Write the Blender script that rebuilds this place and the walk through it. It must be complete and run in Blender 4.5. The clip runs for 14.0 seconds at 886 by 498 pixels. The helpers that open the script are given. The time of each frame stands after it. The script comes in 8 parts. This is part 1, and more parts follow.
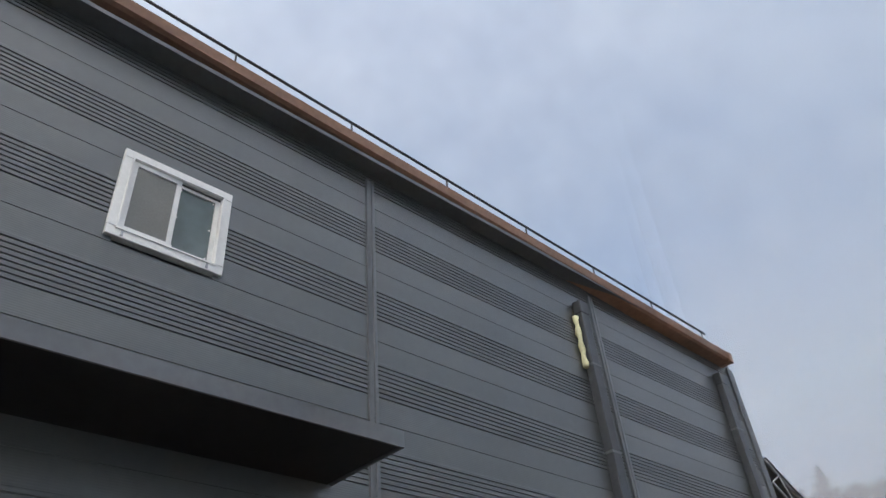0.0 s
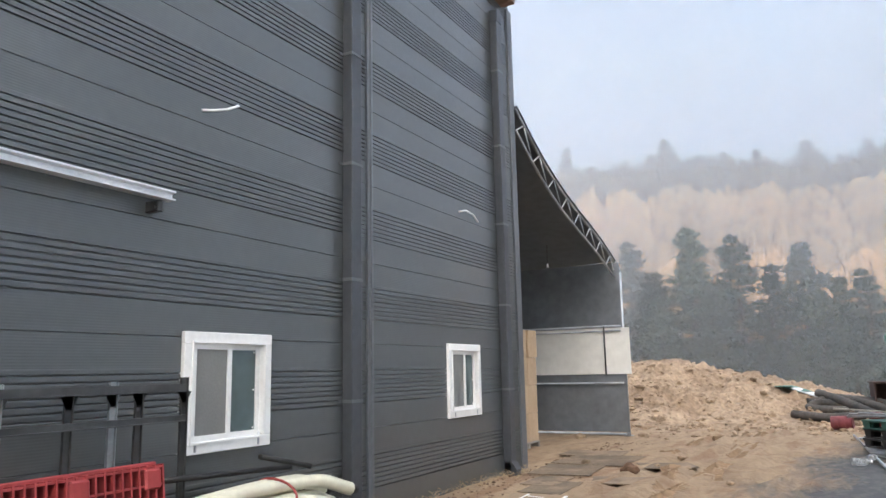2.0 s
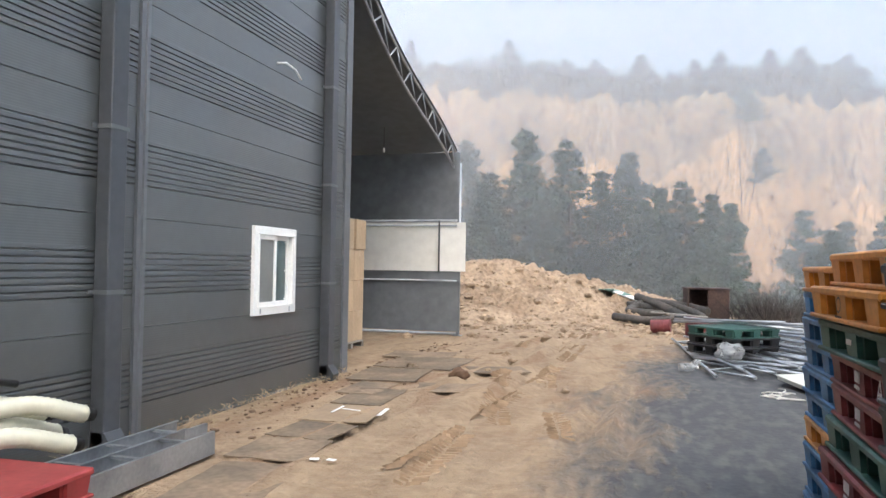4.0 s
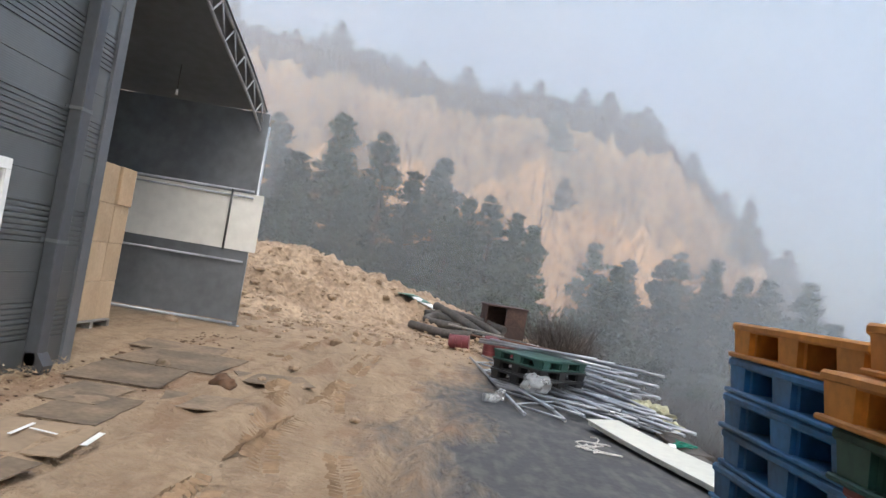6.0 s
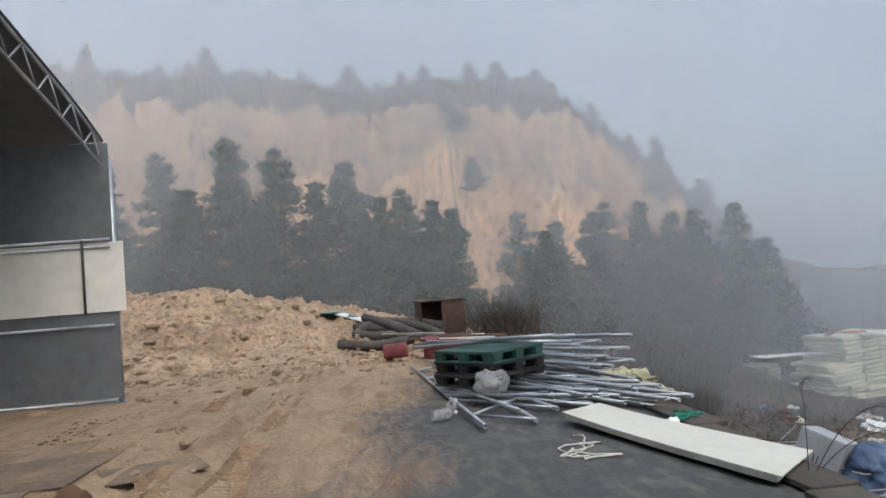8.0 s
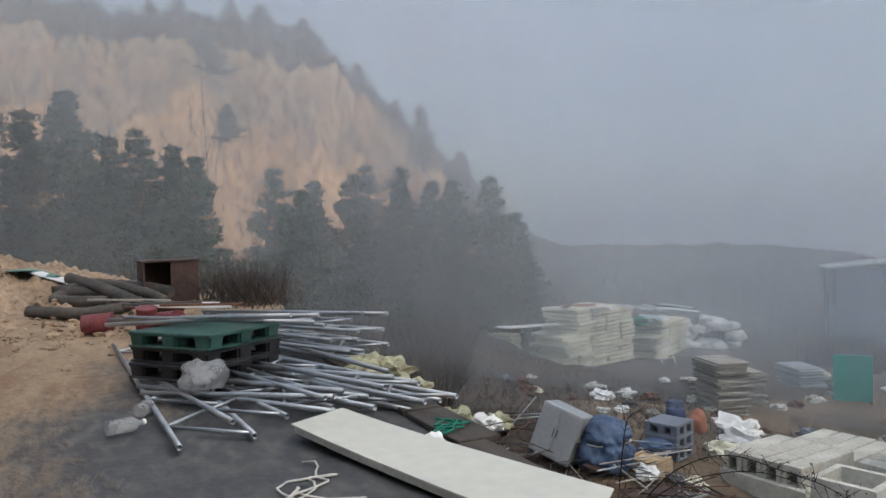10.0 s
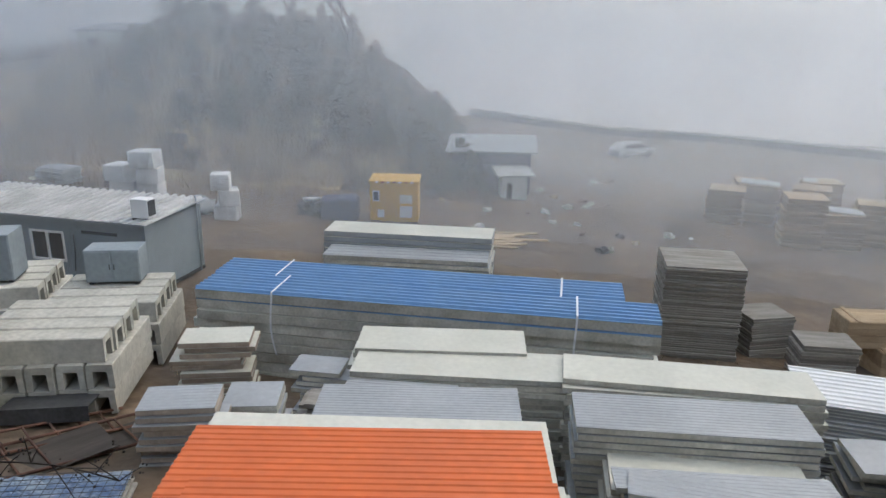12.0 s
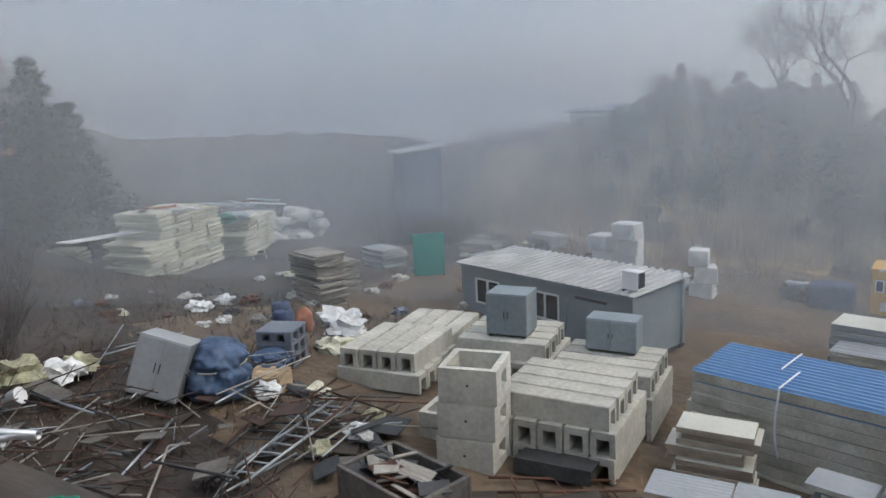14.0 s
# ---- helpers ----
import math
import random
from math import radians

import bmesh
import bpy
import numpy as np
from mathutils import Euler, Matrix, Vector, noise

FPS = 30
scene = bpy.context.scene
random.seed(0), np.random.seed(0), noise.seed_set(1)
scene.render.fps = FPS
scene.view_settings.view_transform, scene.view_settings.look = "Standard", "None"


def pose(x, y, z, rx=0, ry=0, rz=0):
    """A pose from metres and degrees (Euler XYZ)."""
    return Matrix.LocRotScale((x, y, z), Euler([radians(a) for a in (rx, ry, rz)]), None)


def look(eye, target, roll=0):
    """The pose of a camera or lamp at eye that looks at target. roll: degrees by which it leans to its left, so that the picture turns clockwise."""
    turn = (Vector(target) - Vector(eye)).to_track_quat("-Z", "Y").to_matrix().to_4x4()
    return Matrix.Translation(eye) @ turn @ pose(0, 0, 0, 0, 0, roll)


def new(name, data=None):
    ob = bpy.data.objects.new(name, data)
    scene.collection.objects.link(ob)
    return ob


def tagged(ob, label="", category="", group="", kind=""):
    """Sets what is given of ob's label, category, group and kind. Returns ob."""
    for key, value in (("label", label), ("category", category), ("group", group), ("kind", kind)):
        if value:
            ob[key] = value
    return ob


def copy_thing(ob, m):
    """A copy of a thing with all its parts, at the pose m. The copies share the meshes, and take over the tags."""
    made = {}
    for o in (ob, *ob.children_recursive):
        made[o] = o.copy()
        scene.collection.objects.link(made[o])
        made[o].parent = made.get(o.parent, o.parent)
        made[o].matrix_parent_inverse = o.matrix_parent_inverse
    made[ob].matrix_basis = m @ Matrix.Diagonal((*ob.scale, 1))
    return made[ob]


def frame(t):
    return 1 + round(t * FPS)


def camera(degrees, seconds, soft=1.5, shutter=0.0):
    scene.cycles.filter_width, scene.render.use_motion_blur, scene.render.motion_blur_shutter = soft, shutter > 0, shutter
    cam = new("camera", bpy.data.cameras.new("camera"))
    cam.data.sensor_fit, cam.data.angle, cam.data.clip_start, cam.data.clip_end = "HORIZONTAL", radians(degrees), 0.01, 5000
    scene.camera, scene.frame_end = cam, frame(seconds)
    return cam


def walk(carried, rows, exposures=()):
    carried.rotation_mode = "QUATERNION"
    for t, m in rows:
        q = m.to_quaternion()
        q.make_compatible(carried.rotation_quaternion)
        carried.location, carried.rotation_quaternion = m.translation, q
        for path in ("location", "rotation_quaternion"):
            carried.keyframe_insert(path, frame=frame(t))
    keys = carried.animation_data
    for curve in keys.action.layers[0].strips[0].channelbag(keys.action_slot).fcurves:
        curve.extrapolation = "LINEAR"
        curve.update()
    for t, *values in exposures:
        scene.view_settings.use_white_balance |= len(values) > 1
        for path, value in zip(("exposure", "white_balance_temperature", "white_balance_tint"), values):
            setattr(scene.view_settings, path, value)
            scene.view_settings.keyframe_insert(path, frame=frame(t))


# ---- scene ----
cam = camera(63.1, 14.0)
PATH = [
    (0, (0.823, -0.573, 1.785), (-0.287, 0.561, 3.002), -5.4),
    (0.5, (0.637, -0.02, 1.763), (-0.463, 1.411, 2.625), 2.2),
    (1, (0.495, 0.371, 1.721), (-0.602, 1.856, 2.49), -7.1),
    (1.3, (0.444, 0.655, 1.691), (-0.529, 2.254, 2.396), -5.5),
    (1.5, (0.404, 0.833, 1.679), (-0.555, 2.493, 2.249), -3.7),
    (2, (0.312, 1.251, 1.688), (-0.638, 2.979, 2.021), -1.2),
    (2.2, (0.235, 1.471, 1.687), (-0.597, 3.264, 1.994), -0.9),
    (4.3, (-0.391, 3.239, 1.594), (-0.894, 5.175, 1.613), 0.9),
    (4.5, (-0.45, 3.409, 1.56), (-0.892, 5.36, 1.565), 0.7),
    (5, (-0.568, 3.921, 1.574), (-0.669, 5.919, 1.569), -0.4),
    (5.5, (-0.641, 4.392, 1.595), (-0.678, 6.39, 1.658), 4.4),
    (6, (-0.72, 4.966, 1.646), (-0.717, 6.964, 1.725), 9.4),
    (6.5, (-0.665, 5.467, 1.63), (-0.627, 7.462, 1.754), -0.5),
    (6.7, (-0.656, 5.691, 1.62), (-0.753, 7.686, 1.725), -2.1),
    (7, (-0.652, 5.989, 1.598), (-0.791, 7.98, 1.731), -5.0),
    (7.2, (-0.599, 6.183, 1.574), (-0.622, 8.179, 1.699), -5.9),
    (9.3, (-0.048, 8.339, 1.616), (0.429, 10.281, 1.651), -1.8),
    (9.5, (0.03, 8.519, 1.616), (0.629, 10.427, 1.649), -1.9),
    (10, (0.291, 8.921, 1.581), (1.126, 10.738, 1.536), -1.4),
    (10.4, (0.644, 9.207, 1.477), (1.964, 10.691, 1.244), -5.0),
    (10.5, (0.675, 9.247, 1.477), (2.181, 10.538, 1.216), -8.2),
    (10.6, (0.725, 9.287, 1.473), (2.387, 10.352, 1.145), -8.7),
    (10.8, (0.821, 9.389, 1.445), (2.644, 10.071, 0.984), -6.8),
    (11, (0.892, 9.427, 1.419), (2.736, 9.926, 0.825), -5.5),
    (11.5, (1.102, 9.674, 1.445), (2.975, 9.93, 0.792), -4.2),
    (12, (1.217, 9.91, 1.522), (3.125, 9.814, 0.931), 0.8),
    (12.5, (1.314, 10.188, 1.437), (3.189, 10.008, 0.765), 5.3),
    (13, (1.328, 10.49, 1.466), (3.171, 10.151, 0.767), 5.7),
    (13.5, (1.333, 10.754, 1.539), (3.213, 10.422, 0.943), 6.7),
    (13.7, (1.316, 10.923, 1.542), (3.187, 11.228, 0.905), 8.2),
    (14, (1.333, 11.201, 1.595), (2.988, 12.256, 1.214), -2.4),
]
EXPOSURE = [(0, 1.25), (0.5, 1.5), (1, 1.83), (1.5, 1.6), (2, 1.9), (4.5, 2.15), (5, 2.1), (5.5, 1.88), (6, 1.78), (6.5, 1.55), (7, 1.6), (9.5, 1.1), (10, 1.15), (10.5, 1.28), (11.5, 1.42), (12.5, 1.25), (13, 1.25), (14, 1.25)]
walk(cam, [(t, look(eye, target, roll)) for t, eye, target, roll in PATH], EXPOSURE)

# ---- light ----
world = bpy.data.worlds.new("misty_sky")
scene.world = world
world.use_nodes = True
wn, wl = world.node_tree.nodes, world.node_tree.links
sky = wn.new("ShaderNodeTexSky")
sky.sky_type, sky.sun_disc = "NISHITA", False
sky.sun_elevation, sky.sun_rotation = radians(48), radians(150)
sky.air_density, sky.dust_density, sky.ozone_density = 1.0, 4.5, 1.2
wl.new(sky.outputs[0], wn["Background"].inputs[0])
wn["Background"].inputs[1].default_value = 0.115

sun_data = bpy.data.lights.new("sun", "SUN")
sun_data.energy, sun_data.angle, sun_data.color = 0.9, radians(25), (1.0, 0.96, 0.9)
sun = new("sun", sun_data)
sun.matrix_world = look((12, -24, 40), (0, 0, 0))


# ---- materials ----
def mat(name, color, rough=0.7, metal=0.0, var=0.25, big=0.6, small=14.0, bump=0.25, tone=None, spec=0.4, stretch=(1, 1, 1), vary=0.0, grain=0.003):
    """A node material: base colour with stains at one scale and grain at another, and fine relief. tone: colour of the stains. vary: change from object to object."""
    m = bpy.data.materials.new(name)
    m.use_nodes = True
    n, l = m.node_tree.nodes, m.node_tree.links
    b = n["Principled BSDF"]
    b.inputs["Roughness"].default_value, b.inputs["Metallic"].default_value = rough, metal
    b.inputs["Specular IOR Level"].default_value = spec
    tc, mp = n.new("ShaderNodeTexCoord"), n.new("ShaderNodeMapping")
    mp.inputs["Scale"].default_value = stretch
    l.new(tc.outputs["Object"], mp.inputs[0])
    n1, n2 = n.new("ShaderNodeTexNoise"), n.new("ShaderNodeTexNoise")
    for node, s, d in ((n1, big, 5.0), (n2, small, 4.0)):
        node.inputs["Scale"].default_value, node.inputs["Detail"].default_value = s, d
        l.new(mp.outputs[0], node.inputs["Vector"])
    if vary:
        oi, add = n.new("ShaderNodeObjectInfo"), n.new("ShaderNodeVectorMath")
        l.new(mp.outputs[0], add.inputs[0])
        l.new(oi.outputs["Random"], add.inputs[1])
        l.new(add.outputs[0], n1.inputs["Vector"])
    r1 = n.new("ShaderNodeValToRGB")
    r1.color_ramp.elements[0].position, r1.color_ramp.elements[1].position = 0.36, 0.66
    tone = tone or tuple(c * (1 - var) for c in color)
    r1.color_ramp.elements[0].color, r1.color_ramp.elements[1].color = (*color, 1), (*tone, 1)
    l.new(n1.outputs[0], r1.inputs[0])
    mr = n.new("ShaderNodeMapRange")
    mr.inputs[1].default_value, mr.inputs[2].default_value = 0.3, 0.7
    mr.inputs[3].default_value, mr.inputs[4].default_value = 1 - var * 0.6, 1 + var * 0.5
    l.new(n2.outputs[0], mr.inputs[0])
    mul = n.new("ShaderNodeMix")
    mul.data_type, mul.blend_type = "RGBA", "MULTIPLY"
    mul.inputs[0].default_value = 1.0
    l.new(r1.outputs[0], mul.inputs[6])
    l.new(mr.outputs[0], mul.inputs[7])
    out = mul.outputs[2]
    if vary:
        mv = n.new("ShaderNodeMapRange")
        mv.inputs[3].default_value, mv.inputs[4].default_value = 1 - vary, 1 + vary
        l.new(oi.outputs["Random"], mv.inputs[0])
        m2 = n.new("ShaderNodeMix")
        m2.data_type, m2.blend_type = "RGBA", "MULTIPLY"
        m2.inputs[0].default_value = 1.0
        l.new(out, m2.inputs[6])
        l.new(mv.outputs[0], m2.inputs[7])
        out = m2.outputs[2]
    l.new(out, b.inputs["Base Color"])
    rr = n.new("ShaderNodeMapRange")
    rr.inputs[3].default_value, rr.inputs[4].default_value = max(0.05, rough - 0.12), min(1, rough + 0.12)
    l.new(n1.outputs[0], rr.inputs[0])
    l.new(rr.outputs[0], b.inputs["Roughness"])
    if bump:
        bp = n.new("ShaderNodeBump")
        bp.inputs["Strength"].default_value, bp.inputs["Distance"].default_value = bump, grain
        l.new(n2.outputs[0], bp.inputs["Height"])
        l.new(bp.outputs[0], b.inputs["Normal"])
    return m


def glass_mat():
    m = bpy.data.materials.new("window_glass")
    m.use_nodes = True
    n, l = m.node_tree.nodes, m.node_tree.links
    n.remove(n["Principled BSDF"])
    tr, gl, mx, fr = n.new("ShaderNodeBsdfTransparent"), n.new("ShaderNodeBsdfGlossy"), n.new("ShaderNodeMixShader"), n.new("ShaderNodeFresnel")
    tr.inputs[0].default_value = (0.72, 0.84, 0.86, 1)
    gl.inputs["Roughness"].default_value = 0.03
    fr.inputs[0].default_value = 1.9
    l.new(fr.outputs[0], mx.inputs[0])
    l.new(tr.outputs[0], mx.inputs[1])
    l.new(gl.outputs[0], mx.inputs[2])
    l.new(mx.outputs[0], n["Material Output"].inputs[0])
    return m


def fog_mat(name, density, low, top, tint=(0.845, 0.918, 0.968)):
    """A veil of mist: mostly clear, the rest white droplets lit by the sky. It thins out above the height top."""
    m = bpy.data.materials.new(name)
    m.use_nodes = True
    n, l = m.node_tree.nodes, m.node_tree.links
    n.remove(n["Principled BSDF"])
    tr, df, tl = n.new("ShaderNodeBsdfTransparent"), n.new("ShaderNodeBsdfDiffuse"), n.new("ShaderNodeBsdfTranslucent")
    for s in (df, tl):
        s.inputs[0].default_value = (*tint, 1)
    half, mx = n.new("ShaderNodeMixShader"), n.new("ShaderNodeMixShader")
    l.new(df.outputs[0], half.inputs[1])
    l.new(tl.outputs[0], half.inputs[2])
    tc, nz, sp = n.new("ShaderNodeTexCoord"), n.new("ShaderNodeTexNoise"), n.new("ShaderNodeSeparateXYZ")
    nz.inputs["Scale"].default_value, nz.inputs["Detail"].default_value = 0.06, 3.0
    l.new(tc.outputs["Object"], nz.inputs["Vector"])
    l.new(tc.outputs["Object"], sp.inputs[0])
    a = n.new("ShaderNodeMapRange")
    a.inputs[1].default_value, a.inputs[2].default_value = 0.1, 0.9
    a.inputs[3].default_value, a.inputs[4].default_value = density * 0.82, density * 1.15
    a.interpolation_type = "SMOOTHERSTEP"
    l.new(nz.outputs[0], a.inputs[0])
    h = n.new("ShaderNodeMapRange")
    h.interpolation_type = "SMOOTHSTEP"
    h.inputs[1].default_value, h.inputs[2].default_value = low, top
    h.inputs[3].default_value, h.inputs[4].default_value = 1.0, 0.0
    l.new(sp.outputs["Z"], h.inputs[0])
    mu = n.new("ShaderNodeMath")
    mu.operation = "MULTIPLY"
    l.new(a.outputs[0], mu.inputs[0])
    l.new(h.outputs[0], mu.inputs[1])
    l.new(mu.outputs[0], mx.inputs[0])
    l.new(tr.outputs[0], mx.inputs[1])
    l.new(half.outputs[0], mx.inputs[2])
    l.new(mx.outputs[0], n["Material Output"].inputs[0])
    return m


def ribbed(m, axis, pitch, depth):
    """Adds fine pressed lines across one axis to a material's relief."""
    n, l = m.node_tree.nodes, m.node_tree.links
    b = n["Principled BSDF"]
    tc, wv, bp = n.new("ShaderNodeTexCoord"), n.new("ShaderNodeTexWave"), n.new("ShaderNodeBump")
    wv.bands_direction = axis
    wv.inputs["Scale"].default_value = 0.314 / pitch
    l.new(tc.outputs["Object"], wv.inputs["Vector"])
    bp.inputs["Strength"].default_value, bp.inputs["Distance"].default_value = 0.5, depth
    l.new(wv.outputs["Fac"], bp.inputs["Height"])
    old = b.inputs["Normal"].links
    if old:
        l.new(old[0].from_socket, bp.inputs["Normal"])
    l.new(bp.outputs[0], b.inputs["Normal"])
    return m


CLAD = ribbed(mat("charcoal_cladding", (0.073, 0.081, 0.083), 0.40, 0.15, 0.10, 0.35, 9.0, 0.12, vary=0.05, spec=0.75), "Z", 0.022, 0.0015)
CLAD.node_tree.nodes["Principled BSDF"].inputs["Coat Weight"].default_value = 1.0
CLAD.node_tree.nodes["Principled BSDF"].inputs["Coat Roughness"].default_value = 0.25
TRIM = mat("charcoal_trim", (0.135, 0.145, 0.157), 0.45, 0.2, 0.12, 0.7, 12.0, 0.1)
PIPE = mat("downpipe_paint", (0.07, 0.077, 0.087), 0.42, 0.2, 0.15, 0.9, 12.0, 0.1)
# Near black: the shade under the canopy is put into this colour.
SOFFIT = mat("shade_black_soffit", (0.012, 0.013, 0.015), 0.55, 0.1, 0.2, 0.8)
FASCIA = mat("copper_brown_fascia", (0.30, 0.175, 0.12), 0.4, 0.3, 0.2, 0.8, 10.0, 0.1)
PVC = mat("white_pvc", (0.78, 0.79, 0.78), 0.4, 0.0, 0.08, 1.5, 20.0, 0.05)
GLASS = glass_mat()
ROOM = mat("dim_interior", (0.30, 0.32, 0.33), 0.8, 0, 0.3, 1.0)
FILMED = mat("film_backed_glass", (0.095, 0.135, 0.135), 0.10, 0, 0.2, 1.2, 8.0, 0.0, spec=0.7)
BLIND = mat("grey_insect_screen", (0.20, 0.205, 0.20), 0.8, 0, 0.12, 2.0, 60.0, 0.05)
GALV = mat("galvanised_steel", (0.44, 0.465, 0.49), 0.36, 0.7, 0.15, 2.5, 30.0, 0.04, tone=(0.28, 0.30, 0.32))
ALU = mat("bright_aluminium", (0.80, 0.81, 0.82), 0.3, 0.4, 0.12, 2.0, 24.0, 0.05)
WHITE = mat("white_paint", (0.80, 0.81, 0.80), 0.5, 0, 0.08, 1.5)
BLACK = mat("black_rubber", (0.018, 0.018, 0.019), 0.6, 0, 0.3, 3.0)
FOAM = mat("yellow_foam", (0.74, 0.72, 0.46), 0.9, 0, 0.2, 4.0, 30.0, 0.6)
CANVAS = mat("grey_canvas", (0.155, 0.17, 0.185), 0.75, 0, 0.22, 0.5, 5.0, 0.3, grain=0.01)
ROOFCANVAS = mat("grey_roof_canvas", (0.175, 0.19, 0.205), 0.75, 0, 0.18, 0.5, 5.0, 0.3, grain=0.01)
n_, l_ = ROOFCANVAS.node_tree.nodes, ROOFCANVAS.node_tree.links
thin, both = n_.new("ShaderNodeBsdfTranslucent"), n_.new("ShaderNodeMixShader")
thin.inputs[0].default_value, both.inputs[0].default_value = (0.30, 0.32, 0.34, 1), 0.16
l_.new(n_["Principled BSDF"].outputs[0], both.inputs[1])
l_.new(thin.outputs[0], both.inputs[2])
l_.new(both.outputs[0], n_["Material Output"].inputs[0])
TARPWHITE = mat("white_tarpaulin", (0.78, 0.78, 0.74), 0.6, 0, 0.1, 0.8, 5.0, 0.2, grain=0.008)
CARTON = mat("brown_cardboard", (0.50, 0.37, 0.24), 0.85, 0, 0.12, 1.6, 18.0, 0.15, vary=0.06)
MUDCARD = mat("muddy_cardboard", (0.25, 0.185, 0.125), 0.9, 0, 0.35, 1.8, 16.0, 0.4, tone=(0.155, 0.12, 0.088), vary=0.12)
# Darker, greyer rust; on the far bin the mist's dulling is in this colour.
DARKRUST = mat("dulled_rusty_steel", (0.095, 0.058, 0.046), 0.85, 0.2, 0.4, 2.0, 16.0, 0.4, tone=(0.055, 0.038, 0.034))
MOUND = mat("excavated_soil", (0.40, 0.295, 0.20), 0.95, 0, 0.45, 0.9, 7.0, 1.0, tone=(0.25, 0.175, 0.115), grain=0.09)
CONCRETE = mat("weathered_concrete", (0.57, 0.56, 0.49), 0.85, 0, 0.25, 0.9, 10.0, 0.4, tone=(0.42, 0.41, 0.355), vary=0.07, grain=0.006)
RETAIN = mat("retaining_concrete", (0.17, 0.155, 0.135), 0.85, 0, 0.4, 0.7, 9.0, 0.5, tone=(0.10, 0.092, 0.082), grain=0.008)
P_ORANGE = mat("orange_plastic", (0.66, 0.27, 0.045), 0.5, 0, 0.25, 2.5, 22.0, 0.15, tone=(0.50, 0.22, 0.06), vary=0.08)
P_BLUE = mat("blue_plastic", (0.035, 0.19, 0.42), 0.5, 0, 0.3, 2.5, 22.0, 0.15, tone=(0.06, 0.13, 0.22), vary=0.12)
P_GREEN = mat("green_plastic", (0.038, 0.115, 0.095), 0.5, 0, 0.3, 2.5, 22.0, 0.15, vary=0.15)
P_BRIGHT = mat("bright_green_plastic", (0.02, 0.26, 0.14), 0.5, 0, 0.3, 2.5, 22.0, 0.15)
P_RED = mat("maroon_plastic", (0.215, 0.042, 0.042), 0.5, 0, 0.3, 2.5, 22.0, 0.15, tone=(0.15, 0.04, 0.04), vary=0.12)
P_LIGHTRED = mat("faded_red_plastic", (0.30, 0.045, 0.045), 0.5, 0, 0.2, 2.5, 22.0, 0.15)
P_BLACK = mat("black_plastic", (0.026, 0.027, 0.03), 0.5, 0, 0.3, 2.5, 22.0, 0.15)
CREAM = mat("cream_panel_sheet", (0.61, 0.61, 0.53), 0.45, 0.05, 0.1, 0.8, 9.0, 0.06, vary=0.04)
GREYSHEET = mat("grey_panel_sheet", (0.375, 0.395, 0.405), 0.42, 0.2, 0.12, 0.8, 9.0, 0.06, vary=0.06)
CORE = mat("panel_foam_core", (0.56, 0.555, 0.495), 0.9, 0, 0.25, 2.0, 16.0, 0.3, tone=(0.40, 0.39, 0.335), vary=0.2)
CORETAN = mat("tan_panel_core", (0.42, 0.355, 0.29), 0.9, 0, 0.2, 2.0, 16.0, 0.3, vary=0.18)
ORANGE_ROOF = mat("orange_roof_sheet", (0.70, 0.165, 0.045), 0.42, 0.1, 0.1, 0.6, 6.0, 0.05, tone=(0.60, 0.15, 0.05))
BLUE_ROOF = mat("blue_roof_sheet", (0.16, 0.32, 0.56), 0.33, 0.1, 0.12, 0.6, 6.0, 0.05, tone=(0.20, 0.35, 0.55))
STRAP = mat("white_strap", (0.78, 0.80, 0.82), 0.5, 0, 0.05)
OFFICE = mat("grey_blue_container_paint", (0.29, 0.335, 0.36), 0.5, 0.1, 0.15, 0.6, 8.0, 0.1, tone=(0.24, 0.285, 0.30))
OFFROOF = mat("pale_roof_sheet", (0.56, 0.565, 0.55), 0.5, 0.2, 0.18, 0.8, 8.0, 0.1, tone=(0.42, 0.42, 0.40))
YELLOW = mat("yellow_booth_paint", (0.72, 0.42, 0.06), 0.5, 0, 0.15, 0.9)
NAVY = mat("navy_tarpaulin", (0.045, 0.065, 0.13), 0.6, 0, 0.3, 1.2)
TEAL = mat("teal_sheet", (0.02, 0.27, 0.22), 0.5, 0, 0.2, 1.0)
BLUETARP = mat("blue_tarpaulin", (0.075, 0.125, 0.22), 0.5, 0, 0.4, 1.5, 9.0, 0.6, grain=0.03)
RUST = mat("rusty_steel", (0.17, 0.085, 0.055), 0.85, 0.2, 0.4, 2.0, 16.0, 0.4, tone=(0.09, 0.05, 0.04))
DARKSTEEL = mat("dark_steel", (0.085, 0.088, 0.09), 0.55, 0.4, 0.3, 2.0)
WOOD = mat("pale_pine", (0.46, 0.35, 0.225), 0.8, 0, 0.25, 1.5, 20.0, 0.3, tone=(0.36, 0.265, 0.165), stretch=(4, 0.6, 4), vary=0.15)
OLDWOOD = mat("weathered_board", (0.36, 0.34, 0.30), 0.85, 0, 0.3, 1.5, 20.0, 0.3, tone=(0.25, 0.23, 0.20), stretch=(4, 0.6, 4), vary=0.25)
STYRO = mat("pale_insulation_board", (0.72, 0.71, 0.56), 0.9, 0, 0.15, 1.5, 14.0, 0.3, tone=(0.58, 0.57, 0.44), vary=0.1)
SACK = mat("white_woven_sack", (0.74, 0.75, 0.73), 0.7, 0, 0.2, 2.5, 14.0, 0.5, vary=0.1, grain=0.02)
ORANGEBAG = mat("orange_sack", (0.42, 0.16, 0.09), 0.7, 0, 0.2, 2.5)
BRICKRED = mat("maroon_can_paint", (0.19, 0.045, 0.05), 0.5, 0.1, 0.3, 4.0)
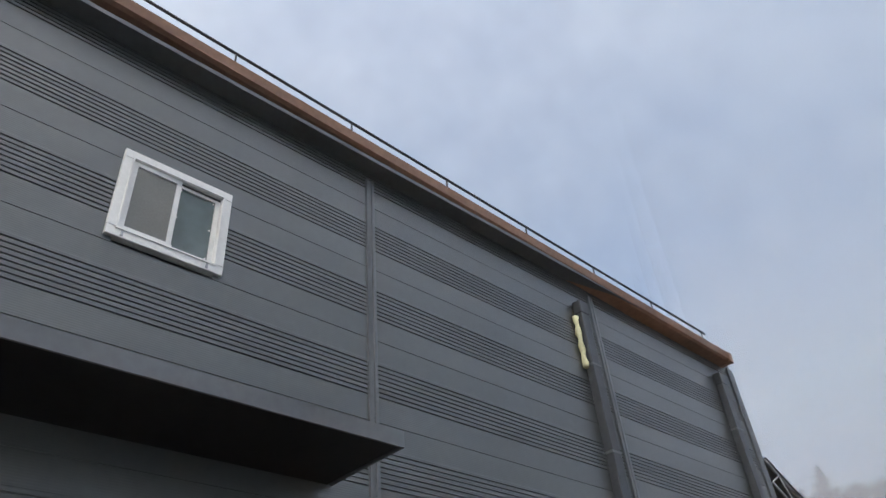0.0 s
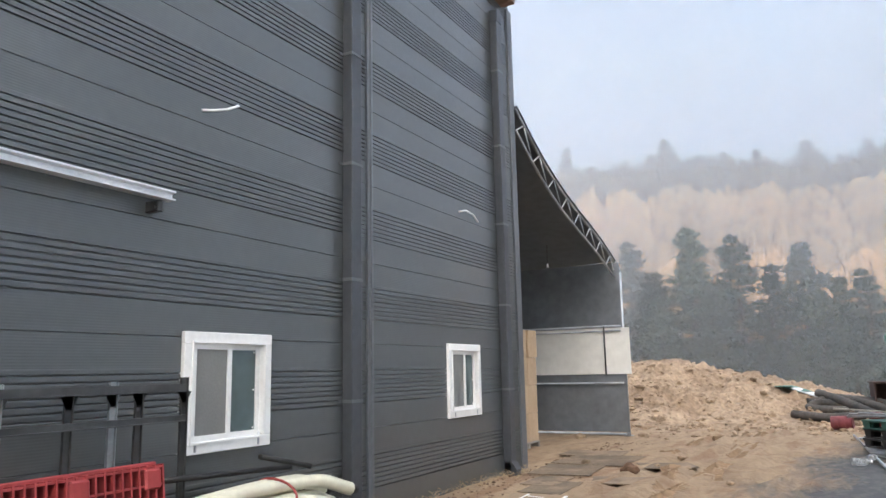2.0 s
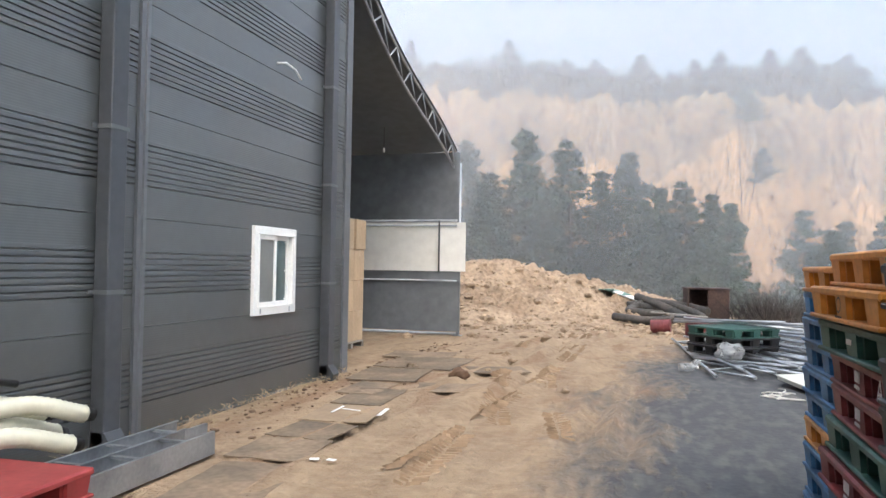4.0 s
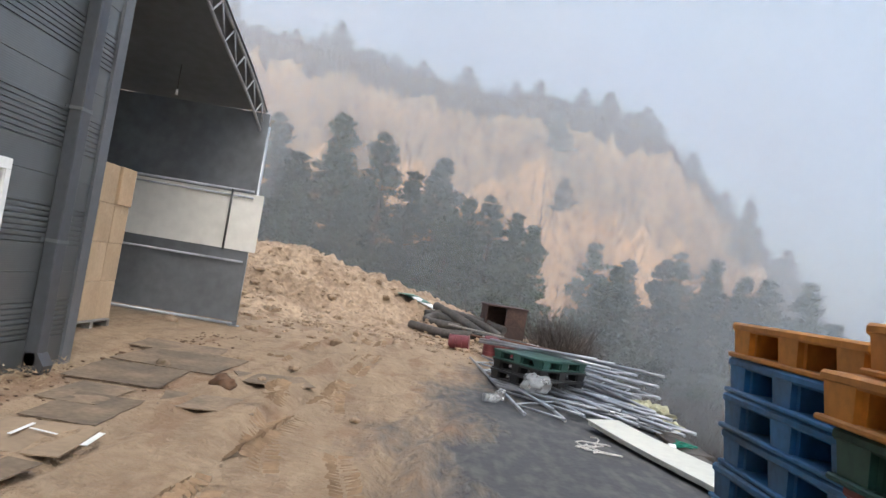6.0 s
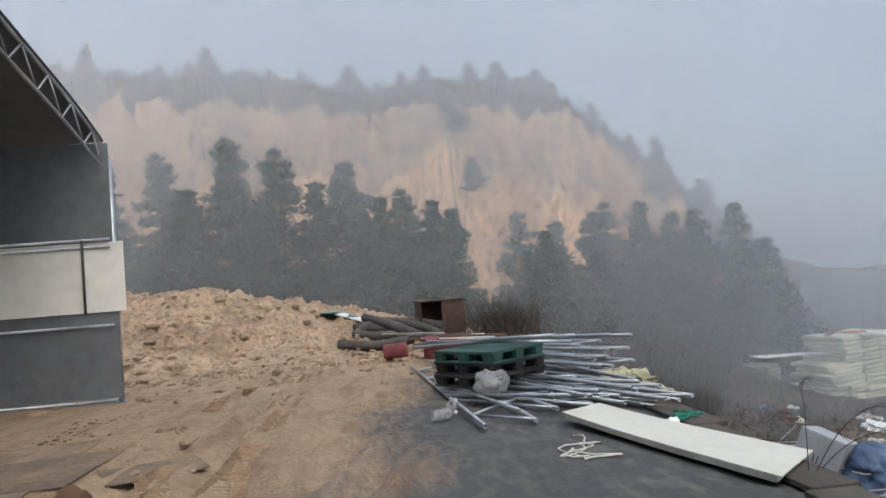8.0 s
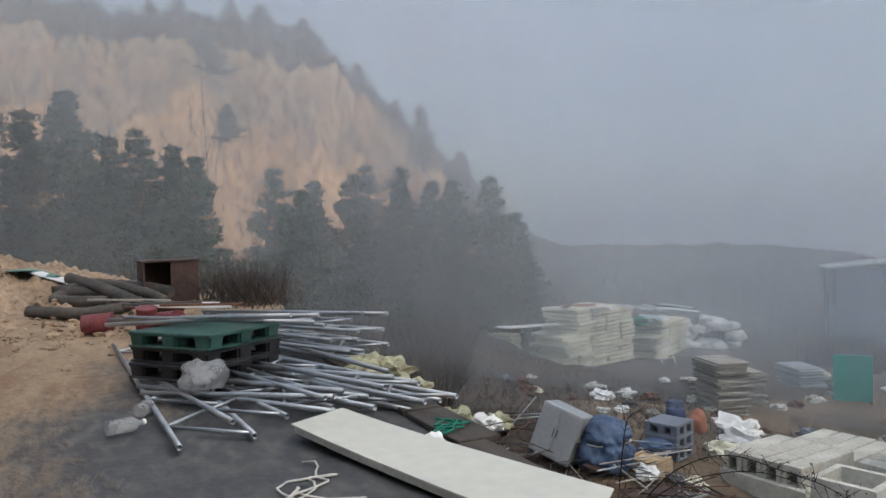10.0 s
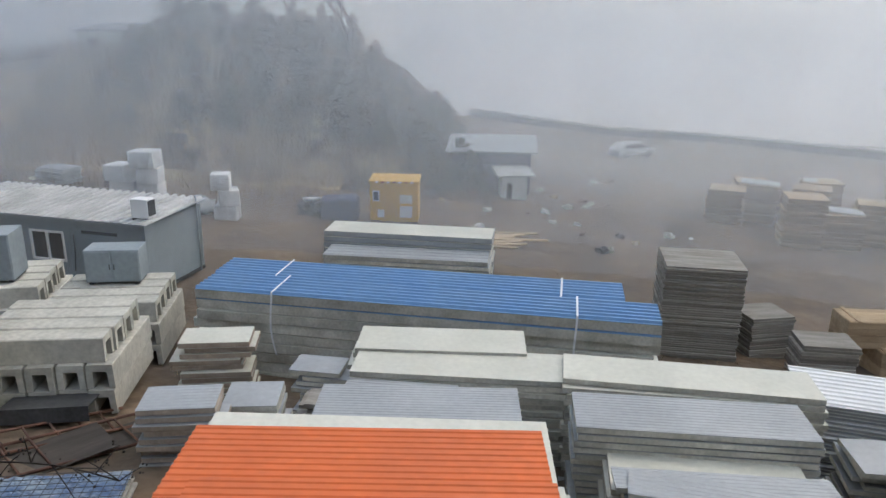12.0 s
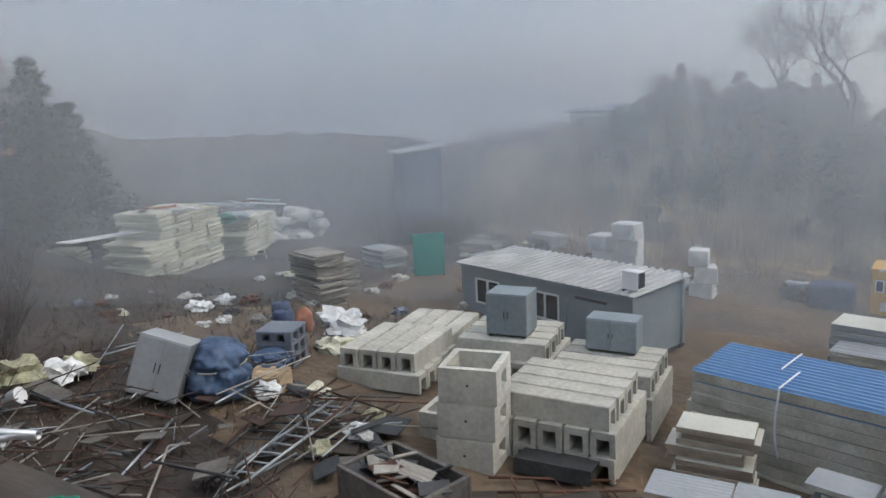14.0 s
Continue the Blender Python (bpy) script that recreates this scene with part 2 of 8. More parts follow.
GREENROPE = mat("green_rope", (0.01, 0.20, 0.13), 0.7, 0, 0.2, 6.0)
ROPE = mat("white_rope", (0.62, 0.60, 0.55), 0.85, 0, 0.2, 8.0)
HOSE = mat("ivory_hose", (0.66, 0.65, 0.52), 0.5, 0, 0.1, 3.0)
BLUEHAZE = mat("blue_grey_sheeting", (0.19, 0.215, 0.255), 0.6, 0, 0.2, 0.5)
BARK = mat("pine_bark", (0.085, 0.065, 0.05), 0.9, 0, 0.4, 3.0, 14.0, 0.6)
NEEDLE = mat("pine_needles", (0.040, 0.060, 0.036), 0.7, 0, 0.35, 0.6, 6.0, 0.0, tone=(0.060, 0.075, 0.045), vary=0.25)
BRUSH = mat("dry_dark_brush", (0.072, 0.055, 0.044), 0.9, 0, 0.4, 0.4, 5.0, 0.0, tone=(0.045, 0.037, 0.032), vary=0.1)
REED = mat("dry_straw_grass", (0.44, 0.33, 0.20), 0.9, 0, 0.35, 0.4, 5.0, 0.0, tone=(0.22, 0.17, 0.11))
TWIG = mat("bare_twig", (0.030, 0.024, 0.020), 0.85, 0, 0.3, 6.0)
CARPAINT = mat("white_car_paint", (0.74, 0.75, 0.76), 0.3, 0, 0.06, 1.0)
# Black hose paled in its colour, in place of the haze over it.
HAZEHOSE = mat("hazed_black_hose", (0.085, 0.075, 0.064), 0.8, 0, 0.4, 2.0, 14.0, 0.3, tone=(0.045, 0.043, 0.042))
PLASTIC = mat("clear_plastic_film", (0.50, 0.52, 0.53), 0.3, 0, 0.2, 5.0, 14.0, 0.4, grain=0.01)

PLASTIC.node_tree.nodes["Principled BSDF"].inputs["Alpha"].default_value = 0.42


def lot_mat():
    """Dark worn asphalt that sandy dirt covers towards the building and the heap, with ragged borders and tyre streaks along the lane."""
    m = bpy.data.materials.new("asphalt_and_sand")
    m.use_nodes = True
    n, l = m.node_tree.nodes, m.node_tree.links
    b = n["Principled BSDF"]
    tc, sp = n.new("ShaderNodeTexCoord"), n.new("ShaderNodeSeparateXYZ")
    l.new(tc.outputs["Object"], sp.inputs[0])

    def noise_at(scale, detail=5.0, stretch=(1, 1, 1)):
        mp, nz = n.new("ShaderNodeMapping"), n.new("ShaderNodeTexNoise")
        mp.inputs["Scale"].default_value = stretch
        nz.inputs["Scale"].default_value, nz.inputs["Detail"].default_value = scale, detail
        l.new(tc.outputs["Object"], mp.inputs[0])
        l.new(mp.outputs[0], nz.inputs["Vector"])
        return nz.outputs[0]

    def math_op(op, a, c):
        k = n.new("ShaderNodeMath")
        k.operation = op
        for i, v in enumerate((a, c)):
            if isinstance(v, (int, float)):
                k.inputs[i].default_value = v
            else:
                l.new(v, k.inputs[i])
        return k.outputs[0]

    def ramp(v, lo, hi, c0, c1):
        r = n.new("ShaderNodeValToRGB")
        r.color_ramp.elements[0].position, r.color_ramp.elements[1].position = lo, hi
        r.color_ramp.elements[0].color, r.color_ramp.elements[1].color = (*c0, 1), (*c1, 1)
        l.new(v, r.inputs[0])
        return r.outputs[0]

    def mix(f, a, c):
        k = n.new("ShaderNodeMix")
        k.data_type = "RGBA"
        l.new(f, k.inputs[0])
        l.new(a, k.inputs[6])
        l.new(c, k.inputs[7])
        return k.outputs[2]

    sand = mix(noise_at(0.9), ramp(noise_at(7.0), 0.3, 0.7, (0.28, 0.195, 0.12), (0.43, 0.32, 0.21)), ramp(noise_at(3.0, 6.0, (1, 0.25, 1)), 0.35, 0.65, (0.20, 0.135, 0.085), (0.37, 0.27, 0.175)))
    tar = mix(noise_at(1.2, 7.0, (1.3, 0.5, 1)), ramp(noise_at(16.0), 0.3, 0.7, (0.040, 0.042, 0.046), (0.078, 0.080, 0.084)), ramp(noise_at(5.0, 8.0, (1.3, 0.55, 1)), 0.45, 0.68, (0.060, 0.062, 0.064), (0.16, 0.15, 0.132)))
    # the border lies near x = -1 beside the lane and bends east towards the heap
    bend = n.new("ShaderNodeMapRange")
    bend.inputs[1].default_value, bend.inputs[2].default_value = 11.0, 21.0
    bend.inputs[3].default_value, bend.inputs[4].default_value = -0.65, 0.45
    l.new(sp.outputs["Y"], bend.inputs[0])
    far = n.new("ShaderNodeMapRange")
    far.inputs[1].default_value, far.inputs[2].default_value = 19.0, 26.0
    far.inputs[3].default_value, far.inputs[4].default_value = 0.0, 4.0
    l.new(sp.outputs["Y"], far.inputs[0])
    south = n.new("ShaderNodeMapRange")
    south.inputs[1].default_value, south.inputs[2].default_value = 0.0, 8.0
    south.inputs[3].default_value, south.inputs[4].default_value = -1.6, 0.0
    l.new(sp.outputs["Y"], south.inputs[0])
    edge = math_op("SUBTRACT", math_op("ADD", math_op("ADD", bend.outputs[0], far.outputs[0]), south.outputs[0]), sp.outputs["X"])
    wob = math_op("MULTIPLY", math_op("SUBTRACT", noise_at(0.8, 7.0, (1, 0.45, 1)), 0.5), 3.4)
    speck = math_op("MULTIPLY", math_op("SUBTRACT", noise_at(9.0, 5.0, (1, 0.35, 1)), 0.5), 1.3)
    f = n.new("ShaderNodeMapRange")
    f.inputs[1].default_value, f.inputs[2].default_value = -0.55, 0.6
    l.new(math_op("ADD", math_op("ADD", edge, wob), speck), f.inputs[0])
    # dark trodden streaks and red clay smears in the sand
    smear = n.new("ShaderNodeMapRange")
    smear.inputs[1].default_value, smear.inputs[2].default_value = 0.54, 0.66
    l.new(noise_at(1.5, 8.0, (1.3, 0.35, 1)), smear.inputs[0])
    clay = n.new("ShaderNodeRGB")
    clay.outputs[0].default_value = (0.21, 0.115, 0.062, 1)
    half = math_op("MULTIPLY", smear.outputs[0], 0.6)
    l.new(mix(f.outputs[0], tar, mix(half, sand, clay.outputs[0])), b.inputs["Base Color"])
    rg = n.new("ShaderNodeMapRange")
    rg.inputs[3].default_value, rg.inputs[4].default_value = 0.8, 0.95
    l.new(f.outputs[0], rg.inputs[0])
    l.new(rg.outputs[0], b.inputs["Roughness"])
    bp = n.new("ShaderNodeBump")
    bp.inputs["Strength"].default_value, bp.inputs["Distance"].default_value = 1.0, 0.045
    loose = math_op("ADD", math_op("MULTIPLY", f.outputs[0], 0.96), 0.04)
    l.new(math_op("MULTIPLY", loose, math_op("ADD", noise_at(22.0, 6.0), math_op("MULTIPLY", noise_at(4.5, 8.0, (1, 0.7, 1)), 2.6))), bp.inputs["Height"])
    l.new(bp.outputs[0], b.inputs["Normal"])
    return m


LOT = lot_mat()
YARD = mat("muddy_yard_soil", (0.165, 0.115, 0.072), 0.85, 0, 0.4, 0.35, 4.0, 0.9, tone=(0.095, 0.075, 0.056), grain=0.05)
CLIFF = mat("cut_clay_slope", (0.74, 0.43, 0.205), 0.95, 0, 0.5, 0.25, 2.2, 1.0, tone=(0.50, 0.275, 0.125), stretch=(1, 1, 0.14), grain=0.12)
SLOPE = mat("overgrown_slope", (0.075, 0.056, 0.042), 0.95, 0, 0.45, 0.15, 1.2, 1.0, tone=(0.040, 0.033, 0.028), grain=0.3)
STRAW = mat("straw_covered_slope", (0.52, 0.37, 0.21), 0.95, 0, 0.45, 0.12, 1.5, 1.0, tone=(0.17, 0.13, 0.085), grain=0.3)
OLDSACK = mat("stained_yellow_sack", (0.44, 0.43, 0.28), 0.85, 0, 0.35, 4.0, 20.0, 0.5, tone=(0.25, 0.24, 0.16), grain=0.02)


# ---- building blocks ----
def box(bm, x0, x1, y0, y1, z0, z1, slot=0):
    v = [bm.verts.new(p) for p in ((x0, y0, z0), (x1, y0, z0), (x1, y1, z0), (x0, y1, z0), (x0, y0, z1), (x1, y0, z1), (x1, y1, z1), (x0, y1, z1))]
    for q in ((3, 2, 1, 0), (4, 5, 6, 7), (0, 1, 5, 4), (1, 2, 6, 5), (2, 3, 7, 6), (3, 0, 4, 7)):
        bm.faces.new([v[i] for i in q]).material_index = slot
    return v


def soft_box(bm, x0, x1, y0, y1, z0, z1, r=0.01, seg=1):
    v = box(bm, x0, x1, y0, y1, z0, z1)
    edges = list({e for p in v for e in p.link_edges})
    bmesh.ops.bevel(bm, geom=edges, offset=r, segments=seg, affect="EDGES", profile=0.5)


def tube(bm, a, b, r, seg=8, r2=None, cap=True):
    a, b = Vector(a), Vector(b)
    d = (b - a).normalized()
    u = d.orthogonal().normalized()
    w = d.cross(u)
    r2 = r if r2 is None else r2
    rings = []
    for p, q in ((a, r), (b, r2)):
        rings.append([bm.verts.new(p + (u * math.cos(2 * math.pi * i / seg) + w * math.sin(2 * math.pi * i / seg)) * q) for i in range(seg)])
    for i in range(seg):
        f = bm.faces.new((rings[0][i], rings[0][(i + 1) % seg], rings[1][(i + 1) % seg], rings[1][i]))
        f.smooth = seg > 4
    if cap:
        bm.faces.new(rings[0][::-1])
        bm.faces.new(rings[1])


def path_tube(bm, pts, r, seg=8):
    """A bent tube through points, with rings that share their vertices."""
    pts = [Vector(p) for p in pts]
    rings, u = [], None
    for i, p in enumerate(pts):
        d = (pts[min(i + 1, len(pts) - 1)] - pts[max(i - 1, 0)]).normalized()
        u = d.orthogonal().normalized() if u is None else (u - d * u.dot(d)).normalized()
        w = d.cross(u)
        rr = r[i] if isinstance(r, list) else r
        rings.append([bm.verts.new(p + (u * math.cos(2 * math.pi * k / seg) + w * math.sin(2 * math.pi * k / seg)) * rr) for k in range(seg)])
    for a, b in zip(rings, rings[1:]):
        for k in range(seg):
            bm.faces.new((a[k], a[(k + 1) % seg], b[(k + 1) % seg], b[k])).smooth = True
    bm.faces.new(rings[0][::-1])
    bm.faces.new(rings[-1])


def extrude_profile(bm, prof, y0, y1, slot=0, closed=False):
    """Sweeps a profile of (x, z) points along y."""
    a = [bm.verts.new((x, y0, z)) for x, z in prof]
    b = [bm.verts.new((x, y1, z)) for x, z in prof]
    k = len(prof)
    for i in range(k if closed else k - 1):
        j = (i + 1) % k
        bm.faces.new((a[i], a[j], b[j], b[i])).material_index = slot
    if closed:
        bm.faces.new(a[::-1]).material_index = slot
        bm.faces.new(b).material_index = slot


def mesh_of(name, bm, *materials):
    bmesh.ops.recalc_face_normals(bm, faces=bm.faces)
    me = bpy.data.meshes.new(name)
    bm.to_mesh(me)
    bm.free()
    for m in materials:
        me.materials.append(m)
    return me


def part(name, bm, material, parent=None, label="", at=None):
    """Links a bmesh, or a mesh already made, as one mesh object under a thing or a part."""
    me = bm if isinstance(bm, bpy.types.Mesh) else mesh_of(name, bm, *(material if isinstance(material, (list, tuple)) else [material]))
    ob = new(name, me)
    if parent:
        ob.parent = parent
    if at is not None:
        ob.matrix_basis = at
    if label:
        ob["label"] = label
    return ob


def thing(name, m, label, category, group="", kind=""):
    ob = new(name)
    ob.empty_display_size = 0.1
    ob.matrix_basis = m
    return tagged(ob, label, category, group, kind)


def lerp(x, xs, ys):
    return float(np.interp(x, xs, ys))


def smooth(a, b, x):
    t = min(1.0, max(0.0, (x - a) / (b - a)))
    return t * t * (3 - 2 * t)


def nz(x, y, z=0.0):
    return noise.noise(Vector((x, y, z)))


# ---- the lie of the land ----
def edge_x(y):
    return lerp(y, [-60, 8, 10.4, 11.9, 13.3, 14.5, 18, 24, 34, 60], [2.3, 2.5, 2.69, 2.72, 2.82, 2.92, 3.1, 3.6, 5.0, 6.0])


def yard_z(x, y):
    return lerp(x, [5, 12, 21, 37, 67, 100], [-5.0, -5.7, -7.15, -8.3, -8.8, -9.0]) + 0.08 * (min(30.0, max(-15.0, y)) - 10)


def ridge_h(x):
    return lerp(x, [-90, -30, -19, -12, 0, 10, 16, 20, 24, 28, 33, 42, 60], [23, 21.5, 20.3, 19.8, 18.3, 18.0, 16.8, 14.6, 11.5, 8, 4.5, 1.0, 0.0])


def land_z(x, y, lot):
    # north: a cut clay slope with a wooded ridge above it
    rough = 0.5 * nz(x * 0.35, y * 0.35) + 0.25 * nz(x * 0.9, y * 0.9, 3.0)
    if lot:
        z = 0.03 * nz(x * 0.5, y * 0.4) + 0.02 * nz(x * 2.1, y * 1.3, 5.0) if -14 < x else 0.0
        # tyre ruts along the sandy lane
        if 6 < y < 26:
            fade = smooth(6, 10, y) * (1 - smooth(22, 26, y))
            for cx in (-2.35, -1.15, -0.75, -2.9):
                d = x - cx - 0.35 * math.sin(y * 0.25 + cx)
                z += 2.6 * fade * (0.022 * math.exp(-((abs(d) - 0.2) / 0.09) ** 2) - 0.03 * math.exp(-(d / 0.12) ** 2))
        z = z * smooth(0.0, 0.6, edge_x(y) - x + 0.1)
        z += -1.2 * smooth(31, 44, y) + rough * smooth(31, 44, y)
    else:
        z = yard_z(x, y) + 0.10 * nz(x * 0.7, y * 0.7) + 0.05 * nz(x * 2.0, y * 2.0)
        z += (-1.0 - z) * smooth(34, 52, y) * (1 - smooth(14, 24, x))
        z += (-1.0 - z) * smooth(50, 74, y) * smooth(14, 24, x)
        z += rough * smooth(30, 50, y)
    h = ridge_h(x)
    gully = 1.6 * abs(nz(x * 0.3, y * 0.04, 7.0)) + 0.6 * nz(x * 0.75, y * 0.08, 2.0)
    lift = smooth(52, 65, y + gully * 1.5)
    z += h * lift + 2.5 * smooth(65, 95, y) * (h / 20)
    # east: a brushy knoll
    east = lerp(y, [4, 7, 10, 13, 20, 27, 32, 43, 55, 70, 120], [0, 2.4, 5.0, 6.5, 7.5, 7.4, 5.9, 5.4, 3.0, 0.4, 0.0])
    z += east * smooth(45, 60, x + 2.0 * nz(x * 0.1, y * 0.15)) * (1 - smooth(40, 55, y) * (1 - smooth(45, 70, x)))
    return z


def span(*runs):
    out = []
    for a, b, s in runs:
        out += list(np.arange(a, b, s))
    return out


def build_ground():
    ys = [-400, -150, -80, -45, -25] + span((-14, 30, 0.4), (30, 57, 0.9), (57, 67, 0.45), (67, 80, 0.9)) + [84, 90, 100, 120, 160, 250, 450]
    left = [-400, -120, -60] + span((-46, -13, 0.9), (-13, -0.3, 0.22)) + [-0.2, -0.08, 0.0]
    right = [0.06] + span((0.5, 26, 0.6), (26, 78, 1.1)) + [82, 90, 105, 140, 220, 420]
    n = len(left) + len(right)
    verts, faces, slots = [], [], []
    for y in ys:
        e = edge_x(y)
        for s in left:
            verts.append((e + s, y, land_z(e + s, y, True)))
        for s in right:
            verts.append((e + s, y, land_z(e + s, y, False)))
    for j in range(len(ys) - 1):
        for i in range(n - 1):
            a = j * n + i
            faces.append((a, a + 1, a + n + 1, a + n))
            cx = (verts[a][0] + verts[a + n + 1][0]) / 2
            cy = (ys[j] + ys[j + 1]) / 2
            steep = abs(verts[a + n][2] - verts[a][2]) / (ys[j + 1] - ys[j])
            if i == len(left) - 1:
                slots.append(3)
            elif cy > 51 and steep > 0.45 and cy < 70 and verts[a][2] < (0.80 + 0.05 * nz(cx * 0.35, 9.0)) * ridge_h(cx) and cx < 26 + 5 * nz(cx * 0.2, cy * 0.2):
                slots.append(2)
            elif cx > 44 and 14 < cy < 40 and nz(cx * 0.2, cy * 0.2) < 0.25:
                slots.append(5)
            elif cy > 31 or (cx > 44 and cy > 5) or (cx > edge_x(cy) and cy > 20 and cx < 9 + (cy - 20) * 0.5):
                slots.append(4)
            else:
                slots.append(0 if i < len(left) - 1 else 1)
    me = bpy.data.meshes.new("ground")
    me.from_pydata(verts, [], faces)
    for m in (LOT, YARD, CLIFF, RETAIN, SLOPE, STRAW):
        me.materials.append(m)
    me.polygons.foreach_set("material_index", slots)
    me.polygons.foreach_set("use_smooth", [True] * len(slots))
    return tagged(new("ground", me), "dark asphalt and sandy dirt lot dropping to a muddy storage yard", "ground", kind="structure")


build_ground()


def build_mist():
    """Banks of mist, one behind the other, as upright veils bent round the place, and a pale cloud ceiling far above."""
    for d, alpha in ((23, 0.10), (29, 0.17), (35, 0.20), (44, 0.21), (51, 0.21), (57, 0.21)):
        bm = bmesh.new()
        k, rows = 72, [-13, -4, 4, 12, 22, 34, 46]
        grid = []
        for i in range(k + 1):
            a = radians(-70 + 192 * i / k)
            c, s = math.cos(a), math.sin(a)
            rr = d / (abs(c) ** 2.5 + abs(s) ** 2.5) ** 0.4
            grid.append([bm.verts.new((1 + rr * c, 7.5 + rr * s, z)) for z in rows])
        for p, q in zip(grid, grid[1:]):
            for j in range(len(rows) - 1):
                bm.faces.new((p[j], q[j], q[j + 1], p[j + 1])).smooth = True
        ob = part("mist_bank", bm, fog_mat("mist_%d" % d, alpha, 12 + 0.1 * d, 40, (0.855, 0.915, 0.965)))
        tagged(ob, "pale grey bank of drifting morning mist", "mist", kind="structure")
    bm = bmesh.new()
    grid = []
    for i in range(25):
        e = radians(-8 + 98 * i / 24)
        grid.append([bm.verts.new((1 + 95 * math.cos(e) * math.cos(2 * math.pi * j / 48), 8 + 95 * math.cos(e) * math.sin(2 * math.pi * j / 48), 95 * math.sin(e))) for j in range(48)])
    for p, q in zip(grid, grid[1:]):
        for j in range(48):
            bm.faces.new((p[j], p[(j + 1) % 48], q[(j + 1) % 48], q[j])).smooth = True
    bmesh.ops.remove_doubles(bm, verts=bm.verts, dist=0.01)
    ob = part("cloud_ceiling", bm, fog_mat("low_cloud", 0.74, 200, 300, (0.87, 0.94, 0.985)))
    tagged(ob, "even pale low cloud closing the sky", "cloud", kind="structure")


build_mist()

# ---- the charcoal-clad warehouse ----
WX, Y_END, Y_START, TOP = -4.78, 13.32, -15.18, 8.5
RAKE = 0.026  # the eaves rise gently towards the south
HOLES = [(5.80, 6.74, 1.09, 2.0), (10.63, 11.51, 1.09, 2.0), (0.88, 1.88, 6.16, 7.06)]


def build_walls():
    bm = bmesh.new()
    cuts = sorted({Y_START, Y_END} | {v for h in HOLES for v in h[:2]})
    for a, b in zip(cuts, cuts[1:]):
        hole = [h for h in HOLES if h[0] <= a and b <= h[1]]
        z = -0.3
        for h in hole:
            box(bm, WX - 0.16, WX - 0.04, a, b, z, h[2])
            z = h[3]
        box(bm, WX - 0.16, WX - 0.04, a, b, z, TOP)
    wall = tagged(part("wall_east", bm, SOFFIT), "long charcoal metal-panelled warehouse wall with pressed ribs", "wall", kind="structure")
    bm = bmesh.new()
    box(bm, -26, WX - 0.16, Y_END - 0.12, Y_END, -0.3, TOP)
    tagged(part("wall_north", bm, CLAD), "charcoal metal end wall of the warehouse", "wall", kind="structure")
    bm = bmesh.new()
    box(bm, -26, WX - 0.16, Y_START, Y_START + 0.12, -0.3, TOP)
    tagged(part("wall_south", bm, CLAD), "charcoal metal end wall of the warehouse", "wall", kind="structure")
    bm = bmesh.new()
    box(bm, -26.12, -26, Y_START, Y_END, -0.3, TOP)
    tagged(part("wall_west", bm, CLAD), "charcoal metal rear wall of the warehouse", "wall", kind="structure")
    bm = bmesh.new()
    box(bm, -25.9, WX - 0.17, Y_START + 0.13, Y_END - 0.13, 8.3, 8.48)
    tagged(part("ceiling", bm, SOFFIT), "dark steel roof deck of the warehouse", "ceiling", kind="structure")
    bm = bmesh.new()
    box(bm, -25.9, WX - 0.17, Y_START + 0.13, Y_END - 0.13, 0.02, 0.1)
    tagged(part("floor", bm, CONCRETE), "concrete floor inside the warehouse", "floor", kind="structure")
    bm = bmesh.new()
    box(bm, -10, -9.9, Y_START + 0.2, Y_END - 0.2, 0.1, 8.3)
    tagged(part("wall_inner", bm, ROOM), "dim inner partition wall", "wall", kind="structure")
    bm = bmesh.new()
    box(bm, -26.3, WX + 0.24, Y_START - 0.2, Y_END - 0.3, TOP + 0.1, TOP + 0.16)
    tagged(part("roof", bm, TRIM), "flat metal warehouse roof", "roof", kind="structure")
    return wall


WALL = build_walls()


def panel_profile():
    """One cladding course, 1 m high: flat below and above, eight pressed grooves between."""
    p = [(-0.04, 0.0008), (-0.005, 0.0008), (0.0, 0.005)]
    z0, pitch = 0.29, 0.0545
    p.append((0.0, z0))
    for k in range(8):
        z = z0 + k * pitch
        p += [(0.0, z + 0.003), (-0.020, z + 0.012), (-0.020, z + 0.018), (0.002, z + 0.020), (0.002, z + pitch - 0.002)]
    p += [(0.0, z0 + 8 * pitch + 0.004), (0.0, 0.995), (-0.005, 0.9992), (-0.04, 0.9992)]
    return p


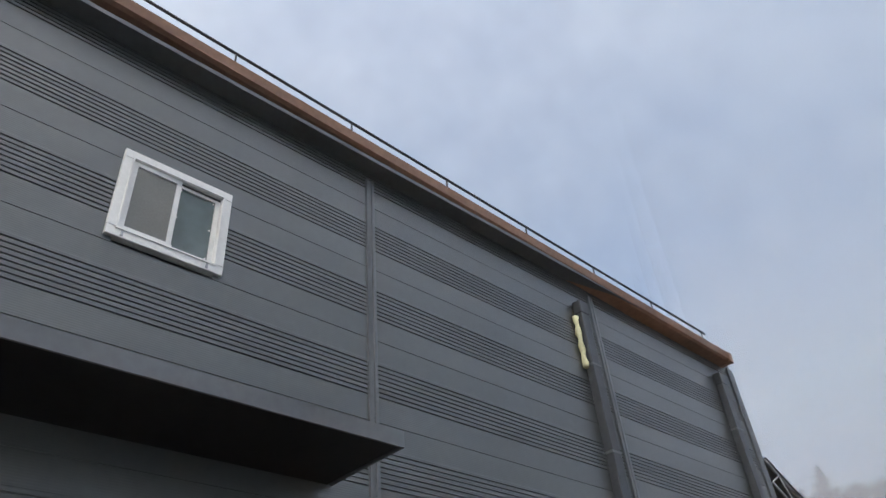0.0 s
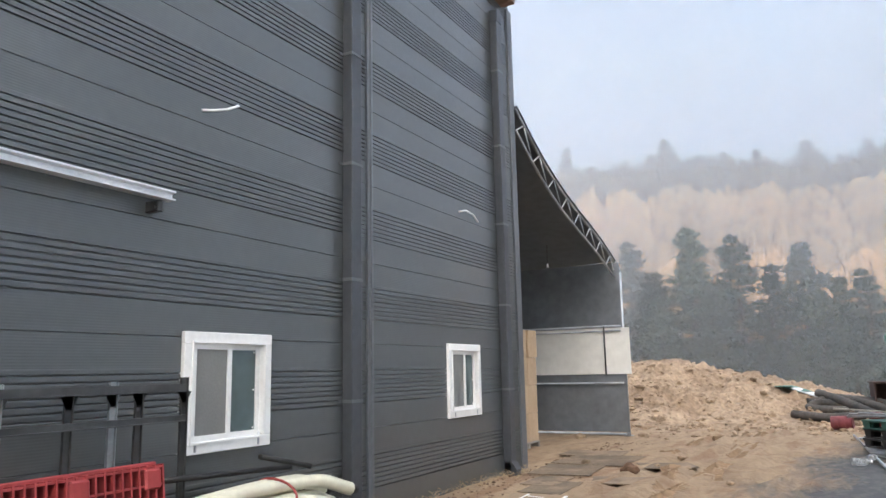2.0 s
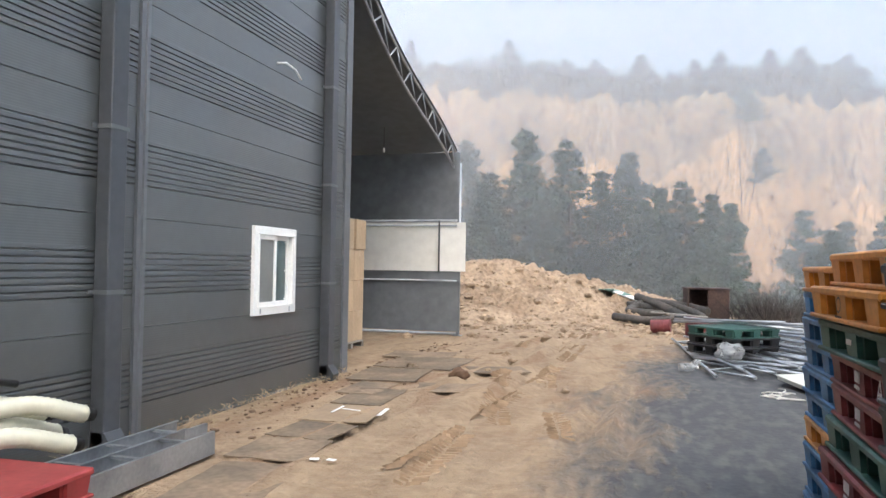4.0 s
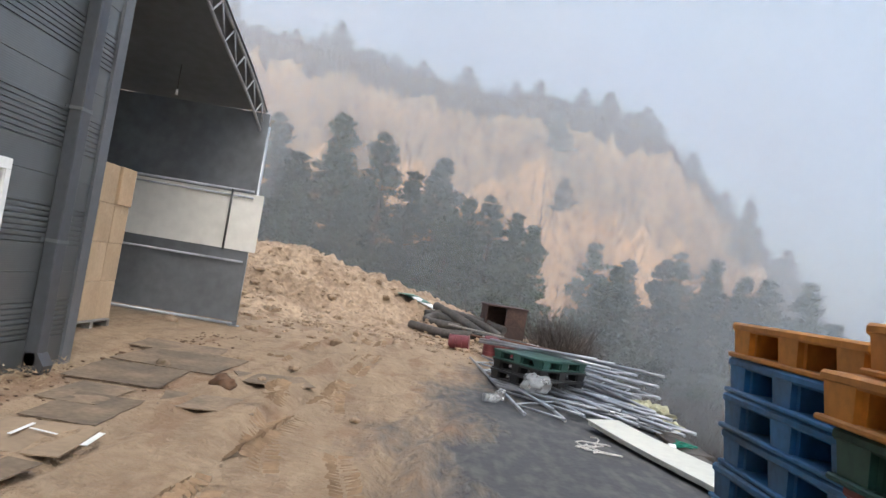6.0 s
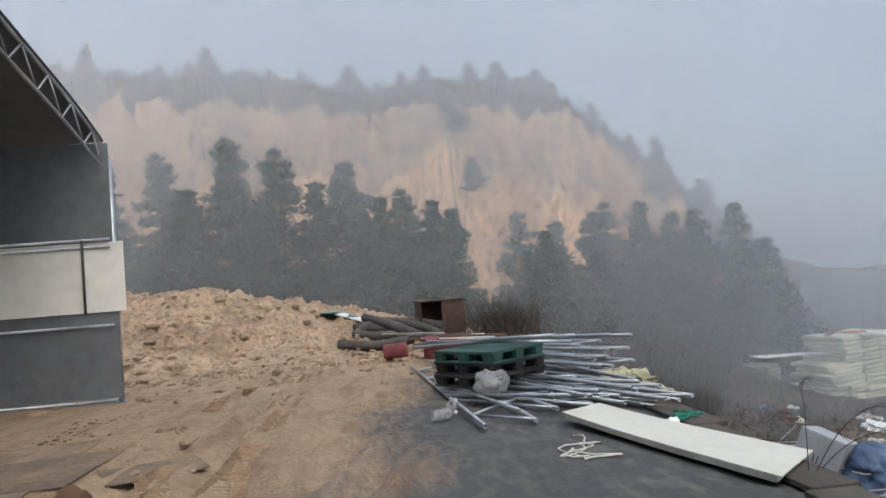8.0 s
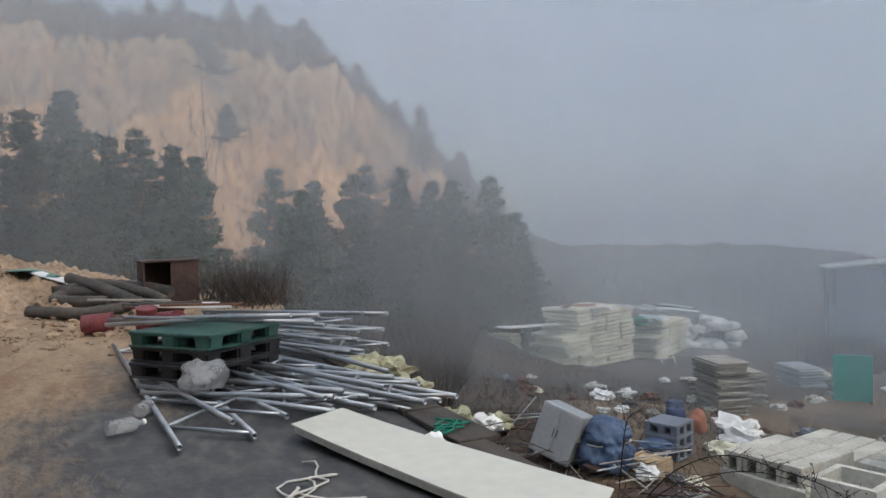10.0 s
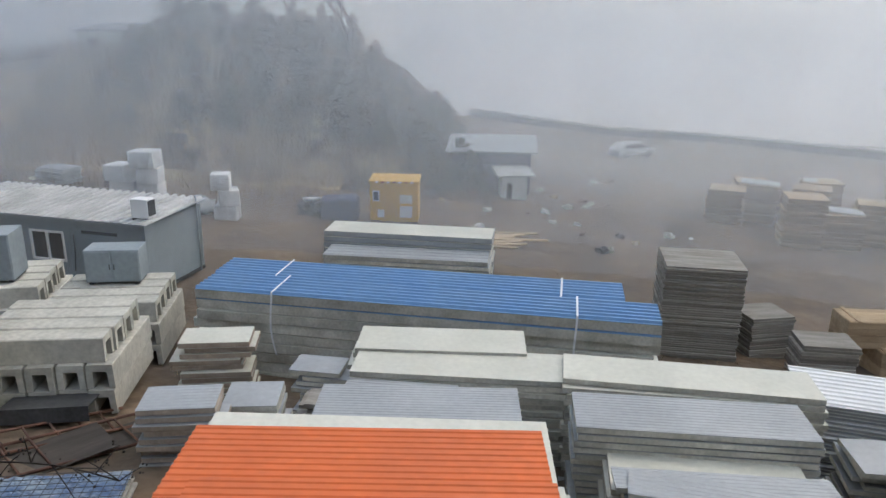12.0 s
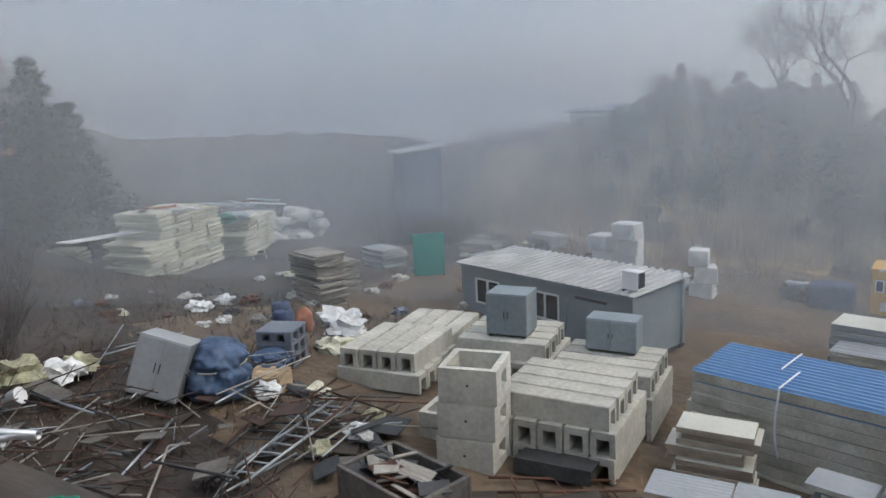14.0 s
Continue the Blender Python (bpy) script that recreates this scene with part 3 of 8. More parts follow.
def build_cladding():
    prof, made = panel_profile(), {}
    seams = [Y_END - 4.73 * k for k in range(7)]
    for row in range(-1, 9):
        z = 0.03 + row
        for a, b in zip(seams[1:], seams):
            pieces = [(a, b)]
            for h in HOLES:
                if z - 0.1 < h[2] and h[3] < z + 1.1:
                    pieces = [q for c, d in pieces for q in (((c, h[0]), (h[1], d)) if c < h[0] < d else ((c, d),))]
            for c, d in pieces:
                key = round(d - c, 3), row in (-1, 8)
                if key not in made:
                    bm = bmesh.new()
                    pr = [(x, v) for x, v in prof if row != 8 or v < 0.9] if row == 8 else prof
                    if row == 8:
                        pr = pr + [(-0.04, pr[-1][1])]
                    if row == -1:
                        pr = [(0, 0.7), (0, 0.988), (-0.008, 0.997), (-0.04, 0.997)]
                    key = round(d - c, 3), row in (-1, 8) and row
                    extrude_profile(bm, pr, 0, d - c)
                    made[key] = mesh_of("cladding_panel", bm, CLAD)
                key = key if key in made else (round(d - c, 3), row in (-1, 8) and row)
                part("cladding_panel", made[key], None, WALL, at=pose(WX, c, z))
    # cover strips over the joints
    for k, y in enumerate(seams):
        bm = bmesh.new()
        pr = [(0, -0.11), (0.028, -0.10), (0.028, -0.035), (0.012, -0.02), (0.012, 0.02), (0.028, 0.035), (0.028, 0.10), (0, 0.11)]
        w = 0.62
        a = [bm.verts.new((WX + x, y + v * w, -0.1)) for x, v in pr]
        b = [bm.verts.new((WX + x, y + v * w, TOP - 0.02)) for x, v in pr]
        for i in range(len(pr) - 1):
            bm.faces.new((a[i], a[i + 1], b[i + 1], b[i]))
        part("cover_strip", bm, TRIM, WALL, "lighter charcoal folded cover strip")
    # eaves
    bm = bmesh.new()
    extrude_profile(bm, [(-4.80, 8.47), (-4.58, 8.50), (-4.53, 8.53), (-4.50, 8.66), (-4.53, 8.69), (-4.80, 8.69)], Y_START - 0.2, Y_END - 0.42, closed=True)
    for v in bm.verts:
        v.co.z += RAKE * (12.9 - v.co.y)
    part("fascia", bm, FASCIA, WALL, "copper-brown folded metal eaves fascia")


build_cladding()


def build_roof_rail():
    t = thing("roof_rail", pose(0, 0, 0), "thin dark steel pipe rail along the warehouse roof edge", "rail")
    bm = bmesh.new()
    tube(bm, (-4.62, Y_START, 8.98 + RAKE * 27.5), (-4.62, 12.35, 8.98), 0.02)
    part("rail", bm, DARKSTEEL, t)
    bm = bmesh.new()
    tube(bm, (0, 0, 0), (0, 0, 0.40), 0.014, 6)
    post = mesh_of("post", bm, DARKSTEEL)
    y = 12.2
    while y > -12:
        part("post", post, None, t, at=pose(-4.62, y, 8.6 + RAKE * (12.35 - y)))
        y -= 1.75


build_roof_rail()


def build_window(num, y0, y1, z0, z1, label):
    """A white sliding window: outer frame proud of the wall, two sashes, a screen behind one and a small lock."""
    w = thing("window_%d" % num, pose(WX, y0, z0), label, "window", kind="structure")
    W, H = y1 - y0, z1 - z0
    bm = bmesh.new()
    f = 0.105
    for q in ((0, W, 0, f), (0, W, H - f, H), (0, f, f, H - f), (W - f, W, f, H - f)):
        box(bm, -0.12, 0.045, q[0], q[1], q[2], q[3])
    bmesh.ops.bevel(bm, geom=bm.edges[:], offset=0.006, segments=1, affect="EDGES")
    part("window_frame", bm, PVC, w)
    m = W / 2
    for x, a, b, glass in ((0.012, f, m + 0.03, False), (-0.03, m - 0.03, W - f, True)):
        bm = bmesh.new()
        s = 0.05
        for q in ((a, b, f, f + s), (a, b, H - f - s, H - f), (a, a + s, f + s, H - f - s), (b - s, b, f + s, H - f - s)):
            box(bm, x - 0.02, x + 0.015, q[0], q[1], q[2], q[3])
        sash = part("sash", bm, PVC, w)
        bm = bmesh.new()
        box(bm, x - 0.006, x, a + s, b - s, f + s, H - f - s)
        part("pane" if glass else "insect_screen", bm, FILMED if glass else BLIND, w)
    bm = bmesh.new()
    soft_box(bm, -0.006, 0.014, W - f - 0.035, W - f - 0.01, f - 0.03, f + 0.03, 0.004)
    part("latch", bm, ALU, w, "small metal latch")
    for y in (f + 0.03, W - f - 0.08):
        bm = bmesh.new()
        soft_box(bm, 0.045, 0.053, y, y + 0.025, 0.02, 0.09, 0.002)
        part("drain_cap", bm, GALV, w)
    # a raised bead round the opening and the screws that hold the fixed pane
    bm = bmesh.new()
    for q in ((f - 0.022, W - f + 0.022, f - 0.022, f - 0.004), (f - 0.022, W - f + 0.022, H - f + 0.004, H - f + 0.022), (f - 0.022, f - 0.004, f - 0.004, H - f + 0.004), (W - f + 0.004, W - f + 0.022, f - 0.004, H - f + 0.004)):
        box(bm, 0.045, 0.057, *q)
    part("bead", bm, PVC, w)
    for y, z in ((m + 0.05, H - f - 0.07), (W - f - 0.07, H - f - 0.07), (m + 0.05, H / 2), (W - f - 0.07, H / 2), (m + 0.05, f + 0.07), (W - f - 0.07, f + 0.07)):
        bm = bmesh.new()
        tube(bm, (-0.03, y, z), (-0.022, y, z), 0.010, 6)
        part("screw", bm, WHITE, w)


build_window(1, 5.72, 6.82, 1.01, 2.08, "white plastic sliding window with a grey insect screen")
build_window(2, 10.55, 11.59, 1.01, 2.08, "white plastic sliding window with a grey insect screen")
build_window(3, 0.80, 1.96, 6.08, 7.15, "white plastic sliding window high on the charcoal wall")


def build_downpipe(y0, y1, foam):
    t = thing("downpipe", pose(WX, y0, 0), "tall square charcoal downpipe strapped to the wall", "downpipe", "downpipes on the warehouse wall")
    w = y1 - y0
    bm = bmesh.new()
    soft_box(bm, 0.005, 0.145, 0.0, w, 0.05, 8.1, 0.012, 2)
    part("pipe", bm, PIPE, t)
    bm = bmesh.new()
    soft_box(bm, 0.002, 0.16, -0.01, w + 0.01, 7.90, 8.14, 0.012)
    part("hopper", bm, PIPE, t)
    bm = bmesh.new()
    extrude_profile(bm, [(0.005, 0.0), (0.20, -0.03), (0.23, 0.08), (0.15, 0.20), (0.005, 0.20)], 0.0, w, closed=True)
    part("shoe", bm, PIPE, t)
    for z in (1.35, 2.75, 4.15, 5.55, 6.95):
        bm = bmesh.new()
        box(bm, 0.0, 0.152, -0.012, w + 0.012, z, z + 0.035)
        box(bm, 0.0, 0.01, -0.07, w + 0.07, z, z + 0.035)
        part("strap", bm, TRIM, t)
    if foam:
        bm = bmesh.new()
        path_tube(bm, [(0.05, -0.06 + 0.012 * math.sin(k * 2.1), 6.92 + k * 0.075) for k in range(13)], [0.045 + 0.012 * math.sin(k * 1.7) for k in range(13)], 7)
        part("foam_seal", bm, FOAM, t, "lumpy pale yellow spray foam")


build_downpipe(8.04, 8.24, True)
build_downpipe(12.42, 12.62, False)
bm = bmesh.new()
box(bm, WX - 0.02, WX + 0.035, Y_END - 0.16, Y_END + 0.035, -0.1, 8.5)
box(bm, WX - 0.3, WX - 0.02, Y_END, Y_END + 0.035, -0.1, 8.5)
part("corner_trim", bm, TRIM, WALL, "charcoal folded corner trim")
bm = bmesh.new()
box(bm, -4.82, WX + 0.275, Y_END - 0.42, Y_END - 0.30, 8.47, 8.695)
part("fascia_end", bm, FASCIA, WALL)

# entrance canopy, sliding door and its track
cano = thing("entrance_canopy", pose(0, 0, 0), "thin charcoal metal canopy over the sliding door", "canopy")
# Slab colour carries the dark of its shaded underside.
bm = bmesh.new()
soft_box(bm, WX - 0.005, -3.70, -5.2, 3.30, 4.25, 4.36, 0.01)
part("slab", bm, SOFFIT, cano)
bm = bmesh.new()
box(bm, -3.70, -3.68, -5.2, 3.33, 4.235, 4.385)
box(bm, WX + 0.03, -3.70, 3.30, 3.33, 4.235, 4.385)
part("edge_trim", bm, TRIM, cano)

rail = thing("door_track", pose(0, 0, 0), "long galvanised sliding door track on brackets", "door track")
bm = bmesh.new()
extrude_profile(bm, [(-4.70, 3.175), (-4.60, 3.175), (-4.60, 3.19), (-4.645, 3.20), (-4.645, 3.235), (-4.60, 3.245), (-4.60, 3.26), (-4.70, 3.26)], -4.0, 5.44, closed=True)
part("track", bm, ALU, rail)
for y in (5.30, 3.55, 1.8, 0.0, -1.8):
    bm = bmesh.new()
    soft_box(bm, WX, -4.62, y - 0.03, y + 0.03, 3.06, 3.16, 0.008)
    tube(bm, (-4.66, y - 0.05, 3.09), (-4.66, y + 0.05, 3.09), 0.022)
    part("bracket", bm, DARKSTEEL, rail)

door = thing("door_1", pose(-4.70, -0.90, 0.02), "charcoal panelled sliding door with a white edge frame", "door", kind="structure")
prof = panel_profile()
bm = bmesh.new()
box(bm, -0.045, -0.02, 0.04, 4.36, 0.0, 3.0)
part("backing", bm, SOFFIT, door)
for k in range(3):
    bm = bmesh.new()
    extrude_profile(bm, prof, 0.04, 4.36)
    part("door_panel", bm, CLAD, door, at=pose(0, 0, 0.02 + k * 0.99))
bm = bmesh.new()
for q in ((0.0, 4.39, 3.02, 3.055), (4.36, 4.39, 0, 3.02), (0, 0.03, 0, 3.02)):
    box(bm, -0.05, 0.012, *q)
part("door_frame", bm, WHITE, door)


def build_sign():
    """The last syllable of the sign over the door, as raised letters."""
    t = thing("sign_letter", pose(WX + 0.02, 1.965, 3.372), "raised white sign letter fixed above the sliding door", "sign")
    t.scale = (1.0, 0.62, 0.62)

    def stroke(name, pts, w):
        bm = bmesh.new()
        for a, b in zip(pts, pts[1:]):
            a, b = Vector((0, *a)), Vector((0, *b))
            d = (b - a).normalized()
            s = Vector((0, -d.z, d.y)) * w * 0.68
            v = [bm.verts.new(p + o + Vector((x, 0, 0))) for x in (0, 0.05) for p, o in ((a, -s), (b, -s), (b, s), (a, s))]
            for q in ((3, 2, 1, 0), (4, 5, 6, 7), (0, 1, 5, 4), (1, 2, 6, 5), (2, 3, 7, 6), (3, 0, 4, 7)):
                bm.faces.new([v[i] for i in q])
        part(name, bm, WHITE, t)

    stroke("stroke", [(-0.50, 0.55), (-0.14, 0.55)], 0.075)
    stroke("stroke", [(-0.32, 0.55), (-0.37, 0.42), (-0.51, 0.30)], 0.075)
    stroke("stroke", [(-0.32, 0.50), (-0.13, 0.32)], 0.075)
    stroke("stroke", [(-0.05, 0.61), (-0.05, 0.25)], 0.08)
    stroke("stroke", [(-0.05, 0.44), (0.05, 0.44)], 0.075)
    stroke("ring", [(-0.24 + 0.19 * math.cos(a * math.pi / 12), 0.11 + 0.12 * math.sin(a * math.pi / 12)) for a in range(25)], 0.065)


build_sign()


def build_cable(pts):
    t = thing("cable_end", pose(0, 0, 0), "short loose white cable end out of the wall", "cable", "cable ends on the warehouse wall")
    bm = bmesh.new()
    path_tube(bm, pts, 0.014, 6)
    part("cable", bm, WHITE, t)


build_cable([(WX, 5.85, 4.16), (-4.74, 5.95, 4.18), (-4.71, 6.1, 4.23), (-4.70, 6.24, 4.31)])
build_cable([(WX, 11.05, 4.14), (-4.73, 11.2, 4.18), (-4.70, 11.4, 4.14), (-4.70, 11.56, 4.05)])

# ---- the canvas shelter beyond the warehouse ----
def roof_line(y):
    """Height of the shelter's roof edge: a sagging half gable that falls away from the warehouse."""
    t = (y - 13.4) / 6.3
    return 6.62 - 2.22 * t - 0.42 * math.sin(math.pi * min(1.0, t * 1.15)) * (1 - t)


def build_shelter():
    t = thing("canvas_shelter", pose(0, 0, 0), "lean-to storage shelter with steel trusses and grey canvas roof", "shelter")
    ys = [13.42 + 6.28 * k / 16 for k in range(17)]
    for x in (-4.75, -8.2, -11.6):
        truss = None
        for drop, r in ((0.03, 0.032), (0.46, 0.028)):
            bm = bmesh.new()
            path_tube(bm, [(x, y, roof_line(y) - drop) for y in ys], r, 6)
            truss = part("lower_chord", bm, GALV, truss) and truss if truss else part("roof_truss", bm, GALV, t)
        for k in range(0, 16):
            bm = bmesh.new()
            a, b = (0.03, 0.46) if k % 2 else (0.46, 0.03)
            tube(bm, (x, ys[k], roof_line(ys[k]) - a), (x, ys[k + 1], roof_line(ys[k + 1]) - b), 0.018, 6)
            part("brace", bm, GALV, truss)
    bm = bmesh.new()
    for x0, x1 in ((-4.70, -8.2), (-8.2, -11.6), (-11.6, -14.0)):
        n = 4
        for i in range(n):
            xa, xb = x0 + (x1 - x0) * i / n, x0 + (x1 - x0) * (i + 1) / n
            for ya, yb in zip(ys, ys[1:]):
                q = []
                for x, y in ((xa, ya), (xb, ya), (xb, yb), (xa, yb)):
                    sag = 0.05 * math.sin(math.pi * (x - x0) / (x1 - x0))
                    q.append((x, y, roof_line(y) + 0.025 - sag))
                lo = [bm.verts.new((x, y, z - 0.012)) for x, y, z in q]
                hi = [bm.verts.new((x, y, z)) for x, y, z in q]
                bm.faces.new(lo)
                bm.faces.new(hi[::-1])
                if i == 0 and x0 == -4.70:
                    bm.faces.new((lo[0], lo[3], hi[3], hi[0]))
    bmesh.ops.remove_doubles(bm, verts=bm.verts, dist=0.001)
    part("canvas_roof", bm, ROOFCANVAS, t, "taut dark grey canvas roof")
    # posts
    for x, y in ((-4.62, 19.62), (-8.2, 19.62), (-11.6, 19.62)):
        bm = bmesh.new()
        tube(bm, (x, y, 0), (x, y, 4.1), 0.048, 10)
        box(bm, x - 0.1, x + 0.1, y - 0.1, y + 0.1, 0, 0.015)
        part("post", bm, GALV, t)
    bm = bmesh.new()
    tube(bm, (-8.0, 20.3, 0), (-8.0, 20.3, 4.3), 0.04, 8)
    part("post", bm, GALV, t)
    # side wall: canvas below, a white tarpaulin band, canvas above
    y = 19.5
    for name, m, z0, z1, off, x1, lab in (("lower_sheet", CANVAS, 0.10, 1.52, 0.0, -4.56, "grey canvas skirt"), ("white_band", TARPWHITE, 1.52, 2.68, -0.03, -4.42, "white tarpaulin band"), ("upper_sheet", CANVAS, 2.66, 4.35, 0.03, -4.60, "grey canvas upper wall")):
        bm = bmesh.new()
        n, rows = 40, 5
        f, b = [], []
        for i in range(n + 1):
            x = -14 + (x1 + 14) * i / n
            f.append([bm.verts.new((x, y + off + 0.012 * nz(x * 2.2, k * 0.9, z0), z0 + (z1 - z0) * k / rows)) for k in range(rows + 1)])
            b.append([bm.verts.new((x, y + off + 0.02 + 0.012 * nz(x * 2.2, k * 0.9, z0), z0 + (z1 - z0) * k / rows)) for k in range(rows + 1)])
        for g in (f, b):
            for p, q in zip(g, g[1:]):
                for k in range(rows):
                    bm.faces.new((p[k], q[k], q[k + 1], p[k + 1])).smooth = True
        part(name, bm, m, t, lab)
    for z, r in ((0.06, 0.03), (1.30, 0.022), (2.72, 0.028), (2.60, 0.02)):
        bm = bmesh.new()
        tube(bm, (-14, y - 0.06, z), (-4.62, y - 0.06, z), r, 8)
        part("rail", bm, GALV, t)
    bm = bmesh.new()
    tube(bm, (-5.05, y - 0.08, 1.5), (-5.05, y - 0.08, 2.72), 0.022, 8)
    part("strut", bm, DARKSTEEL, t)
    bm = bmesh.new()
    box(bm, -14.1, -14.0, 13.4, 19.7, 0, 6.4)
    part("rear_sheet", bm, CANVAS, t)
    for x, yy in ((-6.1, 18.4), (-7.4, 17.6), (-9.2, 18.0)):
        bm = bmesh.new()
        tube(bm, (0, 0, 0), (0, 0, 0.1), 0.03, 8, 0.02)
        lamp = part("bulb", bm, WHITE, t, "small bare bulb", at=pose(x, yy, roof_line(yy) - 0.62))
        bm = bmesh.new()
        tube(bm, (0, 0, 0.1), (0, 0, 0.62), 0.006, 5)
        part("cord", bm, BLACK, lamp)


build_shelter()


def build_cartons():
    bm = bmesh.new()
    soft_box(bm, -0.5, 0.0, 0.0, 0.5, 0.0, 0.60, 0.012, 2)
    body = mesh_of("body", bm, CARTON)
    bm = bmesh.new()
    box(bm, 0.0, 0.0015, 0.215, 0.285, 0.47, 0.6)
    box(bm, -0.5, 0.0, 0.215, 0.285, 0.6, 0.6015)
    tape = mesh_of("tape", bm, mat("packing_tape", (0.44, 0.31, 0.18), 0.35, 0, 0.1))
    first = thing("cardboard_box", pose(-5.86, 16.22, 0.13), "plain brown cardboard box in a tall stack", "box", "stacked cardboard boxes")
    part("body", body, None, first)
    part("tape", tape, None, first)
    for c in range(5):
        for r in range(4):
            for d in range(2):
                if c or r or d:
                    copy_thing(first, pose(-5.86 - d * 0.52 + random.uniform(-0.012, 0.012) + (0.03 if r == 3 and c == 0 else 0), 16.22 - c * 0.515, 0.13 + r * 0.604, 0, 0, random.uniform(-1.2, 1.2)))
    for k in range(2):
        base = build_wood_pallet("dark wooden pallet under the cardboard boxes")
        base.matrix_basis = pose(-6.4, 14.75 + k * 1.28, 0.01)


def build_wood_pallet(label, w=1.2, material=None):
    t = thing("wooden_pallet", pose(0, 0, 0), label, "pallet", "wooden pallets")
    m = material or OLDWOOD
    for k in range(7):
        bm = bmesh.new()
        a = -w / 2 + k * (w - 0.1) / 6
        box(bm, a, a + 0.1, -w / 2, w / 2, 0.10, 0.12)
        part("deck_board", bm, m, t)
    for k in (-1, 0, 1):
        bm = bmesh.new()
        box(bm, -w / 2, w / 2, k * (w / 2 - 0.05) - 0.045, k * (w / 2 - 0.05) + 0.045, 0.0, 0.10)
        part("bearer", bm, m, t)
    return t


build_cartons()


# ---- plastic pallets ----
PW, PH = 1.12, 0.163


def pallet_meshes(m):
    """Deck, base and blocks of a plastic pallet, centred on its foot."""
    h = PW / 2
    bm = bmesh.new()
    soft_box(bm, -h, h, -h, h, PH - 0.040, PH, 0.010)
    deck = mesh_of("deck", bm, m)
    bm = bmesh.new()
    for s in (-1, 0, 1):
        soft_box(bm, s * (h - 0.09) - 0.09, s * (h - 0.09) + 0.09, -h, h, 0.0, 0.022, 0.006)
    for s in (-1, 0, 1):
        for a, b in ((-h + 0.18, -0.09), (0.09, h - 0.18)):
            box(bm, a, b, s * (h - 0.08) - 0.08, s * (h - 0.08) + 0.08, 0.001, 0.020)
    base = mesh_of("base", bm, m)
    bm = bmesh.new()
    for q in ((-0.10, 0.10, -0.10, 0.10),):
        v = [bm.verts.new((x, y, z)) for z, g in ((0.02, 1.0), (PH - 0.03, 1.12)) for x, y in ((q[0] * g, q[2] * g), (q[1] * g, q[2] * g), (q[1] * g, q[3] * g), (q[0] * g, q[3] * g))]
        for f in ((0, 1, 5, 4), (1, 2, 6, 5), (2, 3, 7, 6), (3, 0, 4, 7)):
            bm.faces.new([v[i] for i in f])
    bmesh.ops.bevel(bm, geom=[e for e in bm.edges if abs(e.verts[0].co.z - e.verts[1].co.z) > 0.05], offset=0.025, segments=2, affect="EDGES")
    return deck, base, mesh_of("block", bm, m)


PALLETS = {}


def build_pallet(m, colour, where):
    if colour not in PALLETS:
        PALLETS[colour] = pallet_meshes(m)
    deck, base, block = PALLETS[colour]
    t = thing("plastic_pallet", where, "%s plastic pallet with fork openings, scuffed" % colour, "pallet", "stacked plastic pallets")
    part("deck", deck, None, t)
    part("base", base, None, t)
    s = PW / 2 - 0.115
    for x in (-s, 0, s):
        for y in (-s, 0, s):
            part("block", block, None, t, at=pose(x, y, 0))
    return t


def printed(parent, text, y, z, size, m):
    """Lettering moulded on a pallet's west face."""
    cu = bpy.data.curves.new("lettering", "FONT")
    cu.body, cu.size, cu.extrude, cu.align_x, cu.align_y = text, size, 0.001, "CENTER", "CENTER"
    tmp = bpy.data.objects.new("lettering", cu)
    scene.collection.objects.link(tmp)
    me = bpy.data.meshes.new_from_object(tmp.evaluated_get(bpy.context.evaluated_depsgraph_get()))
    bpy.data.objects.remove(tmp)
    me.materials.clear()
    me.materials.append(m)
    part("lettering", me, None, parent, "pale stencilled letters", at=pose(-PW / 2 - 0.002, y, z, 90, 0, -90))


PALE = mat("pale_stencil", (0.55, 0.52, 0.50), 0.7, 0, 0.3, 8.0)
KINDS = {"o": (P_ORANGE, "orange"), "b": (P_BLUE, "blue"), "g": (P_GREEN, "dark green"), "r": (P_RED, "maroon"), "k": (P_BLACK, "black"), "e": (P_BRIGHT, "bright green")}


def build_stack(cx, cy, base, order, jitter, lean=0.0):
    """order: colours from the ground up."""
    out = []
    for k, c in enumerate(order):
        m, name = KINDS[c]
        dx, dy, a = random.uniform(-jitter, jitter), random.uniform(-jitter, jitter), random.uniform(-1.5, 1.5)
        out.append(build_pallet(m, name, pose(cx + dx + lean * k, cy + dy, base + k * (PH + 0.004), 0, 0, a)))
    return out


build_stack(0.72 + PW / 2, 8.42 - PW / 2, 0.0, "bbbobbbbbo", 0.015)
near = build_stack(0.59 + PW / 2, 7.22 - PW / 2, 0.06, "krbrgrrgoo", 0.022)
near[-1].matrix_basis = pose(0.60 + PW / 2, 7.19 - PW / 2, near[-1].matrix_basis.translation.z, 0, 0, -1.5)
near[-2].matrix_basis = pose(0.55 + PW / 2, 7.30 - PW / 2, near[-2].matrix_basis.translation.z, 0, 0, 1.2)
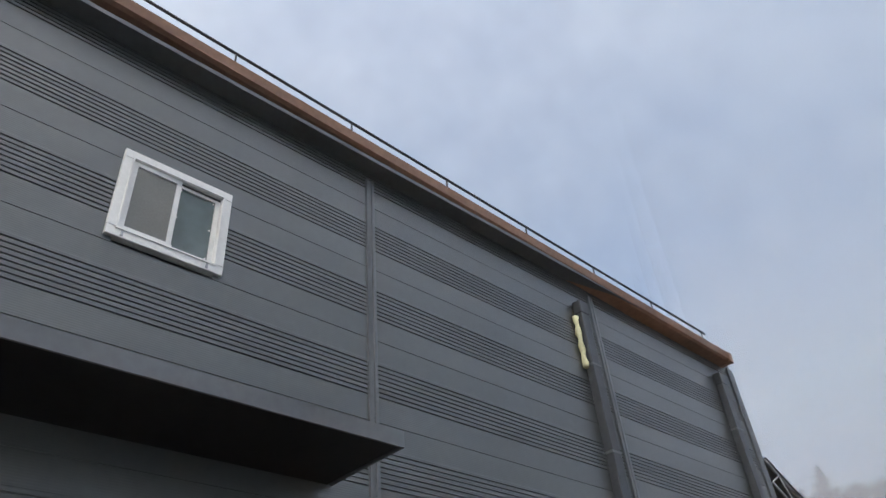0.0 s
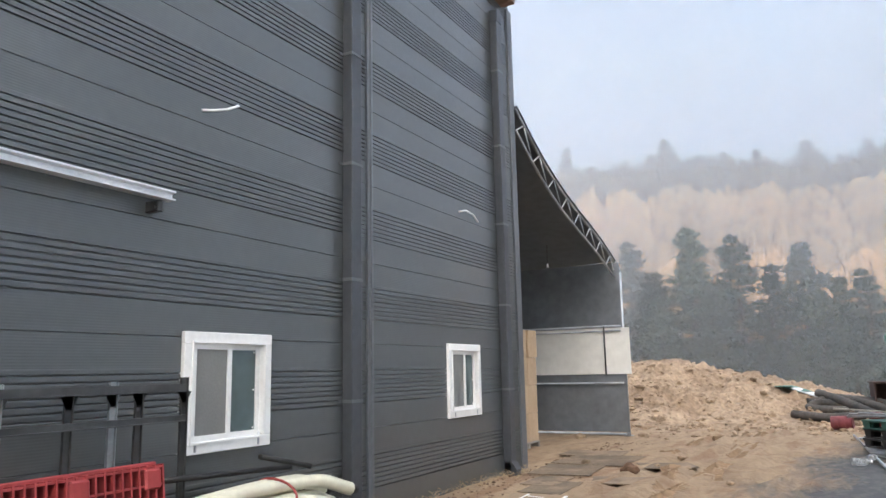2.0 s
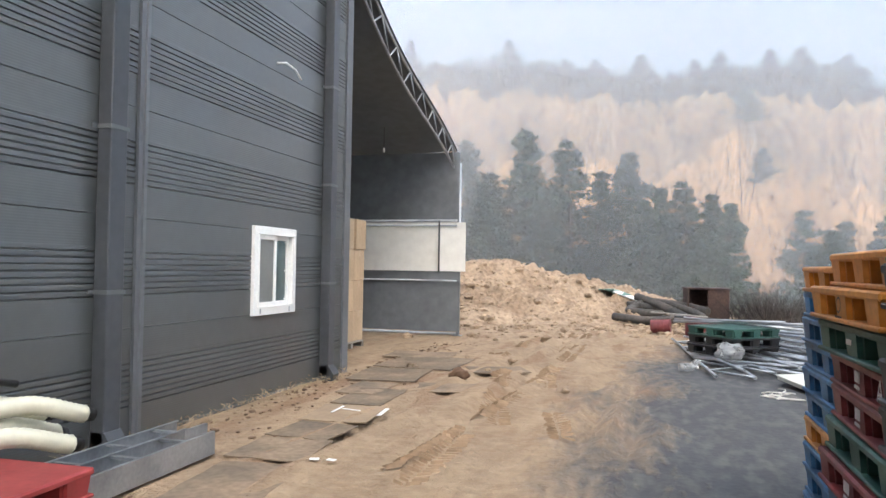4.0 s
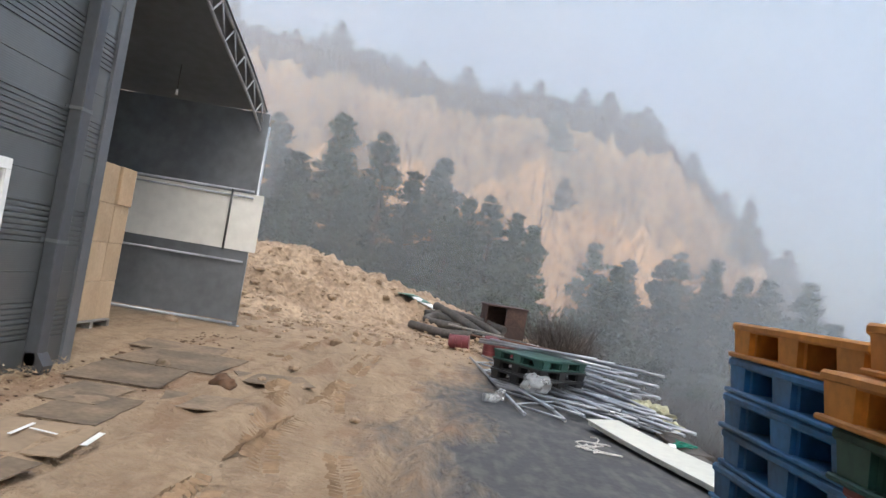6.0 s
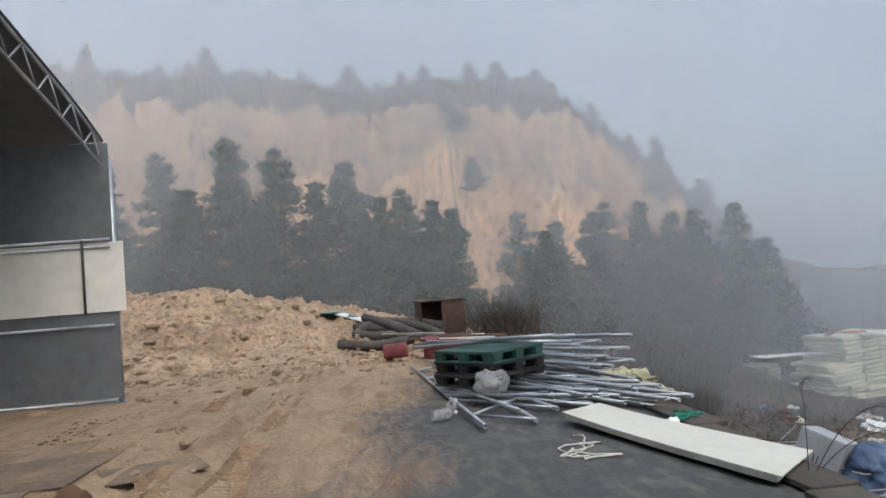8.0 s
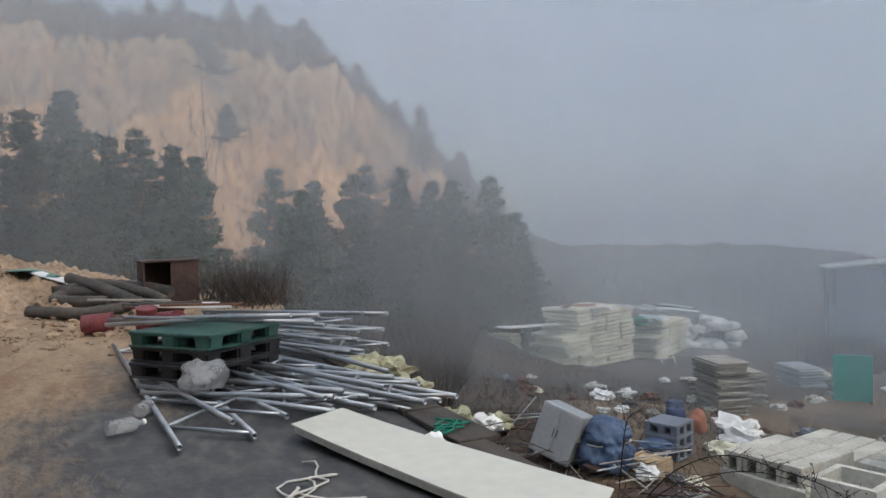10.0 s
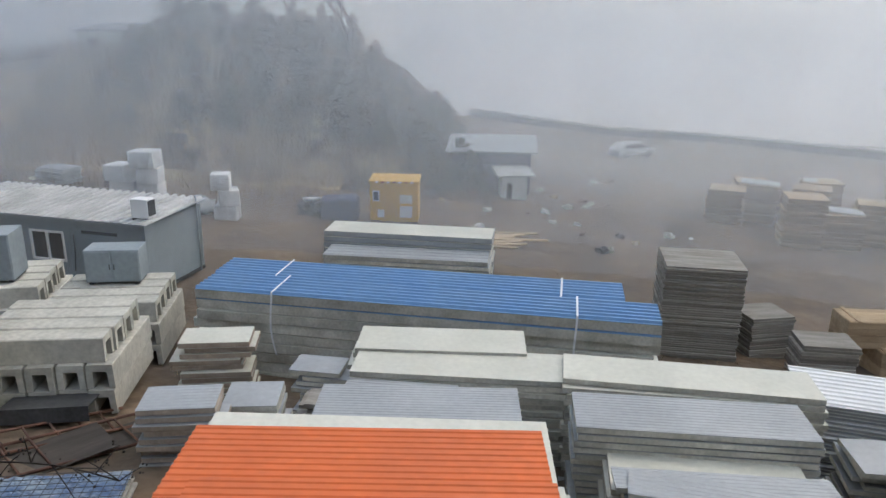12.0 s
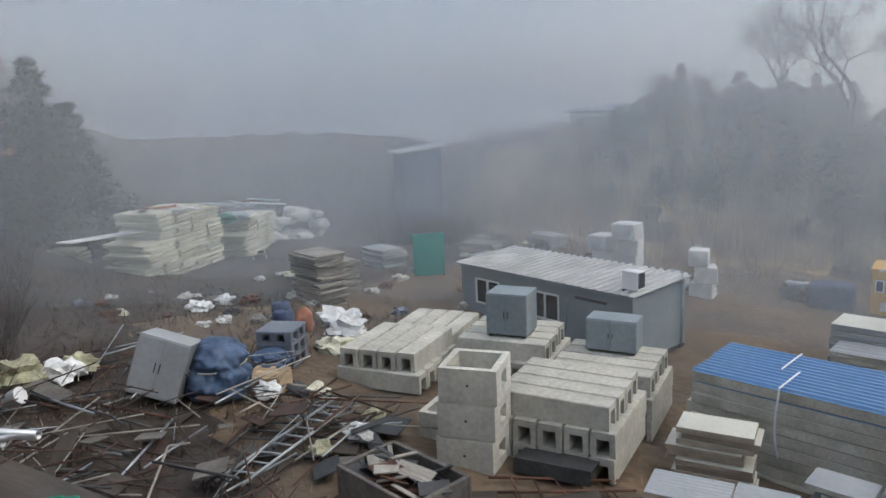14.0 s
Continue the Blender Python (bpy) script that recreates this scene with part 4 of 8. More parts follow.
# a plain round emblem on one, letters on the maroon ones
bm = bmesh.new()
for r0, r1 in ((0.030, 0.038),):
    for k in range(20):
        a, b = 2 * math.pi * k / 20, 2 * math.pi * (k + 1) / 20
        bm.faces.new([bm.verts.new((-PW / 2 - 0.002, r * math.cos(q), 0.085 + r * math.sin(q))) for r, q in ((r0, a), (r1, a), (r1, b), (r0, b))])
box(bm, -PW / 2 - 0.003, -PW / 2 - 0.001, -0.05, 0.05, 0.025, 0.034)
part("emblem", bm, DARKSTEEL, near[-2], "dark stencilled emblem")
bm = bmesh.new()
box(bm, -PW / 2 - 0.003, -PW / 2 - 0.001, -0.04, 0.04, 0.075, 0.10)
part("emblem", bm, PALE, near[-3], "pale stencilled emblem")
for k in (-4, -5, -7):
    bm = bmesh.new()
    for i in range(3):
        box(bm, -PW / 2 - 0.003, -PW / 2 - 0.001, -0.045 + i * 0.032, -0.022 + i * 0.032, 0.075, 0.125)
    box(bm, -PW / 2 - 0.003, -PW / 2 - 0.001, -0.045, 0.045, 0.045, 0.060)
    part("emblem", bm, PALE, near[k], "pale stencilled emblem")
printed(near[-4], "A", -0.36, 0.085, 0.13, PALE)
build_stack(0.50 + PW / 2, 5.90 - PW / 2, 0.0, "kkkkkkkkkke", 0.03)
build_stack(0.82 + PW / 2, 4.62 - PW / 2, 0.0, "kkkkkkkkkkkkk", 0.03)


# ---- lot: steel trusses, pallets, boards and litter ----
def truss_thing(length, width):
    t = thing("steel_truss", pose(0, 0, 0), "galvanised steel pipe truss dumped on the asphalt", "truss", "dumped steel trusses")
    for s in (-1, 1):
        bm = bmesh.new()
        n = 10
        k = [(math.cos(2 * math.pi * i / n), math.sin(2 * math.pi * i / n)) for i in range(n)]
        rings = [[bm.verts.new((x, s * width / 2 + r * c, r * d)) for c, d in k] for x, r in ((-length / 2 + 0.12, 0.016), (-length / 2, 0.018), (-length / 2, 0.025), (length / 2, 0.025), (length / 2, 0.018), (length / 2 - 0.12, 0.016))]
        for a, b in zip(rings, rings[1:]):
            for i in range(n):
                bm.faces.new((a[i], a[(i + 1) % n], b[(i + 1) % n], b[i])).smooth = True
        part("chord", bm, GALV, t)
    n = max(3, int(length / (width * 1.1)))
    for k in range(n):
        x0, x1 = -length / 2 + 0.1 + k * (length - 0.3) / n, -length / 2 + 0.1 + (k + 1) * (length - 0.3) / n
        s = 1 if k % 2 else -1
        bm = bmesh.new()
        tube(bm, (x0, s * width / 2, 0), (x1, -s * width / 2, 0), 0.017, 7)
        part("brace", bm, GALV, t)
    return t


long_t, mid_t, short_t = truss_thing(6.2, 0.55), truss_thing(4.2, 0.38), truss_thing(2.7, 0.45)
long_t.matrix_basis = pose(0.76, 17.6, 0.05, 0, 0.2, 93.9)
mid_t.matrix_basis = pose(2.10, 16.5, 0.12, 3, 1, 110)
short_t.matrix_basis = pose(1.62, 16.35, 0.06, 3, 0.5, 116)
for p in ((1.75, 18.6, 0.06, 2, 0.5, 107),):
    copy_thing(long_t, pose(*p))
for p in ((2.0, 16.75, 0.05, -2, 0, 112), (1.95, 16.8, 0.20, 4, 1.5, 107), (2.30, 18.9, 0.12, 3, 0.5, 107), (2.42, 19.0, 0.20, -5, 1, 109), (2.20, 19.2, 0.28, 5, 1.5, 106), (2.34, 19.1, 0.36, 3, 2, 111), (2.12, 19.4, 0.43, -4, 2.5, 108), (2.50, 19.3, 0.50, 6, 3, 110), (1.35, 18.2, 0.08, 4, 1, 104)):
    copy_thing(mid_t, pose(*p))
for p in ((1.40, 15.95, 0.12, -4, 1, 122), (1.95, 15.95, 0.10, 3, 1, 112), (1.75, 16.2, 0.16, 8, 1, 105), (1.10, 16.1, 0.10, 4, 1, 100), (1.25, 17.3, 0.70, 6, 3, 128)):
    copy_thing(short_t, pose(*p))
# loose single pipes thrown over the pile
pipe = thing("steel_pipe", pose(1.55, 15.9, 0.18, 0, 3, 118), "loose galvanised steel pipe on the dumped trusses", "pipe", "loose steel pipes")
bm = bmesh.new()
path_tube(bm, [(-0.98, 0, 0), (-1.1, 0, 0), (-1.1, 0, 0), (1.1, 0, 0), (1.1, 0, 0), (0.98, 0, 0)], [0.016, 0.018, 0.026, 0.026, 0.018, 0.016], 10)
part("pipe", bm, GALV, pipe)
for p in ((1.85, 15.85, 0.15, 0, -2, 108), (2.05, 16.1, 0.22, 0, 2, 121), (1.25, 15.75, 0.14, 0, 3, 132), (1.05, 17.2, 0.69, 0, 3, 140), (1.35, 17.3, 0.67, 0, -2, 150), (2.3, 17.8, 0.24, 0, 1, 112), (2.55, 16.9, 0.20, 0, -1, 104), (1.7, 19.9, 0.15, 0, 1, 95)):
    copy_thing(pipe, pose(*p))

for c, x, y, z, a in (("k", 1.20, 17.15, 0.13, 39), ("k", 1.22, 17.17, 0.295, 37), ("g", 1.21, 17.15, 0.46, 40)):
    p = build_pallet(*KINDS[c], pose(x, y, z, 0, 0, a))
    p["label"] = "%s plastic pallet lying on the dumped trusses" % KINDS[c][1]
    p["group"] = "pallets on the trusses"


def build_board():
    t = thing("insulated_board", pose(0, 0, 0), "long white insulated wall board lying on the asphalt", "board")
    a, b, c, d = Vector((1.50, 14.42, 0)), Vector((2.00, 14.72, 0)), Vector((2.86, 12.25, 0)), Vector((2.29, 11.72, 0))
    bm = bmesh.new()
    n = 14
    top, low = [], []
    for i in range(n + 1):
        f = i / n
        lift = 0.05 * (1 - f) ** 3 + 0.04
        top.append([bm.verts.new((*p.xy, lift + 0.055)) for p in (a.lerp(d, f), b.lerp(c, f))])
        low.append([bm.verts.new((*p.xy, lift + 0.045)) for p in (a.lerp(d, f), b.lerp(c, f))])
    for i in range(n):
        bm.faces.new((top[i][0], top[i + 1][0], top[i + 1][1], top[i][1]))
        bm.faces.new((low[i][0], low[i][1], low[i + 1][1], low[i + 1][0]))
        for s in (0, 1):
            bm.faces.new((top[i][s], low[i][s], low[i + 1][s], top[i + 1][s]))
    for i in (0, n):
        bm.faces.new((top[i][0], top[i][1], low[i][1], low[i][0]))
    part("facing", bm, CREAM, t, "white coated metal facing")
    bm = bmesh.new()
    e = [(a.lerp(d, f), b.lerp(c, f), 0.05 * (1 - f) ** 3 + 0.085) for f in (0.02, 0.3, 0.6, 0.985)]
    rows = [[bm.verts.new((*p.xy, z)) for p, z in ((u, h - 0.045), (v, h - 0.045), (v, h), (u, h))] for u, v, h in e]
    for p, q in zip(rows, rows[1:]):
        for k in range(4):
            bm.faces.new((p[k], p[(k + 1) % 4], q[(k + 1) % 4], q[k]))
    bm.faces.new(rows[0])
    bm.faces.new(rows[-1])
    part("core", bm, CORE, t, "dirty foam core")


build_board()


def build_plank(x, y, z, w, l, h, yaw, m=None, tilt=0.0, label="dark weathered plank at the lot's edge"):
    t = thing("plank", pose(x, y, z, tilt, 0, yaw), label, "plank", "loose planks")
    bm = bmesh.new()
    soft_box(bm, -w / 2, w / 2, -l / 2, l / 2, 0, h, min(w, h) * 0.15)
    part("board", bm, m or OLDWOOD, t)


DARKPLANK = mat("wet_dark_board", (0.075, 0.062, 0.05), 0.7, 0, 0.35, 1.5, 18.0, 0.4, stretch=(4, 0.6, 4), vary=0.2)
for k in range(7):
    y = 11.0 + k * 1.05
    build_plank(edge_x(y) - 0.22 + 0.05 * (k % 2), y, 0.012, 0.36, 1.0, 0.045, random.uniform(-4, 2), DARKPLANK)


def crumple(bm, c, r, squash=0.6, seed=0.0, sub=3, amp=0.45):
    geo = bmesh.ops.create_icosphere(bm, subdivisions=sub, radius=1.0)
    for v in geo["verts"]:
        k = 1 + amp * nz(v.co.x * 1.7 + seed, v.co.y * 1.7, v.co.z * 1.7) + amp * (0.4 if amp < 0.6 else 0.75) * nz(v.co.x * 4.5 + seed, v.co.y * 4.5, v.co.z * 4.5)
        v.co = Vector(c) + Vector((v.co.x * r * k, v.co.y * r * k, max(-0.6, v.co.z) * r * squash * k))
    for f in bm.faces:
        f.smooth = amp < 0.6


def build_lump(name, x, y, z, r, m, label, category, squash=0.6, group="", amp=0.45):
    t = thing(name, pose(x, y, z + r * squash * 0.55), label, category, group)
    bm = bmesh.new()
    crumple(bm, (0, 0, 0), r, squash, x * 3.1 + y, 3, amp)
    part("body", bm, m, t)
    return t


build_lump("plastic_bag", 1.06, 16.18, 0.16, 0.22, PLASTIC, "crumpled clear plastic bag on the dumped trusses", "bag", 0.75)


def build_bottle(x, y, yaw):
    t = thing("plastic_bottle", pose(x, y, 0.07, 0, 90, yaw), "empty pale plastic bottle lying on the ground", "bottle", "empty bottles")
    bm = bmesh.new()
    path_tube(bm, [(0, 0, z) for z in (-0.14, -0.135, 0.06, 0.10, 0.12, 0.15)], [0.05, 0.065, 0.065, 0.04, 0.02, 0.02], 10)
    part("body", bm, PLASTIC, t)
    bm = bmesh.new()
    tube(bm, (0, 0, 0.15), (0, 0, 0.175), 0.024, 8)
    part("cap", bm, WHITE, t)


build_bottle(0.52, 15.95, 70)
build_bottle(0.34, 15.35, 20)


def build_rope(name, pts, r, m, label):
    t = thing(name, pose(0, 0, 0), label, "rope")
    bm = bmesh.new()
    path_tube(bm, pts, r, 6)
    part("rope", bm, m, t)


build_rope("rope", [(1.36 + 0.17 * math.sin(k * 0.42) + 0.09 * math.sin(k * 0.95 + 1), 13.50 - 0.012 * k + 0.24 * math.cos(k * 0.31) + 0.07 * math.cos(k * 0.8), 0.03 + 0.006 * (k % 2)) for k in range(46)], 0.008, ROPE, "tangled white rope lying on the asphalt")
build_rope("rope", [(2.50 + 0.13 * math.sin(k * 1.3) + 0.010 * k, 13.85 + 0.10 * math.cos(k * 1.1) + 0.01 * k, 0.07 + 0.014 * (k % 3)) for k in range(24)], 0.009, GREENROPE, "tangled green rope on the dark planks")
build_lump("sack", 2.98, 16.35, 0.0, 0.24, OLDSACK, "slumped pale yellow sack at the lot's edge", "sack", 0.6, "slumped sacks", 0.7)
build_lump("sack", 2.96, 16.85, 0.0, 0.21, OLDSACK, "slumped pale yellow sack at the lot's edge", "sack", 0.55, "slumped sacks", 0.7)
build_lump("sack", 3.0, 15.75, -0.05, 0.18, OLDSACK, "slumped pale yellow sack at the lot's edge", "sack", 0.55, "slumped sacks", 0.7)
build_lump("sack", 2.40, 13.75, 0.03, 0.07, WHITE, "small white sack beside the green rope", "sack", 0.8)


def heap_z(x, y):
    crest = lerp(x, [-13.5, -9, -7.3, -5, -3.5, -1.8, 0, 1.2, 2.0], [1.3, 1.8, 1.85, 1.85, 1.45, 1.2, 0.75, 0.3, -0.1])
    south = 22.0 + 2.2 * smooth(-6, 0, x) + 0.5 * nz(x * 0.6, 1.0)
    prof = (smooth(south, south + 6.0, y) * (1 - smooth(29.5, 34, y))) ** 0.8
    rough = 0.22 * nz(x * 0.9, y * 0.9) + 0.2 * nz(x * 2.3, y * 2.3, 4.0) + 0.2 * abs(nz(x * 4.2, y * 4.2, 8.0)) - 0.14 * abs(nz(x * 1.4, y * 0.8, 2.0)) + 0.09 * nz(x * 8.5, y * 8.5, 6.0)
    return -0.08 + crest * prof + rough * min(1.0, prof * 3)


def build_heap():
    """A long heap of dug soil, highest towards the shelter."""
    bm = bmesh.new()
    nx, ny = 220, 170
    rows = []
    for j in range(ny + 1):
        y = 21.0 + 13.0 * j / ny
        rows.append([bm.verts.new((-13.5 + 15.5 * i / nx, y, heap_z(-13.5 + 15.5 * i / nx, y))) for i in range(nx + 1)])
    for a, b in zip(rows, rows[1:]):
        for i in range(nx):
            bm.faces.new((a[i], a[i + 1], b[i + 1], b[i])).smooth = True
    tagged(part("soil_heap", bm, MOUND), "long heap of loose sandy excavated soil", "heap", kind="stuff")
    # clods and stones on it and at its foot
    shape = bmesh.new()
    bmesh.ops.create_icosphere(shape, subdivisions=1, radius=1.0)
    base = [v.co.copy() for v in shape.verts]
    tris = [[v.index for v in f.verts] for f in shape.faces]
    shape.free()
    verts, faces = [], []
    for k in range(1500):
        x = random.uniform(-9, 1.6)
        y = random.gauss(22.6, 1.6) if k % 3 == 0 else random.uniform(22, 29)
        r = random.uniform(0.015, 0.06) if random.random() < 0.85 else random.uniform(0.06, 0.15)
        q = Vector((random.uniform(0.8, 1.5) * r, random.uniform(0.8, 1.5) * r, random.uniform(0.5, 0.9) * r))
        c = Vector((x, y, max(0.0, heap_z(x, y)) + 0.2 * r))
        i = len(verts)
        verts += [tuple(c + Vector((p.x * q.x, p.y * q.y, p.z * q.z)) * random.uniform(0.75, 1.15)) for p in base]
        faces += [[i + j for j in f] for f in tris]
    me = bpy.data.meshes.new("clods")
    me.from_pydata(verts, [], faces)
    me.materials.append(MOUND)
    tagged(new("clods", me), "scattered clods of sandy soil", "soil", kind="stuff")


def build_tyre_tracks():
    """Cleat marks that tyres have pressed up out of the sandy lane: rows of low, slanting mud ridges."""
    verts, faces = [], []
    for x0, y0, x1, y1, bow in ((-2.5, 7.0, -1.7, 21.0, 0.35), (-0.9, 9.0, -1.9, 22.0, -0.5), (-2.1, 6.5, -3.1, 16.5, 0.5), (-1.3, 7.5, -0.4, 15.0, 0.4), (-1.7, 10.0, -2.9, 20.5, -0.3)):
        n = int((y1 - y0) / 0.085)
        for k in range(n):
            f = k / n
            cx = x0 + (x1 - x0) * f + bow * math.sin(3.1 * f) + random.uniform(-0.012, 0.012)
            cy = y0 + (y1 - y0) * f
            if nz(cx * 1.3, cy * 0.7, 4.0) < -0.05 or cx > -1.05:
                continue
            for s in (-1, 1):
                h = random.uniform(0.010, 0.026)
                p, q = Vector((cx + s * 0.015, cy, 0)), Vector((cx + s * random.uniform(0.10, 0.14), cy + 0.06, 0))
                i = len(verts)
                zp, zq = land_z(p.x, p.y, True), land_z(q.x, q.y, True)
                for w, z in ((-0.022, -0.004), (0.0, h), (0.022, -0.004)):
                    verts.append((p.x, p.y + w, zp + z))
                    verts.append((q.x, q.y + w, zq + z))
                faces += [(i, i + 1, i + 3, i + 2), (i + 2, i + 3, i + 5, i + 4), (i, i + 2, i + 4), (i + 1, i + 5, i + 3)]
    me = bpy.data.meshes.new("tyre_tracks")
    me.from_pydata(verts, [], faces)
    me.materials.append(mat("pressed_sandy_mud", (0.29, 0.20, 0.125), 0.95, 0, 0.3, 1.5, 14.0, 0.5, tone=(0.21, 0.14, 0.085)))
    tagged(new("tyre_tracks", me), "tyre tracks pressed into the sandy lane", "tyre tracks", kind="stuff")


build_tyre_tracks()
build_heap()


def build_hose(pts, r):
    t = thing("drain_hose", pose(0, 0, 0), "thick black corrugated drain hose on the soil", "hose", "black drain hoses")
    bm = bmesh.new()
    fine, rad = [], []
    for a, b in zip(pts, pts[1:]):
        for k in range(10):
            f = k / 10
            fine.append(Vector(a).lerp(Vector(b), f))
            rad.append(r * (1.0 if len(fine) % 2 else 0.9))
    for _ in range(6):
        fine = [fine[0]] + [(fine[i - 1] + fine[i] * 2 + fine[i + 1]) / 4 for i in range(1, len(fine) - 1)] + [fine[-1]]
    path_tube(bm, fine, rad, 10)
    part("hose", bm, HAZEHOSE, t)


build_hose([(-1.25, 25.5, 0.2), (-0.3, 24.8, 0.15), (0.6, 25.3, 0.2), (0.5, 26.6, 0.35), (-0.6, 26.9, 0.5), (-0.9, 26.0, 0.35), (0.3, 25.6, 0.3)], 0.13)
build_hose([(-0.6, 27.4, 0.75), (0.2, 26.4, 0.5), (0.9, 25.2, 0.2), (1.5, 25.3, 0.15)], 0.14)
build_hose([(-0.2, 27.6, 0.6), (0.9, 27.2, 0.5), (1.6, 26.6, 0.35)], 0.14)
build_hose([(-0.9, 26.9, 0.5), (0.1, 27.2, 0.62), (1.0, 26.4, 0.4), (1.4, 25.8, 0.2)], 0.12)


def build_can(x, y, tilt, yaw):
    t = thing("metal_can", pose(x, y, 0.2, tilt, 0, yaw), "dented maroon metal can on the dirt", "can", "maroon cans")
    bm = bmesh.new()
    path_tube(bm, [(0, 0, z) for z in (-0.24, -0.235, -0.21, 0.21, 0.235, 0.24)], [0.17, 0.18, 0.17, 0.17, 0.18, 0.16], 16)
    part("body", bm, BRICKRED, t)
    for z in (-0.08, 0.08):
        bm = bmesh.new()
        path_tube(bm, [(0, 0, z - 0.012), (0, 0, z), (0, 0, z + 0.012)], [0.171, 0.178, 0.171], 16)
        part("hoop", bm, BRICKRED, t)


build_can(0.05, 22.3, 86, 80)
build_can(0.80, 22.2, 12, 0)
build_can(1.15, 21.9, 84, 30)
build_lump("bag", 0.05, 23.3, 0.0, 0.14, SACK, "small dirty white bag on the dirt", "bag")


def build_red_box():
    t = thing("rusty_steel_bin", pose(1.5, 27.4, 0.0, 0, 0, 6), "rusty brown open-fronted steel bin", "bin")
    for name, q in (("side_panel", (-0.62, -0.58, -0.5, 0.5, 0.05, 1.05)), ("side_panel", (0.58, 0.62, -0.5, 0.5, 0.05, 1.05)), ("back_panel", (-0.58, 0.58, 0.46, 0.5, 0.05, 1.05)), ("top_panel", (-0.66, 0.66, -0.54, 0.54, 1.05, 1.10)), ("floor_panel", (-0.58, 0.58, -0.5, 0.46, 0.05, 0.10)), ("front_panel", (-0.58, 0.58, -0.5, -0.46, 0.10, 0.52)), ("front_panel", (-0.02, 0.58, -0.5, -0.46, 0.52, 1.05))):
        bm = bmesh.new()
        soft_box(bm, *q, 0.008)
        part(name, bm, DARKRUST, t)
    for x in (-0.5, 0.5):
        bm = bmesh.new()
        box(bm, x - 0.05, x + 0.05, -0.45, 0.45, -0.02, 0.05)
        part("skid", bm, DARKRUST, t)


build_red_box()
for k, (x, y, yaw, m, lab) in enumerate(((0.9, 24.9, 60, RUST, "rusty steel strip beside the hoses"), (1.7, 24.3, 75, WHITE, "white plastic strip beside the hoses"), (1.55, 24.7, 100, ALU, "bright metal strip beside the hoses"), (1.9, 23.9, 95, RUST, "rusty steel strip beside the hoses"), (1.2, 24.4, 110, DARKSTEEL, "dark steel strip beside the hoses"), (0.6, 25.3, 80, OLDWOOD, "weathered timber beside the hoses"))):
    build_plank(x, y, 0.16 + 0.03 * k, 0.10, 1.6, 0.05, yaw, m, 3, lab)
for k in range(5):
    build_plank(-1.6 + 0.35 * k, 27.9 + 0.2 * math.sin(k * 2.0), 0.95 - 0.1 * k, 0.5, 1.0, 0.02, 30 * k, mat("green_sheet_%d" % k, (0.12, 0.25, 0.21), 0.6, 0, 0.3) if k < 2 else SACK, 8 * (k % 3), "torn sheet of plastic film on the soil heap")


# cardboard trodden into the dirt along the wall
def build_cardboard(x, y, w, l, yaw, m=None, label="flattened muddy cardboard sheet trodden into the dirt"):
    t = thing("cardboard_sheet", pose(x, y, 0.012, 0, 0, yaw), label, "cardboard", "trodden cardboard")
    bm = bmesh.new()
    n = 6
    top, low = [], []
    for i in range(n + 1):
        top.append([])
        low.append([])
        for j in range(n + 1):
            u, v = (i / n - 0.5) * w, (j / n - 0.5) * l
            u += 0.03 * nz(v * 3 + x, y) * (i in (0, n))
            v += 0.03 * nz(u * 3 + y, x) * (j in (0, n))
            z = 0.012 * abs(nz(u * 2.2 + x, v * 2.2 + y)) + 0.008 * (i in (0, n) and j in (0, n)) * random.random()
            top[-1].append(bm.verts.new((u, v, z + 0.012)))
            low[-1].append(bm.verts.new((u, v, z + 0.002)))
    for i in range(n):
        for j in range(n):
            bm.faces.new((top[i][j], top[i + 1][j], top[i + 1][j + 1], top[i][j + 1]))
    for i in range(n):
        for a, b in (((i, 0), (i + 1, 0)), ((i, n), (i + 1, n)), ((0, i), (0, i + 1)), ((n, i), (n, i + 1))):
            bm.faces.new((top[a[0]][a[1]], top[b[0]][b[1]], low[b[0]][b[1]], low[a[0]][a[1]]))
    part("sheet", bm, m or MUDCARD, t)


for q in ((-3.37, 8.72, 0.68, 0.72, 2), (-3.41, 9.45, 0.64, 0.66, -4), (-3.56, 11.35, 0.62, 1.08, 2), (-3.95, 13.15, 1.0, 1.25, 4), (-3.85, 14.6, 1.3, 1.5, -2), (-3.82, 11.9, 0.55, 0.9, 0), (-2.8, 12.3, 0.9, 0.7, 14), (-4.25, 15.6, 1.2, 0.9, 5), (-3.2, 7.75, 0.7, 1.0, 6), (-3.5, 6.6, 0.9, 1.0, -8), (-2.55, 14.2, 0.9, 0.7, 24)):
    build_cardboard(*q)
LIGHTCARD = mat("clean_cardboard", (0.33, 0.245, 0.165), 0.9, 0, 0.15, 2.0)
build_cardboard(-3.45, 10.3, 0.72, 0.86, 6, LIGHTCARD, "flattened clean cardboard box with white tape")
for x, y, w, l, a in ((-3.55, 10.34, 0.015, 0.36, 3), (-3.40, 10.36, 0.012, 0.24, 78), (-3.03, 10.36, 0.025, 0.38, 6), (-2.89, 8.4, 0.04, 0.06, 20), (-2.75, 8.42, 0.04, 0.05, -10)):
    t = thing("paper_strip", pose(x, y, 0.05, 0, 0, a), "torn white paper strip on the cardboard", "paper", "paper strips")
    bm = bmesh.new()
    soft_box(bm, -w, w, -l / 2, l / 2, 0, 0.006, 0.002)
    part("strip", bm, WHITE, t)


